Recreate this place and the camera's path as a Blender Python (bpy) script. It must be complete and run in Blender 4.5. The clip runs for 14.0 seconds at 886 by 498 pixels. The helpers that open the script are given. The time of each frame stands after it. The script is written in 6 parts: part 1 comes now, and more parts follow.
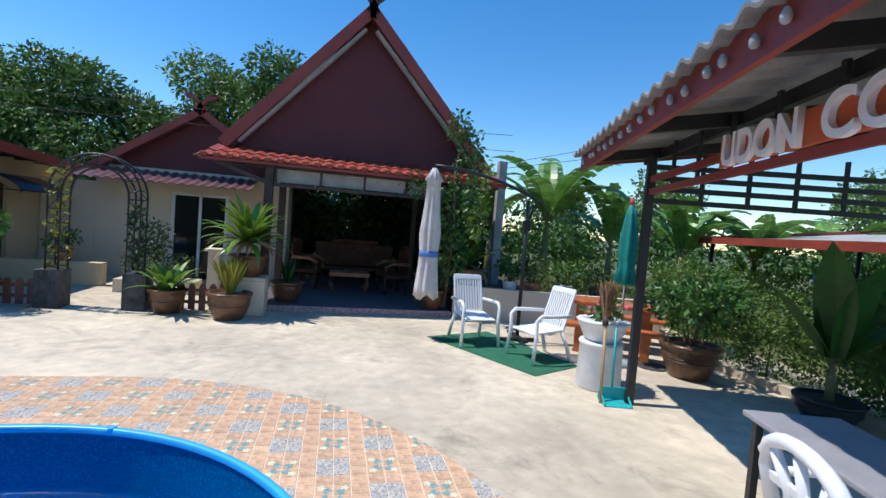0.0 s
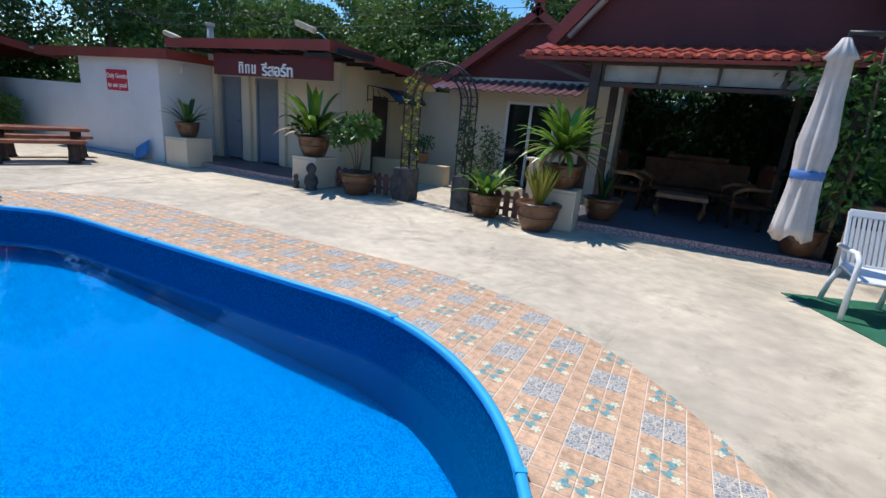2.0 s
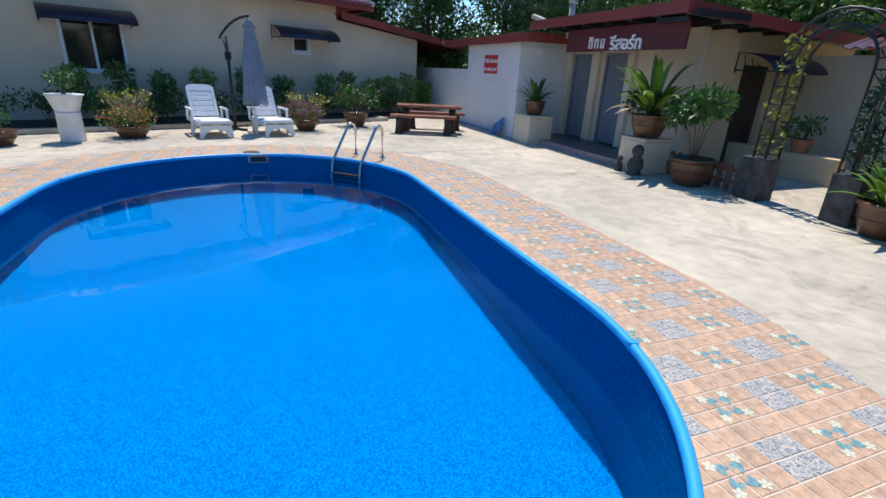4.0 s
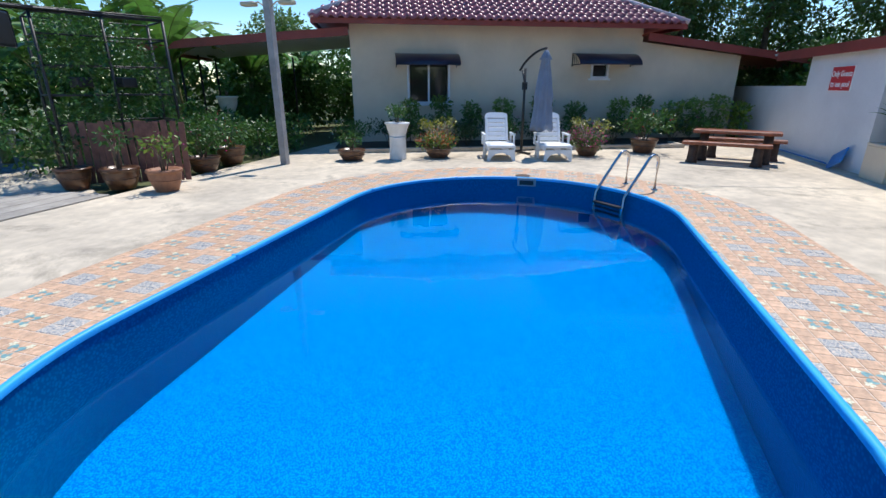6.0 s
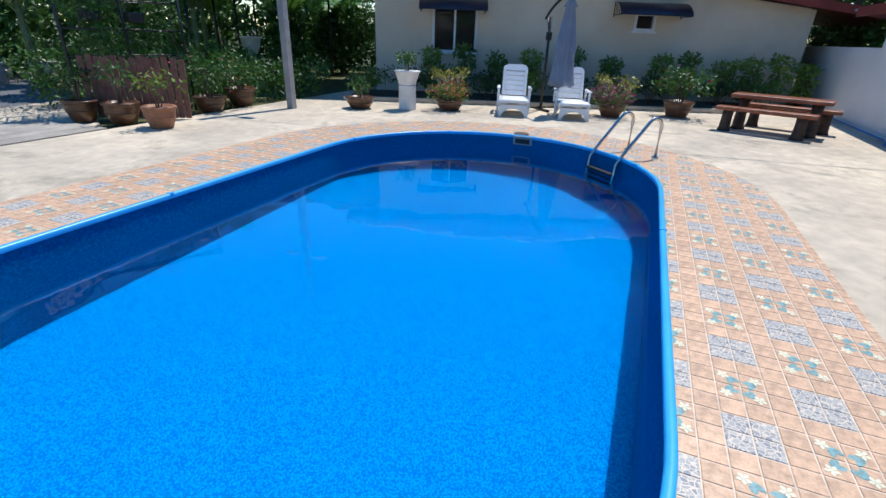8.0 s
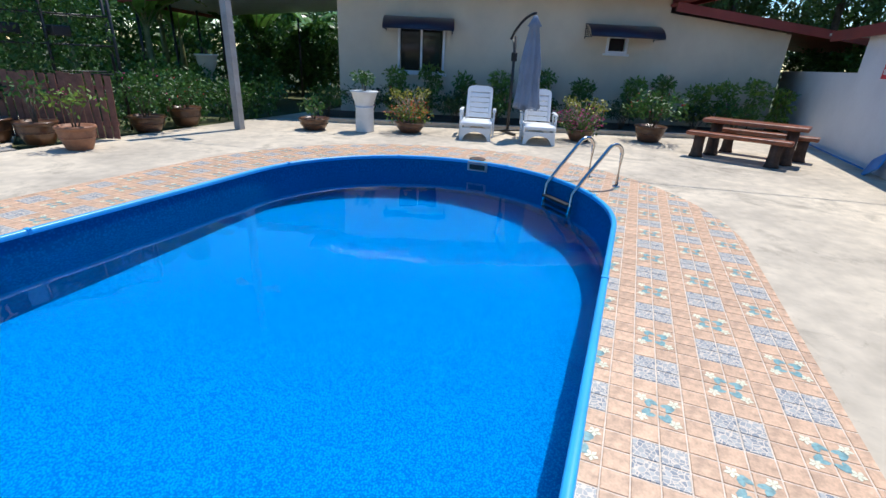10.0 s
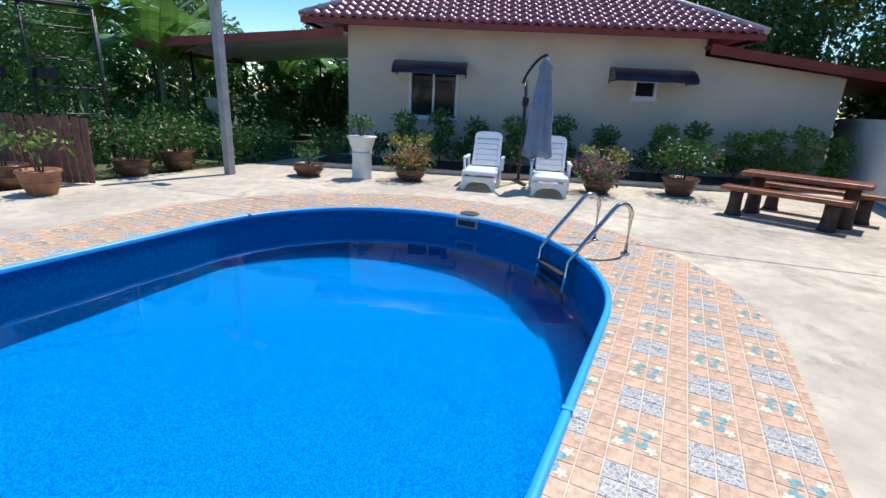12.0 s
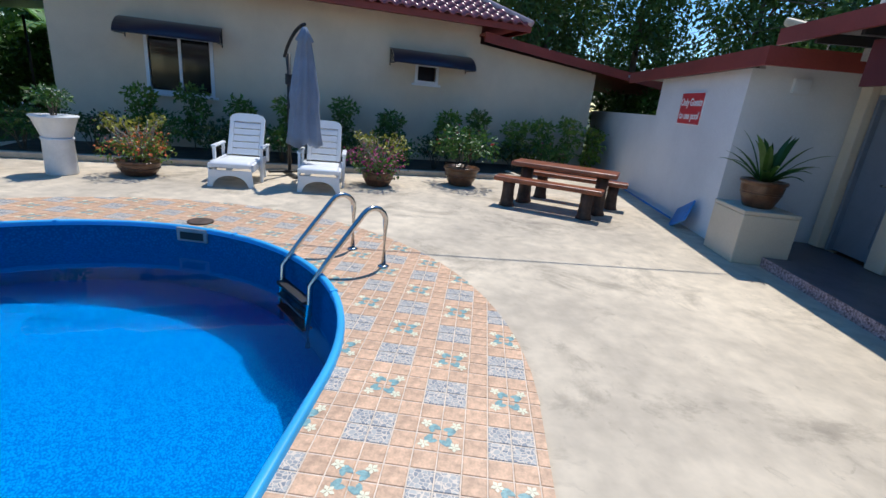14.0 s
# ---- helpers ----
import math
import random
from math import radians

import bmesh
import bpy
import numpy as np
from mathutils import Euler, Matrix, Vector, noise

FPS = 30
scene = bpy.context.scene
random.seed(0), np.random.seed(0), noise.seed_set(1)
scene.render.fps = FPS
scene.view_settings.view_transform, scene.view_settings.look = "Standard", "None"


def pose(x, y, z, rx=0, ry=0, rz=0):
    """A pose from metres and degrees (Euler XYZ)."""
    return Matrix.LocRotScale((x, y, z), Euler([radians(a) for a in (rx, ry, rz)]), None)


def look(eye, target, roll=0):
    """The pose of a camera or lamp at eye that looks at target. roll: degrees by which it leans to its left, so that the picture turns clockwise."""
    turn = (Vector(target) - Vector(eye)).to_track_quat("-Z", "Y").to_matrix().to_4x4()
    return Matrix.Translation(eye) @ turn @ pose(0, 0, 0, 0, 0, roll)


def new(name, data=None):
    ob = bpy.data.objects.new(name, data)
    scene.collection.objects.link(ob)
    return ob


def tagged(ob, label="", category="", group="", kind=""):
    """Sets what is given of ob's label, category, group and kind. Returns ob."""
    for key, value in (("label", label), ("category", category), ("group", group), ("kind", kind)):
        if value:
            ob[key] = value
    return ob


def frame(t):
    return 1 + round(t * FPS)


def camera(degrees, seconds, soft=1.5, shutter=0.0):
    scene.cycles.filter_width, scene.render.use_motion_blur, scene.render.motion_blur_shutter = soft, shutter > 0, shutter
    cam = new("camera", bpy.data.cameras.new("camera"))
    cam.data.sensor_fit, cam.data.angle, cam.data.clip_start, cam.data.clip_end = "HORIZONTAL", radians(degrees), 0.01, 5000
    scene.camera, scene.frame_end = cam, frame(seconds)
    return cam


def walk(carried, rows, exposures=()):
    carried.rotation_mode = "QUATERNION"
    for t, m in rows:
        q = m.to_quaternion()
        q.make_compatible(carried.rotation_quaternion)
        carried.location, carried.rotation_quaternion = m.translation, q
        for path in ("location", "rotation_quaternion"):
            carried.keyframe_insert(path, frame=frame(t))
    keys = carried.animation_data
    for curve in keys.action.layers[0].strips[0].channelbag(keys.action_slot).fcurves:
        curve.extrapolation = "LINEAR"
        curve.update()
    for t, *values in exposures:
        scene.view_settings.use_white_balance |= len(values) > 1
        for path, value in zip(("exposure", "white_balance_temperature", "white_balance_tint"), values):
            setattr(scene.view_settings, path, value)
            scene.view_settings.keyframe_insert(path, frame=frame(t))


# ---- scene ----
cam = camera(87.1, 14.0)
PATH = [
    (0, (0.192, -0.413, 1.665), (0.647, 1.533, 1.574), 4.5),
    (0.3, (0.165, -0.29, 1.626), (0.394, 1.69, 1.463), 4.6),
    (0.5, (0.183, -0.186, 1.612), (0.277, 1.801, 1.404), 4.9),
    (1, (0.295, 0.026, 1.582), (0.091, 1.988, 1.249), 5.3),
    (1.5, (0.375, 0.253, 1.54), (-0.153, 2.129, 1.09), 5.4),
    (2, (0.417, 0.523, 1.516), (-0.416, 2.258, 0.972), 5.0),
    (2.5, (0.498, 0.75, 1.489), (-0.636, 2.28, 0.876), 4.4),
    (3, (0.513, 0.97, 1.466), (-0.865, 2.246, 0.78), 4.0),
    (3.5, (0.478, 1.191, 1.463), (-1.1, 2.196, 0.755), 3.6),
    (4, (0.512, 1.354, 1.474), (-1.223, 2.048, 0.761), 3.0),
    (4.2, (0.52, 1.408, 1.489), (-1.27, 1.948, 0.781), 2.1),
    (6.3, (0.327, 2.065, 1.555), (-1.456, 1.459, 0.882), 0.2),
    (6.5, (0.301, 2.184, 1.56), (-1.446, 1.497, 0.87), 0.4),
    (7, (0.241, 2.508, 1.523), (-1.441, 1.716, 0.785), 1.4),
    (7.5, (0.046, 2.756, 1.495), (-1.621, 1.993, 0.696), 1.7),
    (8, (-0.163, 3.0, 1.517), (-1.851, 2.329, 0.68), 2.1),
    (8.2, (-0.245, 3.1, 1.515), (-1.944, 2.461, 0.674), 2.4),
    (10.3, (-1.231, 3.386, 1.465), (-2.963, 2.705, 0.735), 2.6),
    (10.5, (-1.347, 3.423, 1.466), (-3.076, 2.709, 0.759), 2.6),
    (11, (-1.613, 3.494, 1.474), (-3.315, 2.68, 0.81), 2.5),
    (11.5, (-1.949, 3.521, 1.482), (-3.631, 2.648, 0.845), 2.5),
    (12, (-2.289, 3.647, 1.476), (-4.005, 2.814, 0.874), 2.9),
    (12.5, (-2.637, 3.722, 1.483), (-4.399, 2.982, 0.893), 3.8),
    (13, (-2.978, 3.818, 1.476), (-4.802, 3.255, 0.879), 4.1),
    (13.5, (-3.298, 3.942, 1.478), (-5.166, 3.576, 0.863), 4.7),
    (13.6, (-3.364, 3.968, 1.476), (-5.23, 3.597, 0.859), 6.3),
    (14, (-3.558, 4.067, 1.499), (-5.458, 3.954, 0.885), 5.6),
]
walk(cam, [(t, look(eye, target, roll)) for t, eye, target, roll in PATH], [(0, 0.08, 6250, 10), (1, -0.04, 6250, 10), (2.5, -0.04, 6250, 10), (4, 0.0, 6250, 10), (7, 0.12, 6250, 10), (8, 0.0, 6250, 10), (10.5, 0.07, 6250, 10), (12.5, 0.12, 6250, 10), (14, -0.1, 6250, 10)])

# ---- light ----
SUN_DIR = Vector((-0.46, 0.10, 1.0)).normalized()
world = bpy.data.worlds.new("sky")
scene.world = world
world.use_nodes = True
wn = world.node_tree
sky = wn.nodes.new("ShaderNodeTexSky")
sky.sky_type = 'NISHITA'
sky.sun_disc = False
sky.sun_elevation = math.asin(SUN_DIR.z)
sky.sun_rotation = math.atan2(SUN_DIR.x, SUN_DIR.y)
sky.air_density, sky.dust_density, sky.ozone_density = 1.0, 0.0, 2.0
tone = wn.nodes.new("ShaderNodeHueSaturation")
tone.inputs["Saturation"].default_value, tone.inputs["Value"].default_value = 1.35, 1.25
wn.links.new(sky.outputs[0], tone.inputs["Color"])
wn.links.new(tone.outputs[0], wn.nodes["Background"].inputs[0])
wn.nodes["Background"].inputs[1].default_value = 0.135
sun = new("sun", bpy.data.lights.new("sun", "SUN"))
sun.data.energy, sun.data.angle, sun.data.color = 4.6, radians(0.53), (1.0, 0.95, 0.87)
sun.matrix_world = look(SUN_DIR * 30, (0, 0, 0))


# ---- materials ----
def mat(name, col, rough=0.6, metal=0.0, var=0.25, scale=3.0, fine=60.0, bump=0.15, island=0.0, obj_random=0.0, spec=0.5, col2=None, trans=0.0):
    """A painted or natural surface: base colour broken up at a coarse and a fine scale, with relief."""
    m = bpy.data.materials.new(name)
    m.use_nodes = True
    nt = m.node_tree
    N, L = nt.nodes, nt.links
    b = N["Principled BSDF"]
    tc = N.new("ShaderNodeTexCoord")
    n1 = N.new("ShaderNodeTexNoise")
    n1.inputs["Scale"].default_value, n1.inputs["Detail"].default_value, n1.inputs["Roughness"].default_value = scale, 6, 0.62
    n2 = N.new("ShaderNodeTexNoise")
    n2.inputs["Scale"].default_value, n2.inputs["Detail"].default_value = fine, 4
    L.new(tc.outputs["Object"], n1.inputs["Vector"])
    L.new(tc.outputs["Object"], n2.inputs["Vector"])
    mix = N.new("ShaderNodeMix")
    mix.data_type = 'RGBA'
    c2 = col2 or tuple(c * (1 - var) for c in col)
    mix.inputs[6].default_value, mix.inputs[7].default_value = (*c2, 1), (*[min(1, c * (1 + var * 0.35)) for c in col], 1)
    ramp = N.new("ShaderNodeMapRange")
    ramp.inputs[1].default_value, ramp.inputs[2].default_value = 0.35, 0.62
    L.new(n1.outputs["Fac"], ramp.inputs[0])
    L.new(ramp.outputs[0], mix.inputs[0])
    hsv = N.new("ShaderNodeHueSaturation")
    L.new(mix.outputs[2], hsv.inputs["Color"])
    val = N.new("ShaderNodeMapRange")
    val.inputs[1].default_value, val.inputs[2].default_value = 0.3, 0.7
    val.inputs[3].default_value, val.inputs[4].default_value = 1 - var * 0.4, 1 + var * 0.25
    L.new(n2.outputs["Fac"], val.inputs[0])
    out = val.outputs[0]
    for amount, node, sock in ((island, "ShaderNodeNewGeometry", "Random Per Island"), (obj_random, "ShaderNodeObjectInfo", "Random")):
        if amount:
            g = N.new(node)
            r = N.new("ShaderNodeMapRange")
            r.inputs[3].default_value, r.inputs[4].default_value = 1 - amount, 1 + amount
            L.new(g.outputs[sock], r.inputs[0])
            mu = N.new("ShaderNodeMath")
            mu.operation = 'MULTIPLY'
            L.new(out, mu.inputs[0])
            L.new(r.outputs[0], mu.inputs[1])
            out = mu.outputs[0]
    L.new(out, hsv.inputs["Value"])
    L.new(hsv.outputs[0], b.inputs["Base Color"])
    b.inputs["Roughness"].default_value, b.inputs["Metallic"].default_value = rough, metal
    b.inputs["Specular IOR Level"].default_value = spec
    if bump:
        bp = N.new("ShaderNodeBump")
        bp.inputs["Strength"].default_value, bp.inputs["Distance"].default_value = bump, 0.01
        L.new(n2.outputs["Fac"], bp.inputs["Height"])
        L.new(bp.outputs[0], b.inputs["Normal"])
    if trans:
        t = N.new("ShaderNodeBsdfTranslucent")
        ms = N.new("ShaderNodeMixShader")
        ms.inputs[0].default_value = trans
        L.new(hsv.outputs[0], t.inputs[0])
        L.new(b.outputs[0], ms.inputs[1])
        L.new(t.outputs[0], ms.inputs[2])
        L.new(ms.outputs[0], N["Material Output"].inputs[0])
    return m


def leafmat(name, col, var=0.35, rough=0.45):
    return mat(name, col, rough, var=0.25, scale=2.0, fine=30, bump=0.05, island=var, trans=0.25)


M_CONC = mat("weathered_concrete", (0.62, 0.525, 0.395), 0.85, var=0.35, scale=0.55, fine=6, bump=0.3, col2=(0.44, 0.375, 0.29))
def stain(m, scale, lo, hi, dark):
    """Blotchy worn stains over a surface, with ragged edges."""
    nt = m.node_tree
    b_ = nt.nodes["Principled BSDF"]
    src = b_.inputs["Base Color"].links[0].from_socket
    tc = nt.nodes.new("ShaderNodeTexCoord")
    n = nt.nodes.new("ShaderNodeTexNoise")
    n.inputs["Scale"].default_value, n.inputs["Detail"].default_value, n.inputs["Roughness"].default_value, n.inputs["Distortion"].default_value = scale, 10, 0.72, 0.6
    nt.links.new(tc.outputs["Object"], n.inputs["Vector"])
    r = nt.nodes.new("ShaderNodeMapRange")
    r.inputs[1].default_value, r.inputs[2].default_value = lo, hi
    r.inputs[3].default_value, r.inputs[4].default_value = 1.0, dark
    nt.links.new(n.outputs["Fac"], r.inputs[0])
    mx = nt.nodes.new("ShaderNodeMix")
    mx.data_type, mx.blend_type = 'RGBA', 'MULTIPLY'
    mx.inputs[0].default_value = 1.0
    nt.links.new(src, mx.inputs[6])
    nt.links.new(r.outputs[0], mx.inputs[7])
    nt.links.new(mx.outputs[2], b_.inputs["Base Color"])


stain(M_CONC, 1.1, 0.54, 0.66, 0.66)
stain(M_CONC, 7.0, 0.60, 0.78, 0.6)
stain(M_CONC, 0.42, 0.565, 0.625, 0.72)
M_EARTH = mat("earth_and_grass", (0.10, 0.11, 0.04), 0.95, var=0.4, scale=0.4, fine=12)
M_SOIL = mat("dark_soil", (0.09, 0.06, 0.04), 0.95, var=0.4, scale=4, fine=40, bump=0.5)
M_GRAVEL = mat("grey_gravel", (0.17, 0.18, 0.20), 0.9, var=0.7, scale=30, fine=90, bump=1.0)
M_TERRA = mat("terracotta_tile", (0.68, 0.43, 0.27), 0.5, var=0.3, scale=16, fine=90, bump=0.05, island=0.10, obj_random=0.05)
M_GROUT = mat("grout", (0.76, 0.63, 0.50), 0.8, var=0.2, scale=8)
M_PETAL = mat("cream_print", (0.80, 0.76, 0.55), 0.4, var=0.1, bump=0)
M_TEAL = mat("teal_print", (0.22, 0.40, 0.40), 0.4, var=0.35, scale=40, bump=0)
M_RIM = mat("blue_plastic_rim", (0.045, 0.42, 0.82), 0.35, var=0.12, scale=2, bump=0.02)
M_CREAM = mat("cream_render", (0.66, 0.57, 0.44), 0.85, var=0.10, scale=0.8, fine=50, bump=0.12)
M_WHITE = mat("white_render", (0.74, 0.74, 0.75), 0.85, var=0.08, scale=0.7, fine=50, bump=0.12)
M_YELLOW = mat("yellow_render", (0.66, 0.52, 0.33), 0.85, var=0.10, scale=0.8, fine=50, bump=0.12)
M_RED = mat("red_brown_paint", (0.27, 0.045, 0.032), 0.5, var=0.2, scale=1.5, fine=40, bump=0.05)
M_GABLE = mat("dark_red_board", (0.11, 0.017, 0.019), 0.6, var=0.2, scale=1.2, fine=30, bump=0.05)
M_ROOFRED = mat("orange_red_roof", (0.34, 0.055, 0.03), 0.5, var=0.25, scale=2, fine=25, island=0.06)
M_ROOFPINK = mat("maroon_glazed_tile", (0.34, 0.10, 0.115), 0.32, var=0.2, scale=3, fine=25, obj_random=0.12)
M_ROOFPURP = mat("brown_metal_roof", (0.17, 0.09, 0.10), 0.35, var=0.2, scale=2)
M_ROOFGREY = mat("grey_fibre_sheet", (0.40, 0.39, 0.37), 0.8, var=0.3, scale=2)
M_SHEET = mat("weathered_grey_sheet", (0.27, 0.26, 0.25), 0.8, var=0.3, scale=2)
M_DARKW = mat("dark_wood", (0.055, 0.030, 0.022), 0.5, var=0.4, scale=5)
M_BLACK = mat("black_painted_steel", (0.018, 0.018, 0.02), 0.45, var=0.2, scale=6, bump=0.03)
M_STEEL = mat("stainless_steel", (0.62, 0.60, 0.57), 0.18, 1.0, var=0.08, bump=0)
M_PLASTIC = mat("white_plastic", (0.80, 0.81, 0.82), 0.4, var=0.06, scale=3, bump=0.02)
M_WHITEPOT = mat("white_glazed_clay", (0.76, 0.77, 0.78), 0.5, var=0.1, scale=5, bump=0.05)
M_POT = mat("brown_glazed_clay", (0.14, 0.065, 0.032), 0.28, var=0.45, scale=7, fine=40, bump=0.08)
M_CLAY = mat("terracotta_clay", (0.36, 0.16, 0.085), 0.6, var=0.3, scale=6)
M_GREYPOT = mat("grey_concrete_pot", (0.36, 0.38, 0.42), 0.8, var=0.2, scale=5)
M_FENCE = mat("brown_fence_wood", (0.20, 0.085, 0.065), 0.65, var=0.35, scale=9)
M_BENCHTOP = mat("varnished_red_wood", (0.30, 0.085, 0.035), 0.3, var=0.4, scale=6, fine=30)
M_CARVED = mat("carved_dark_wood", (0.10, 0.038, 0.018), 0.6, var=0.4, scale=7, spec=0.2)
M_TABLEWOOD = mat("varnished_brown_wood", (0.34, 0.15, 0.06), 0.4, var=0.35, scale=7)
M_LAMINATE = mat("grey_laminate", (0.30, 0.295, 0.32), 0.5, var=0.12, scale=4)
M_SLAB = mat("grey_beige_paving", (0.40, 0.36, 0.31), 0.85, var=0.25, scale=2, fine=30, obj_random=0.08)
M_BENCHLEG = mat("bark_textured_cement", (0.085, 0.050, 0.035), 0.7, var=0.5, scale=8, bump=0.6)
M_ORANGE = mat("orange_varnished_wood", (0.52, 0.14, 0.035), 0.35, var=0.3, scale=6)
M_GREENMAT = mat("green_turf_mat", (0.02, 0.14, 0.075), 0.9, var=0.2, scale=5, fine=200, bump=0.5)
M_UMB = mat("beige_umbrella_cloth", (0.62, 0.57, 0.54), 0.9, var=0.12, scale=4, fine=120)
M_UMBBLUE = mat("slate_blue_umbrella_cloth", (0.20, 0.25, 0.34), 0.85, var=0.12, scale=4, fine=120)
M_BLUECL = mat("blue_strap_cloth", (0.10, 0.22, 0.55), 0.8)
M_TEALCL = mat("teal_parasol_cloth", (0.0, 0.21, 0.19), 0.75, var=0.2, scale=5)
M_TEALPL = mat("turquoise_plastic", (0.03, 0.42, 0.45), 0.4, var=0.1, bump=0.02)
M_BLUEPL = mat("blue_plastic_net", (0.05, 0.22, 0.55), 0.5)
M_STRAW = mat("straw", (0.30, 0.17, 0.09), 0.9, var=0.4, scale=20, island=0.3)
M_BAMBOO = mat("bamboo", (0.48, 0.30, 0.14), 0.5, var=0.25, scale=8)
M_DOOR = mat("grey_blue_door", (0.19, 0.22, 0.27), 0.45, var=0.1, scale=3)
M_VOID = mat("dark_interior", (0.012, 0.012, 0.014), 0.5, bump=0)
M_WFRAME = mat("white_frame", (0.72, 0.74, 0.77), 0.45, var=0.06)
M_AWN = mat("smoked_polycarbonate", (0.035, 0.035, 0.055), 0.3, var=0.15, bump=0.02)
M_SALAFLOOR = mat("grey_floor_tile", (0.13, 0.12, 0.14), 0.45, var=0.2, scale=6)
M_SPECKLE = mat("speckled_edge_tile", (0.50, 0.36, 0.37), 0.5, var=0.8, scale=45, fine=120, col2=(0.10, 0.05, 0.06))
M_SIGNRED = mat("red_sign", (0.62, 0.035, 0.045), 0.5, var=0.1, bump=0)
M_SIGNOR = mat("orange_sign", (0.55, 0.10, 0.03), 0.5, var=0.1, bump=0)
M_LETTER = mat("white_letter", (0.85, 0.85, 0.85), 0.5, var=0.04, bump=0)
M_LETTERGREY = mat("grey_letter", (0.55, 0.55, 0.6), 0.4, var=0.05, bump=0)
M_POLE = mat("grey_concrete_post", (0.36, 0.35, 0.345), 0.85, var=0.2, scale=4)
M_STONE = mat("dark_mossy_stone", (0.075, 0.075, 0.075), 0.85, var=0.55, scale=7, bump=0.4)
M_LAMP = mat("lamp_housing", (0.62, 0.52, 0.36), 0.5)
M_WIRE = mat("black_wire", (0.02, 0.02, 0.02), 0.6, bump=0)
M_TRUNK = mat("tree_bark", (0.16, 0.12, 0.085), 0.9, var=0.4, scale=6, bump=0.5)
M_TWIG = mat("pale_grey_twig", (0.30, 0.27, 0.22), 0.85, var=0.3, scale=8)
M_STEMG = mat("banana_stem", (0.19, 0.20, 0.075), 0.6, var=0.4, scale=5)
L_TREE = leafmat("tree_leaf", (0.10, 0.19, 0.04))
L_TREE2 = leafmat("pale_tree_leaf", (0.15, 0.25, 0.055))
L_BUSH = leafmat("shrub_leaf", (0.06, 0.15, 0.025))
L_LIME = leafmat("lime_shrub_leaf", (0.17, 0.27, 0.035))
L_HEDGE = leafmat("hedge_leaf", (0.10, 0.185, 0.028))
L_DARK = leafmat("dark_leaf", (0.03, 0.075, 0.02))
L_BANANA = leafmat("banana_leaf", (0.14, 0.29, 0.05), 0.3, 0.35)
L_STRAP = leafmat("strap_leaf", (0.17, 0.30, 0.035), 0.4, 0.35)
L_YELLOW = leafmat("yellow_green_leaf", (0.33, 0.33, 0.05), 0.35)
L_DRY = leafmat("dry_leaf", (0.33, 0.22, 0.11), 0.3)
F_RED = mat("red_flower", (0.65, 0.03, 0.05), 0.6, bump=0)
F_PINK = mat("pink_flower", (0.62, 0.06, 0.25), 0.6, bump=0)
F_WHITE = mat("white_flower", (0.80, 0.80, 0.78), 0.6, bump=0)
F_ORANGE = mat("orange_flower", (0.75, 0.17, 0.05), 0.6, bump=0)


def liner(name, col, col2, scale):
    """Pool liner with a fine mottled print."""
    m = mat(name, col, 0.7, var=0.15, scale=0.8, bump=0, spec=0.0)
    nt = m.node_tree
    v = nt.nodes.new("ShaderNodeTexVoronoi")
    v.inputs["Scale"].default_value = scale
    tc = nt.nodes.new("ShaderNodeTexCoord")
    nt.links.new(tc.outputs["Object"], v.inputs["Vector"])
    r = nt.nodes.new("ShaderNodeMapRange")
    r.inputs[1].default_value, r.inputs[2].default_value = 0.15, 0.6
    nt.links.new(v.outputs["Distance"], r.inputs[0])
    mx = nt.nodes.new("ShaderNodeMix")
    mx.data_type = 'RGBA'
    mx.inputs[6].default_value, mx.inputs[7].default_value = (*col, 1), (*col2, 1)
    nt.links.new(r.outputs[0], mx.inputs[0])
    nt.links.new(mx.outputs[2], nt.nodes["Principled BSDF"].inputs["Base Color"])
    return m


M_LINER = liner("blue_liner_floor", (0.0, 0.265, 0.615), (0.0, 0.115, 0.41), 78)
# Darker than the floor: dimness under the high grazing sun put into the colour.
M_LINERW = liner("shaded_blue_liner_wall", (0.0, 0.165, 0.34), (0.0, 0.105, 0.25), 42)


def mosaic_mat():
    """Grey pebble print with pale joints."""
    m = mat("pebble_print", (0.30, 0.32, 0.34), 0.45, var=0.3, scale=20, bump=0)
    nt = m.node_tree
    tc = nt.nodes.new("ShaderNodeTexCoord")
    v = nt.nodes.new("ShaderNodeTexVoronoi")
    v.feature = 'DISTANCE_TO_EDGE'
    v.inputs["Scale"].default_value = 44
    nt.links.new(tc.outputs["Object"], v.inputs["Vector"])
    r = nt.nodes.new("ShaderNodeMapRange")
    r.inputs[1].default_value, r.inputs[2].default_value = 0.045, 0.085
    nt.links.new(v.outputs["Distance"], r.inputs[0])
    v2 = nt.nodes.new("ShaderNodeTexVoronoi")
    v2.inputs["Scale"].default_value = 44
    nt.links.new(tc.outputs["Object"], v2.inputs["Vector"])
    sep = nt.nodes.new("ShaderNodeSeparateColor")
    nt.links.new(v2.outputs["Color"], sep.inputs[0])
    g = nt.nodes.new("ShaderNodeMix")
    g.data_type = 'RGBA'
    g.inputs[6].default_value, g.inputs[7].default_value = (0.17, 0.195, 0.23, 1), (0.44, 0.43, 0.40, 1)
    nt.links.new(sep.outputs[0], g.inputs[0])
    mx = nt.nodes.new("ShaderNodeMix")
    mx.data_type = 'RGBA'
    mx.inputs[6].default_value = (0.66, 0.56, 0.45, 1)
    nt.links.new(g.outputs[2], mx.inputs[7])
    nt.links.new(r.outputs[0], mx.inputs[0])
    nt.links.new(mx.outputs[2], nt.nodes["Principled BSDF"].inputs["Base Color"])
    return m


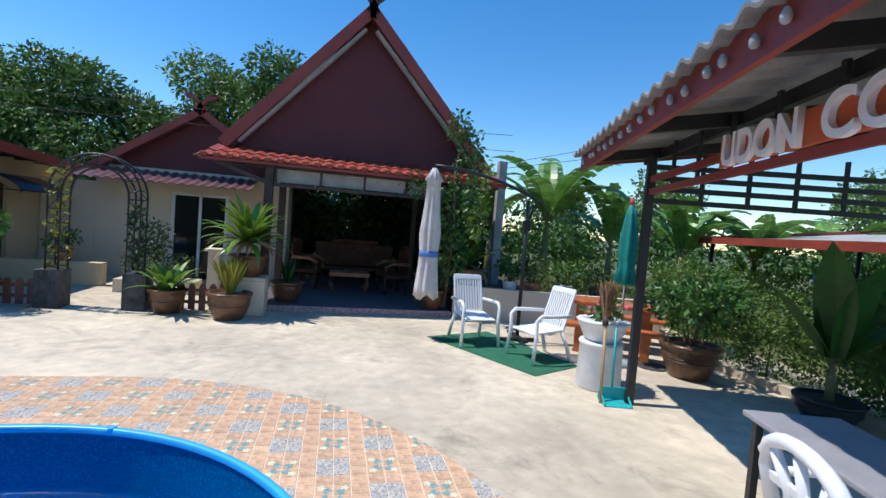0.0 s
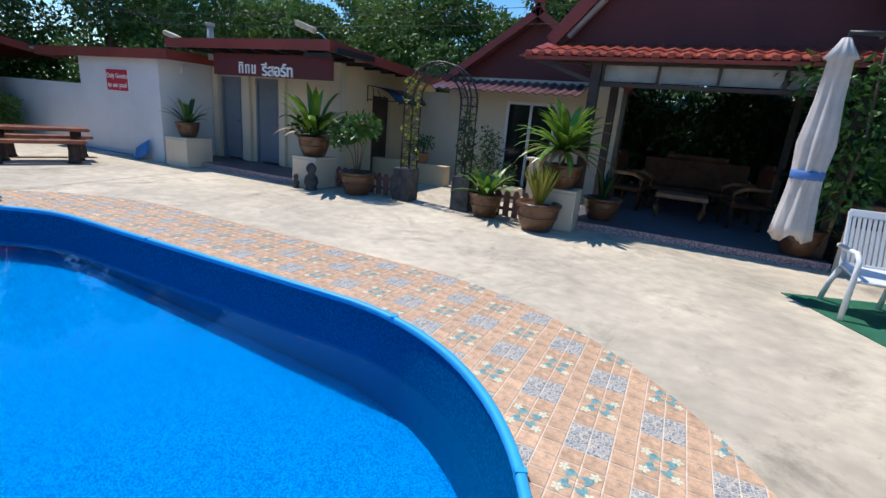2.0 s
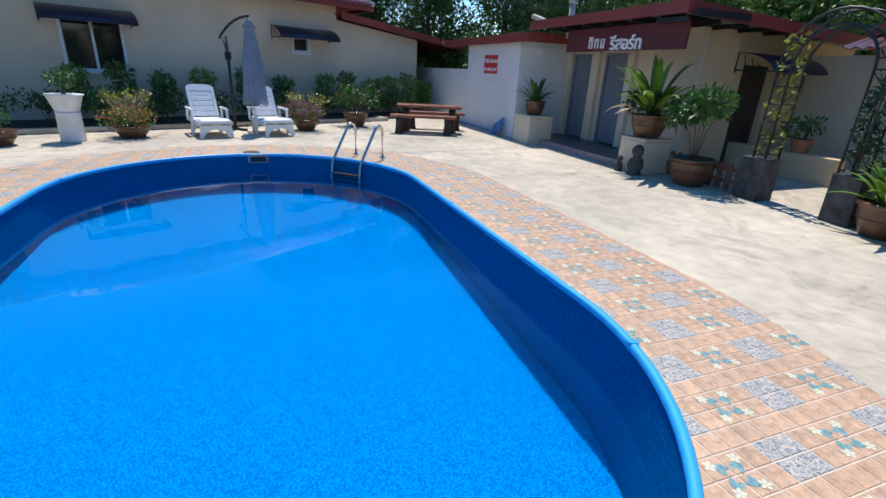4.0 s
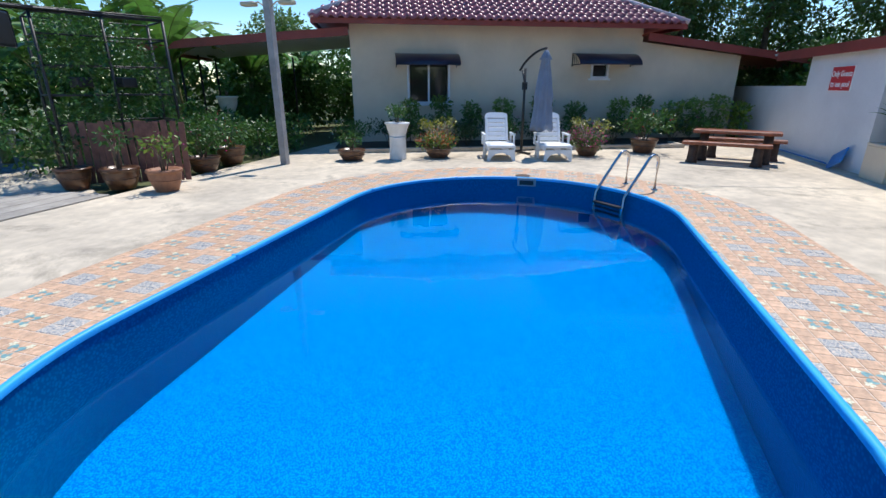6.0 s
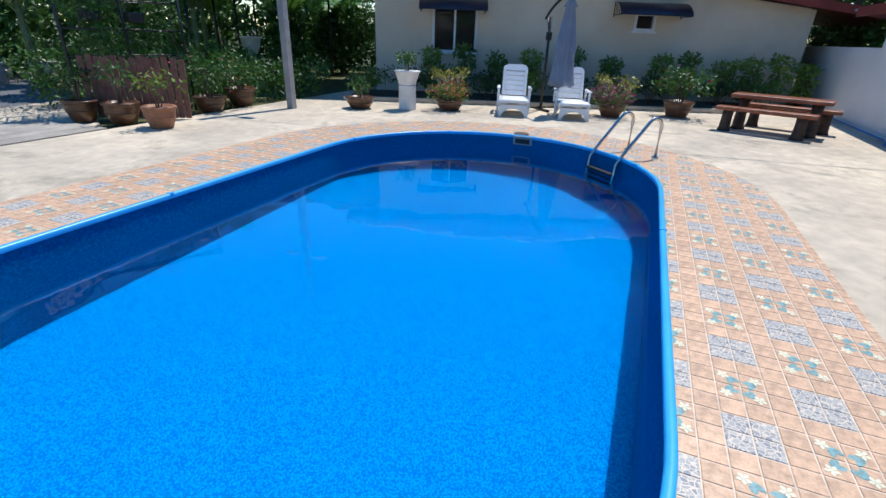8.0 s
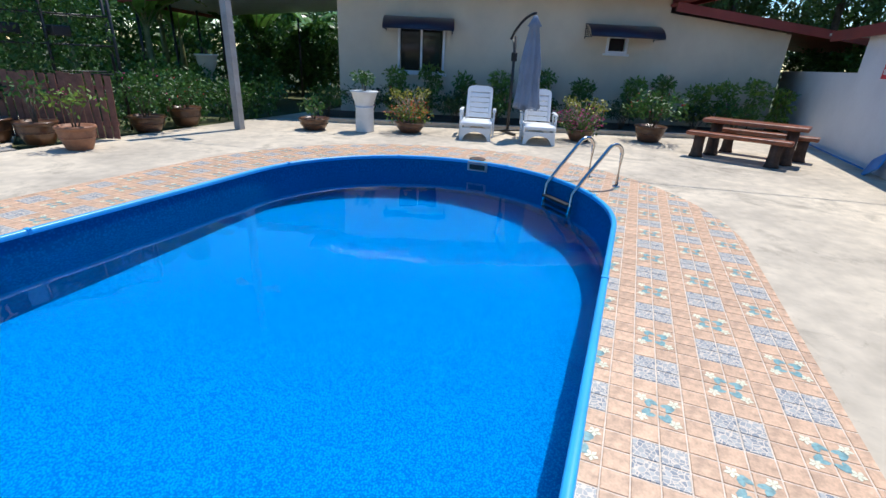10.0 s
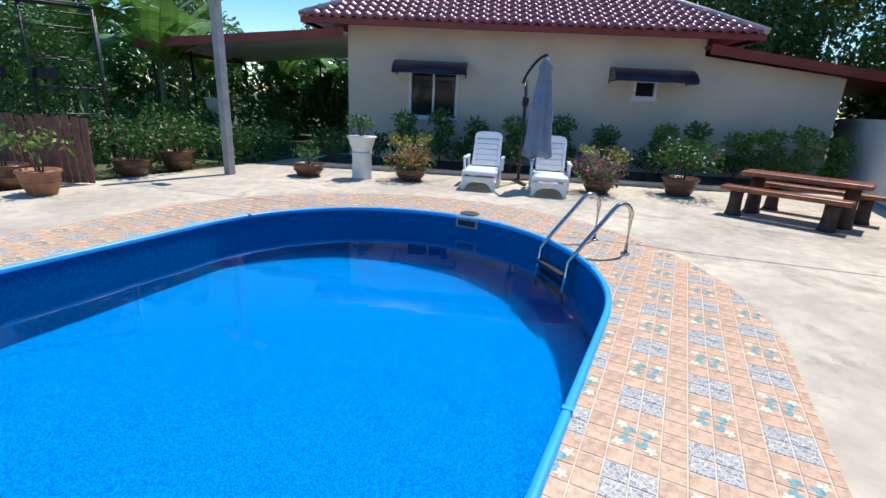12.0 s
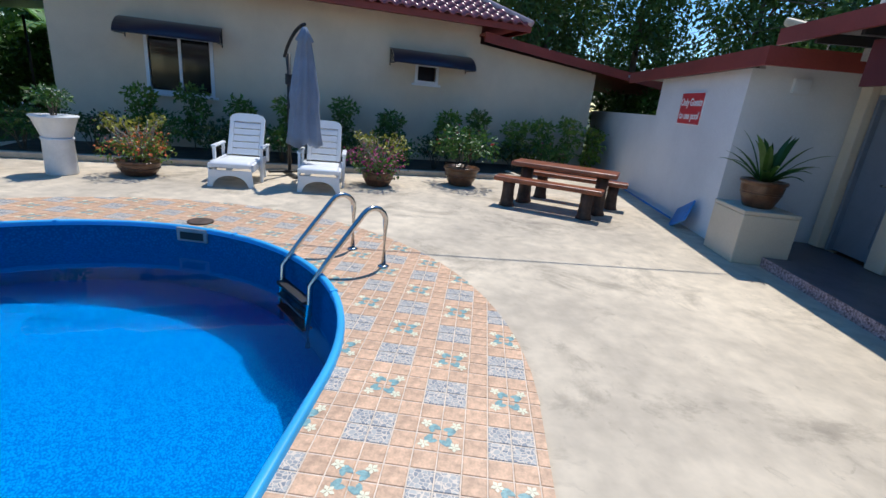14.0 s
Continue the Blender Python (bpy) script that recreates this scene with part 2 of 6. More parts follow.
M_MOSAIC = mosaic_mat()


def clear(name, rough, ior, tint=(1, 1, 1)):
    m = bpy.data.materials.new(name)
    m.use_nodes = True
    b = m.node_tree.nodes["Principled BSDF"]
    b.inputs["Base Color"].default_value = (*tint, 1)
    b.inputs["Roughness"].default_value, b.inputs["IOR"].default_value, b.inputs["Transmission Weight"].default_value = rough, ior, 1.0
    return m


M_WATER = clear("pool_water", 0.0, 1.33, (0.90, 0.97, 1.0))
M_WATER.node_tree.nodes["Principled BSDF"].inputs["Specular IOR Level"].default_value = 0.3
wnt = M_WATER.node_tree
wno = wnt.nodes.new("ShaderNodeTexNoise")
wno.inputs["Scale"].default_value = 2.2
wbp = wnt.nodes.new("ShaderNodeBump")
wbp.inputs["Strength"].default_value, wbp.inputs["Distance"].default_value = 0.12, 0.02
wtc = wnt.nodes.new("ShaderNodeTexCoord")
wnt.links.new(wtc.outputs["Object"], wno.inputs["Vector"])
wnt.links.new(wno.outputs["Fac"], wbp.inputs["Height"])
wnt.links.new(wbp.outputs[0], wnt.nodes["Principled BSDF"].inputs["Normal"])
M_GLASS = mat("dark_window_glass", (0.015, 0.017, 0.02), 0.06, var=0.1, bump=0)


# ---- shaping ----
def bx(bm, x0, y0, z0, x1, y1, z1, m=None, bevel=0.0):
    """A box between two corners."""
    r = bmesh.ops.create_cube(bm, size=1, matrix=Matrix.Translation(((x0 + x1) / 2, (y0 + y1) / 2, (z0 + z1) / 2)) @ Matrix.Diagonal((abs(x1 - x0), abs(y1 - y0), abs(z1 - z0), 1)))
    vs = r["verts"]
    if bevel:
        es = list({e for v in vs for e in v.link_edges})
        rb = bmesh.ops.bevel(bm, geom=es, offset=bevel, segments=2, affect='EDGES', profile=0.5)
        vs = list({v for f in rb["faces"] for v in f.verts} | {v for v in vs if v.is_valid})
    if m is not None:
        bmesh.ops.transform(bm, matrix=m, verts=vs)
    return bm


def beam(bm, a, b, w, h):
    """A square bar from a to b."""
    a, b = Vector(a), Vector(b)
    d = b - a
    q = d.to_track_quat('X', 'Z').to_matrix().to_4x4()
    bmesh.ops.create_cube(bm, size=1, matrix=Matrix.Translation((a + b) / 2) @ q @ Matrix.Diagonal((d.length, w, h, 1)))
    return bm


def tube(bm, pts, r, seg=8, r1=None):
    """A round bar along a line of points, tapering from r to r1."""
    pts = [Vector(p) for p in pts]
    rings = []
    n = len(pts)
    for i, p in enumerate(pts):
        d = (pts[min(i + 1, n - 1)] - pts[max(i - 1, 0)]).normalized()
        q = d.to_track_quat('Z', 'Y')
        rr = r if r1 is None else r + (r1 - r) * i / (n - 1)
        rings.append([bm.verts.new(p + q @ Vector((rr * math.cos(2 * math.pi * k / seg), rr * math.sin(2 * math.pi * k / seg), 0))) for k in range(seg)])
    for a, b in zip(rings, rings[1:]):
        for k in range(seg):
            bm.faces.new((a[k], a[(k + 1) % seg], b[(k + 1) % seg], b[k])).smooth = True
    bm.faces.new(rings[0][::-1])
    bm.faces.new(rings[-1])
    return bm


def lathe(bm, prof, seg=28, c=(0, 0, 0), wob=0.0):
    """A turned shape from (radius, height) pairs."""
    rings = []
    for r, z in prof:
        rings.append([bm.verts.new((c[0] + r * math.cos(2 * math.pi * k / seg) * (1 + wob * math.sin(k * 3.0)), c[1] + r * math.sin(2 * math.pi * k / seg) * (1 + wob * math.sin(k * 3.0)), c[2] + z)) for k in range(seg)])
    for a, b in zip(rings, rings[1:]):
        for k in range(seg):
            bm.faces.new((a[k], a[(k + 1) % seg], b[(k + 1) % seg], b[k])).smooth = True
    bm.faces.new(rings[0][::-1])
    bm.faces.new(rings[-1])
    return bm


def poly(bm, pts):
    return bm.faces.new([bm.verts.new(p) for p in pts])


def slab(bm, pts, t):
    """A plate of thickness t (downwards) from an outline."""
    a = [bm.verts.new(p) for p in pts]
    b = [bm.verts.new((p[0], p[1], p[2] - t)) for p in pts]
    bm.faces.new(a)
    bm.faces.new(b[::-1])
    n = len(pts)
    for i in range(n):
        bm.faces.new((a[i], b[i], b[(i + 1) % n], a[(i + 1) % n]))
    bmesh.ops.recalc_face_normals(bm, faces=bm.faces)
    return bm


def part(name, bm, material, parent=None, label="", mats=()):
    me = bpy.data.meshes.new(name)
    bm.to_mesh(me)
    bm.free()
    me.materials.append(material)
    for m in mats:
        me.materials.append(m)
    ob = new(name, me)
    if parent is not None:
        ob.parent = parent
    if label:
        ob["label"] = label
    return ob


def raw(name, verts, faces, material, parent=None, label=""):
    me = bpy.data.meshes.new(name)
    me.from_pydata(verts, [], faces)
    me.materials.append(material)
    ob = new(name, me)
    if parent is not None:
        ob.parent = parent
    if label:
        ob["label"] = label
    if name in ("leaves", "flowers", "dry_leaves", "bristles", "climber", "vine", "crown"):
        ob["kind"] = "stuff"
    return ob


def thing(name, label, category, x=0, y=0, z=0, rz=0, group="", kind=""):
    ob = new(name)
    ob.empty_display_size = 0.1
    ob.matrix_world = pose(x, y, z, 0, 0, rz)
    return tagged(ob, label, category, group, kind)


def structure(name, bm, material, label, category, mats=()):
    return tagged(part(name, bm, material, None, "", mats), label, category, "", "structure")


def B():
    return bmesh.new()


# ---- foliage ----
def leaf_cloud(rng, blobs, n, size, long=1.8, droop=0.2):
    """Small folded leaves spread over the shells of several clumps; blobs: (x, y, z, rx, ry, rz)."""
    bl = np.array(blobs, float)
    w = bl[:, 3] * bl[:, 4] + bl[:, 4] * bl[:, 5] + bl[:, 3] * bl[:, 5]
    k = rng.choice(len(bl), n, p=w / w.sum())
    d = rng.normal(size=(n, 3))
    d /= np.linalg.norm(d, axis=1)[:, None]
    rad = 1 - np.abs(rng.normal(0, 0.28, n))
    lump = 1 + 0.25 * np.sin(d[:, 0] * 7 + k) * np.cos(d[:, 1] * 6 + 2 * k) + rng.normal(0, 0.06, n)
    c = bl[k, :3] + d * bl[k, 3:] * (np.clip(rad, 0.1, 1) * lump)[:, None]
    ax = d + rng.normal(0, 0.8, (n, 3))
    ax[:, 2] -= droop
    ax /= np.linalg.norm(ax, axis=1)[:, None]
    sd = np.cross(ax, rng.normal(size=(n, 3)))
    sd /= np.linalg.norm(sd, axis=1)[:, None]
    up = np.cross(sd, ax)
    s = (size * rng.uniform(0.6, 1.35, n))[:, None]
    v = np.stack([c, c + ax * s * long * 0.5 + sd * s * 0.45 + up * s * 0.12, c + ax * s * long, c + ax * s * long * 0.5 - sd * s * 0.45 + up * s * 0.12], 1).reshape(-1, 3)
    f = np.arange(4 * n).reshape(-1, 4)
    return v.tolist(), f.tolist()


def strap_leaves(rng, n, length, width, rise=(30, 80), bend=70, base=0.03, z0=0.0, seg=6, fold=0.25):
    """Arching strap leaves from one crown."""
    V, F = [], []
    for i in range(n):
        az = i * 2.39996 + rng.uniform(-.3, .3)
        L = length * rng.uniform(0.7, 1.1)
        el = math.radians(rng.uniform(*rise))
        bd = math.radians(bend * rng.uniform(0.6, 1.3))
        W = width * rng.uniform(0.8, 1.15)
        p = Vector((base * math.cos(az), base * math.sin(az), z0 + rng.uniform(0, base)))
        o = len(V)
        side = Vector((-math.sin(az), math.cos(az), 0))
        for k in range(seg + 1):
            t = k / seg
            e = el - bd * t * t
            d = Vector((math.cos(az) * math.cos(e), math.sin(az) * math.cos(e), math.sin(e)))
            nrm = side.cross(d)
            w = W * (0.45 + 1.3 * t - 1.72 * t ** 2.6) * 0.5 if t < 1 else 0.002
            w = max(w, 0.002)
            V += [tuple(p + side * w - nrm * w * fold * -1), tuple(p), tuple(p - side * w + nrm * w * fold)]
            if k:
                a, b = o + 3 * (k - 1), o + 3 * k
                F += [(a, a + 1, b + 1, b), (a + 1, a + 2, b + 2, b + 1)]
            p = p + d * (L / seg)
    return V, F


POT = [(0.60, 0), (0.66, 0.04), (0.86, 0.45), (0.95, 0.78), (0.93, 0.86), (1.02, 0.88), (1.04, 0.96), (1.0, 1.0), (0.88, 1.0), (0.84, 0.9)]


def pot_bm(r, h, ribs=True):
    b = B()
    lathe(b, [(a * r, z * h) for a, z in POT])
    if ribs:
        for zz in (0.52, 0.60):
            lathe(b, [(0.89 * r, zz * h - 0.008), (0.925 * r, zz * h), (0.89 * r, zz * h + 0.008)])
    return b


def potted(name, label, x, y, z, r, h, rng_seed, build, material=None, group=""):
    """A pot with soil, and a plant grown out of it by build(rng, root, top)."""
    p = thing("plant_pot", label, "plant pot", x, y, z, rng_seed * 37 % 360, group)
    part("pot", pot_bm(r, h), material or M_POT, p)
    b = B()
    lathe(b, [(0.5 * r, h * 0.86), (0.87 * r, h * 0.88), (0.1 * r, h * 0.93)], 20)
    part("soil", b, M_SOIL, p)
    build(np.random.default_rng(rng_seed), p, h * 0.9)
    return p


def grow_strap(n, length, width, m=L_STRAP, rise=(30, 85), bend=75, stem=0.0, dry=0):
    def build(rng, root, top):
        if stem:
            b = B()
            tube(b, [(0, 0, top - 0.05), (0.02, 0.01, top + stem * 0.5), (0, 0, top + stem)], 0.035, 8, 0.028)
            part("stem", b, M_TRUNK, root)
        v, f = strap_leaves(rng, n, length, width, rise, bend, 0.04, top + stem)
        raw("leaves", v, f, m, root)
        if dry:
            v, f = strap_leaves(rng, dry, length * 0.8, width, (-20, 20), 80, 0.05, top + stem)
            raw("dry_leaves", v, f, L_DRY, root, "dry hanging leaves")
    return build


def grow_bush(rad, high, n, size, m=L_BUSH, flower=None, nf=0, fs=0.035, stems=5):
    def build(rng, root, top):
        b = B()
        blobs = []
        for i in range(stems):
            a = i * 2.4 + rng.uniform(-.4, .4)
            q = rng.uniform(0.25, 0.75) * rad
            tip = Vector((q * math.cos(a), q * math.sin(a), top + high * rng.uniform(0.5, 0.85)))
            tube(b, [(0.02 * math.cos(a), 0.02 * math.sin(a), top - 0.06), (tip.x * 0.4, tip.y * 0.4, top + (tip.z - top) * 0.55), tip], 0.012, 6, 0.004)
            s = rad * rng.uniform(0.35, 0.55)
            blobs.append((*tip, s, s, s * 0.8))
        part("stem", b, M_TRUNK, root)["kind"] = "stuff"
        v, f = leaf_cloud(rng, blobs, n, size)
        raw("leaves", v, f, m, root)
        if flower:
            v, f = leaf_cloud(rng, [(x, y, z + 0.05, a * 1.05, c * 1.05, d * 1.1) for x, y, z, a, c, d in blobs], nf, fs, 1.1)
            raw("flowers", v, f, flower, root)
    return build


def grow_desert_rose(rad, high, m, flower, nf):
    """Low flowers round bare forked branches with leafy tips."""
    low = grow_bush(rad, high * 0.45, 700, 0.035, m, flower, nf, 0.035, 9)

    def build(rng, root, top):
        low(rng, root, top)
        b, tips = B(), []
        for i in range(9):
            a = i * 2.4 + rng.uniform(-.3, .3)
            d = Vector((math.cos(a), math.sin(a), 0))
            mid = d * rad * rng.uniform(0.25, 0.45) + Vector((0, 0, top + high * rng.uniform(0.4, 0.6)))
            tube(b, [Vector((0, 0, top - 0.05)), d * rad * 0.15 + Vector((0, 0, top + high * 0.25)), mid], 0.016, 6, 0.009)
            for q in (-0.5, 0.1, 0.6):
                e = Vector((math.cos(a + q), math.sin(a + q), 0))
                tip = mid + e * rad * rng.uniform(0.25, 0.5) + Vector((0, 0, high * rng.uniform(0.2, 0.45)))
                tube(b, [mid, (mid + tip) / 2 + Vector((0, 0, -0.02)), tip], 0.009, 5, 0.004)
                tips.append((*tip, 0.06, 0.06, 0.05))
        part("branch_work", b, M_TWIG, root, "bare grey forked branches")
        v, f = leaf_cloud(rng, tips, 220, 0.04)
        raw("leaves", v, f, L_YELLOW, root)
    return build


def shrub(label, x, y, rad, high, n, size, seed, m=L_BUSH, flower=None, nf=0, z=0.0, group="", name="shrub"):
    p = thing(name, label, "shrub", x, y, z, seed * 51 % 360, group)
    grow_bush(rad, high, n, size, m, flower, nf, 0.03, 6)(np.random.default_rng(seed), p, 0.05)
    return p


def hedge(label, pts, w, h, n, size, seed, m=L_BUSH, flower=None, nf=0, z=0.0):
    """A run of clipped or wild growth along a line of points."""
    rng = np.random.default_rng(seed)
    p = thing("hedge", label, "hedge", pts[0][0], pts[0][1], z)
    blobs, b = [], B()
    for (x0, y0), (x1, y1) in zip(pts, pts[1:]):
        k = max(2, int(math.hypot(x1 - x0, y1 - y0) / (w * 0.5)))
        for i in range(k):
            t = (i + rng.uniform(.1, .9)) / k
            x, y = x0 + (x1 - x0) * t - pts[0][0], y0 + (y1 - y0) * t - pts[0][1]
            hh = h * rng.uniform(0.75, 1.1)
            blobs.append((x + rng.uniform(-.2, .2) * w, y + rng.uniform(-.2, .2) * w, hh * 0.72, w * 0.5, w * 0.5, hh * 0.32))
            blobs.append((x + rng.uniform(-.2, .2) * w, y + rng.uniform(-.2, .2) * w, hh * 0.32, w * 0.45, w * 0.45, hh * 0.3))
            tube(b, [(x, y, 0), (x + .03, y, hh * 0.4), (x + rng.uniform(-.1, .1), y + rng.uniform(-.1, .1), hh * 0.8)], 0.018, 5, 0.006)
    part("stem", b, M_TRUNK, p)["kind"] = "stuff"
    v, f = leaf_cloud(rng, blobs, n, size)
    raw("leaves", v, f, m, p)
    if flower:
        v, f = leaf_cloud(rng, blobs, nf, 0.04, 1.1)
        raw("flowers", v, f, flower, p)
    return p


def tree(label, x, y, h, rad, n, size, seed, m=L_TREE, z=0.0, low=0.35):
    rng = np.random.default_rng(seed)
    p = thing("tree", label, "tree", x, y, z)
    b = B()
    top = Vector((rng.uniform(-.4, .4), rng.uniform(-.4, .4), h * 0.8))
    tube(b, [(0, 0, -0.1), (top.x * .3, top.y * .3, h * 0.3), (top.x * .7, top.y * .7, h * 0.55), top], 0.05 + h * 0.014, 8, 0.03)
    blobs = []
    for i in range(13):
        a = i * 2.4 + rng.uniform(-.5, .5)
        zz = h * (low + (0.95 - low) * (i + 0.5) / 13)
        q = rad * rng.uniform(0.35, 0.85) * (1.1 - 0.6 * (zz / h - low) / (1 - low))
        tip = Vector((q * math.cos(a), q * math.sin(a), zz))
        tube(b, [(top.x * zz / h * .8, top.y * zz / h * .8, zz * 0.75), tip * 0.6 + Vector((0, 0, zz * 0.36)), tip], 0.05, 5, 0.012)
        s = rad * rng.uniform(0.32, 0.5)
        blobs.append((*tip, s, s, s * rng.uniform(0.7, 1.0)))
    blobs.append((top.x, top.y, h * 0.93, rad * .3, rad * .3, h * 0.08))
    part("trunk", b, M_TRUNK, p)
    v, f = leaf_cloud(rng, blobs, n, size, 2.0, 0.5)
    raw("crown", v, f, m, p)
    return p


def banana(x, y, h, n, leaf, seed, z=0.0, label="tall banana plant with large torn green leaves"):
    """A banana plant: sheathed stem, arching midribs with torn blades."""
    rng = np.random.default_rng(seed)
    p = thing("banana_plant", label, "banana plant", x, y, z, 0, "banana plants")
    b = B()
    tube(b, [(0, 0, -.05), (0.03, 0, h * .3), (0.05, 0.02, h * .5)], 0.11, 10, 0.06)
    part("stem", b, M_STEMG, p)
    for i in range(n):
        az = i * 2.39996 + rng.uniform(-.4, .4)
        el = math.radians(rng.uniform(50, 86))
        bd = math.radians(rng.uniform(55, 110))
        L = leaf * 1.2 * rng.uniform(0.8, 1.15)
        W = L * rng.uniform(0.27, 0.35)
        c, d0 = Vector((0.05, 0.02, h * rng.uniform(.44, .52))), None
        side = Vector((-math.sin(az), math.cos(az), 0))
        V, F, rib, seg = [], [], [], 16
        for k in range(seg + 1):
            t = k / seg
            e = el - bd * t ** 1.7
            d = Vector((math.cos(az) * math.cos(e), math.sin(az) * math.cos(e), math.sin(e)))
            rib.append(c.copy())
            if k >= 3:
                tt = (k - 3) / (seg - 3)
                w = W * 0.5 * math.sin(math.pi * min(1, 0.12 + tt * 0.88)) ** 0.6
                nrm = side.cross(d)
                if nrm.z < 0:
                    nrm = -nrm
                for s in (1, -1):
                    torn = rng.random() < 0.13
                    sag = (0.9 if torn else 0.35) * rng.uniform(0.6, 1.2)
                    o = len(V)
                    e1 = side * s * w * 0.95 - Vector((0, 0, 1)) * w * sag * 0.5 + nrm * w * 0.2
                    fwd = d * (L / seg) * (0.88 if torn else 1.0)
                    V += [tuple(c), tuple(c + e1 * 0.55 + nrm * w * .12), tuple(c + e1), tuple(c + e1 + fwd), tuple(c + e1 * .55 + nrm * w * .12 + fwd), tuple(c + d * (L / seg))]
                    F += [(o, o + 1, o + 4, o + 5), (o + 1, o + 2, o + 3, o + 4)]
            c = c + d * (L / seg)
        raw("leaf", V, F, L_BANANA, p)
        br = B()
        tube(br, rib, 0.02, 5, 0.004)
        part("midrib", br, M_STEMG, p)
    return p


def wave_sheet(bm, o, u, v, nu, amp, thick=0.02, per=6):
    """A ribbed roof sheet spanned from o by u (across the ribs) and v (along them)."""
    o, u, v = Vector(o), Vector(u), Vector(v)
    n = u.cross(v).normalized()
    if n.z < 0:
        n = -n
    top, bot = [], []
    for i in range(nu * per + 1):
        t = i / (nu * per)
        a = amp * math.cos(2 * math.pi * i / per)
        for s in (0, 1):
            q = o + u * t + v * s + n * a
            top.append(bm.verts.new(q))
            bot.append(bm.verts.new(q - n * thick))
    k = nu * per
    for i in range(k):
        a, b2 = 2 * i, 2 * i + 2
        bm.faces.new((top[a], top[b2], top[b2 + 1], top[a + 1]))
        bm.faces.new((bot[a + 1], bot[b2 + 1], bot[b2], bot[a]))
        bm.faces.new((top[a], bot[a], bot[b2], top[b2]))
        bm.faces.new((top[a + 1], top[b2 + 1], bot[b2 + 1], bot[a + 1]))
    bm.faces.new((top[0], top[1], bot[1], bot[0]))
    bm.faces.new((top[-1], top[-2], bot[-2], bot[-1]))
    bmesh.ops.recalc_face_normals(bm, faces=bm.faces)
    return bm


def letters(text, size, m, parent, material, depth=0.02, name="lettering"):
    """Raised letters from the built-in font, turned into a mesh."""
    cu = bpy.data.curves.new(name, 'FONT')
    cu.body, cu.size, cu.extrude, cu.align_x, cu.align_y, cu.offset = text, size, depth, 'CENTER', 'CENTER', size * 0.02
    tmp = bpy.data.objects.new(name, cu)
    scene.collection.objects.link(tmp)
    me = bpy.data.meshes.new_from_object(tmp.evaluated_get(bpy.context.evaluated_depsgraph_get()))
    bpy.data.objects.remove(tmp)
    me.materials.clear()
    me.materials.append(material)
    ob = new(name, me)
    ob.parent = parent
    ob.matrix_basis = m
    return ob


# ---- ground, terrace and pool ----
PX0, PX1, PY, PR, PO = -5.65, -1.85, 1.18, 2.18, 3.35
NA = 48


def ring_pts(r, z):
    pts = []
    for k in range(NA + 1):
        a = math.pi / 2 - math.pi * k / NA
        pts.append((PX1 + r * math.cos(a), PY + r * math.sin(a), z))
    for k in range(1, 13):
        pts.append((PX1 + (PX0 - PX1) * k / 12, PY - r, z))
    for k in range(1, NA + 1):
        a = -math.pi / 2 - math.pi * k / NA
        pts.append((PX0 + r * math.cos(a), PY + r * math.sin(a), z))
    for k in range(1, 12):
        pts.append((PX0 + (PX1 - PX0) * k / 12, PY + r, z))
    return pts


def loop(bm, pts):
    return [bm.verts.new(p) for p in pts]


def skin(bm, a, b, smooth=False):
    n = len(a)
    for i in range(n):
        bm.faces.new((a[i], b[i], b[(i + 1) % n], a[(i + 1) % n])).smooth = smooth


CX0, CX1, CY0, CY1 = -15.0, 7.0, -4.6, 13.0


def on_rect(p):
    cx, cy = -3.75, PY
    dx, dy = p[0] - cx, p[1] - cy
    t = min(((CX1 if dx > 0 else CX0) - cx) / dx if abs(dx) > 1e-6 else 1e9, ((CY1 if dy > 0 else CY0) - cy) / dy if abs(dy) > 1e-6 else 1e9)
    return (cx + dx * t, cy + dy * t, 0.0)


inner = ring_pts(PR + 0.06, 0.0)
b = B()
o1 = loop(b, inner)
o2 = loop(b, [on_rect(p) for p in inner])
o3 = loop(b, [(p[0], p[1], -0.12) for p in (on_rect(q) for q in inner)])
skin(b, o1, o2)
skin(b, o2, o3)
bmesh.ops.recalc_face_normals(b, faces=b.faces)
structure("pavement", b, M_CONC, "sunlit beige concrete terrace with grey stains", "terrace")
b = B()
g1 = loop(b, [(p[0], p[1], -0.05) for p in (on_rect(q) for q in inner)])
g2 = loop(b, [(-3.75 + (p[0] + 3.75) * 120, PY + (p[1] - PY) * 120, -0.05) for p in (on_rect(q) for q in inner)])
skin(b, g1, g2)
bmesh.ops.recalc_face_normals(b, faces=b.faces)
structure("ground", b, M_EARTH, "flat ground of earth and low grass", "ground")

pool = thing("swimming_pool", "oval sunken pool with bright blue liner and blue rim", "swimming pool", 0, 0, 0)
b = B()
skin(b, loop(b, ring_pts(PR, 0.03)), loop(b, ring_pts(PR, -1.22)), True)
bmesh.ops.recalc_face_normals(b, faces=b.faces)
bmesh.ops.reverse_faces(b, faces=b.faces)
part("wall", b, M_LINERW, pool, "blue liner wall, grazing-sun shade in its colour")
b = B()
b.faces.new(loop(b, ring_pts(PR + 0.01, -1.22)))
bmesh.ops.recalc_face_normals(b, faces=b.faces)
part("floor", b, M_LINER, pool, "bright blue mottled liner floor")
b = B()
prof = [(PR - 0.010, 0.0), (PR - 0.013, 0.034), (PR - 0.003, 0.046), (PR + 0.026, 0.048), (PR + 0.037, 0.040), (PR + 0.040, 0.0)]
ls = [loop(b, ring_pts(r, z)) for r, z in prof]
for a, c in zip(ls, ls[1:]):
    skin(b, a, c, True)
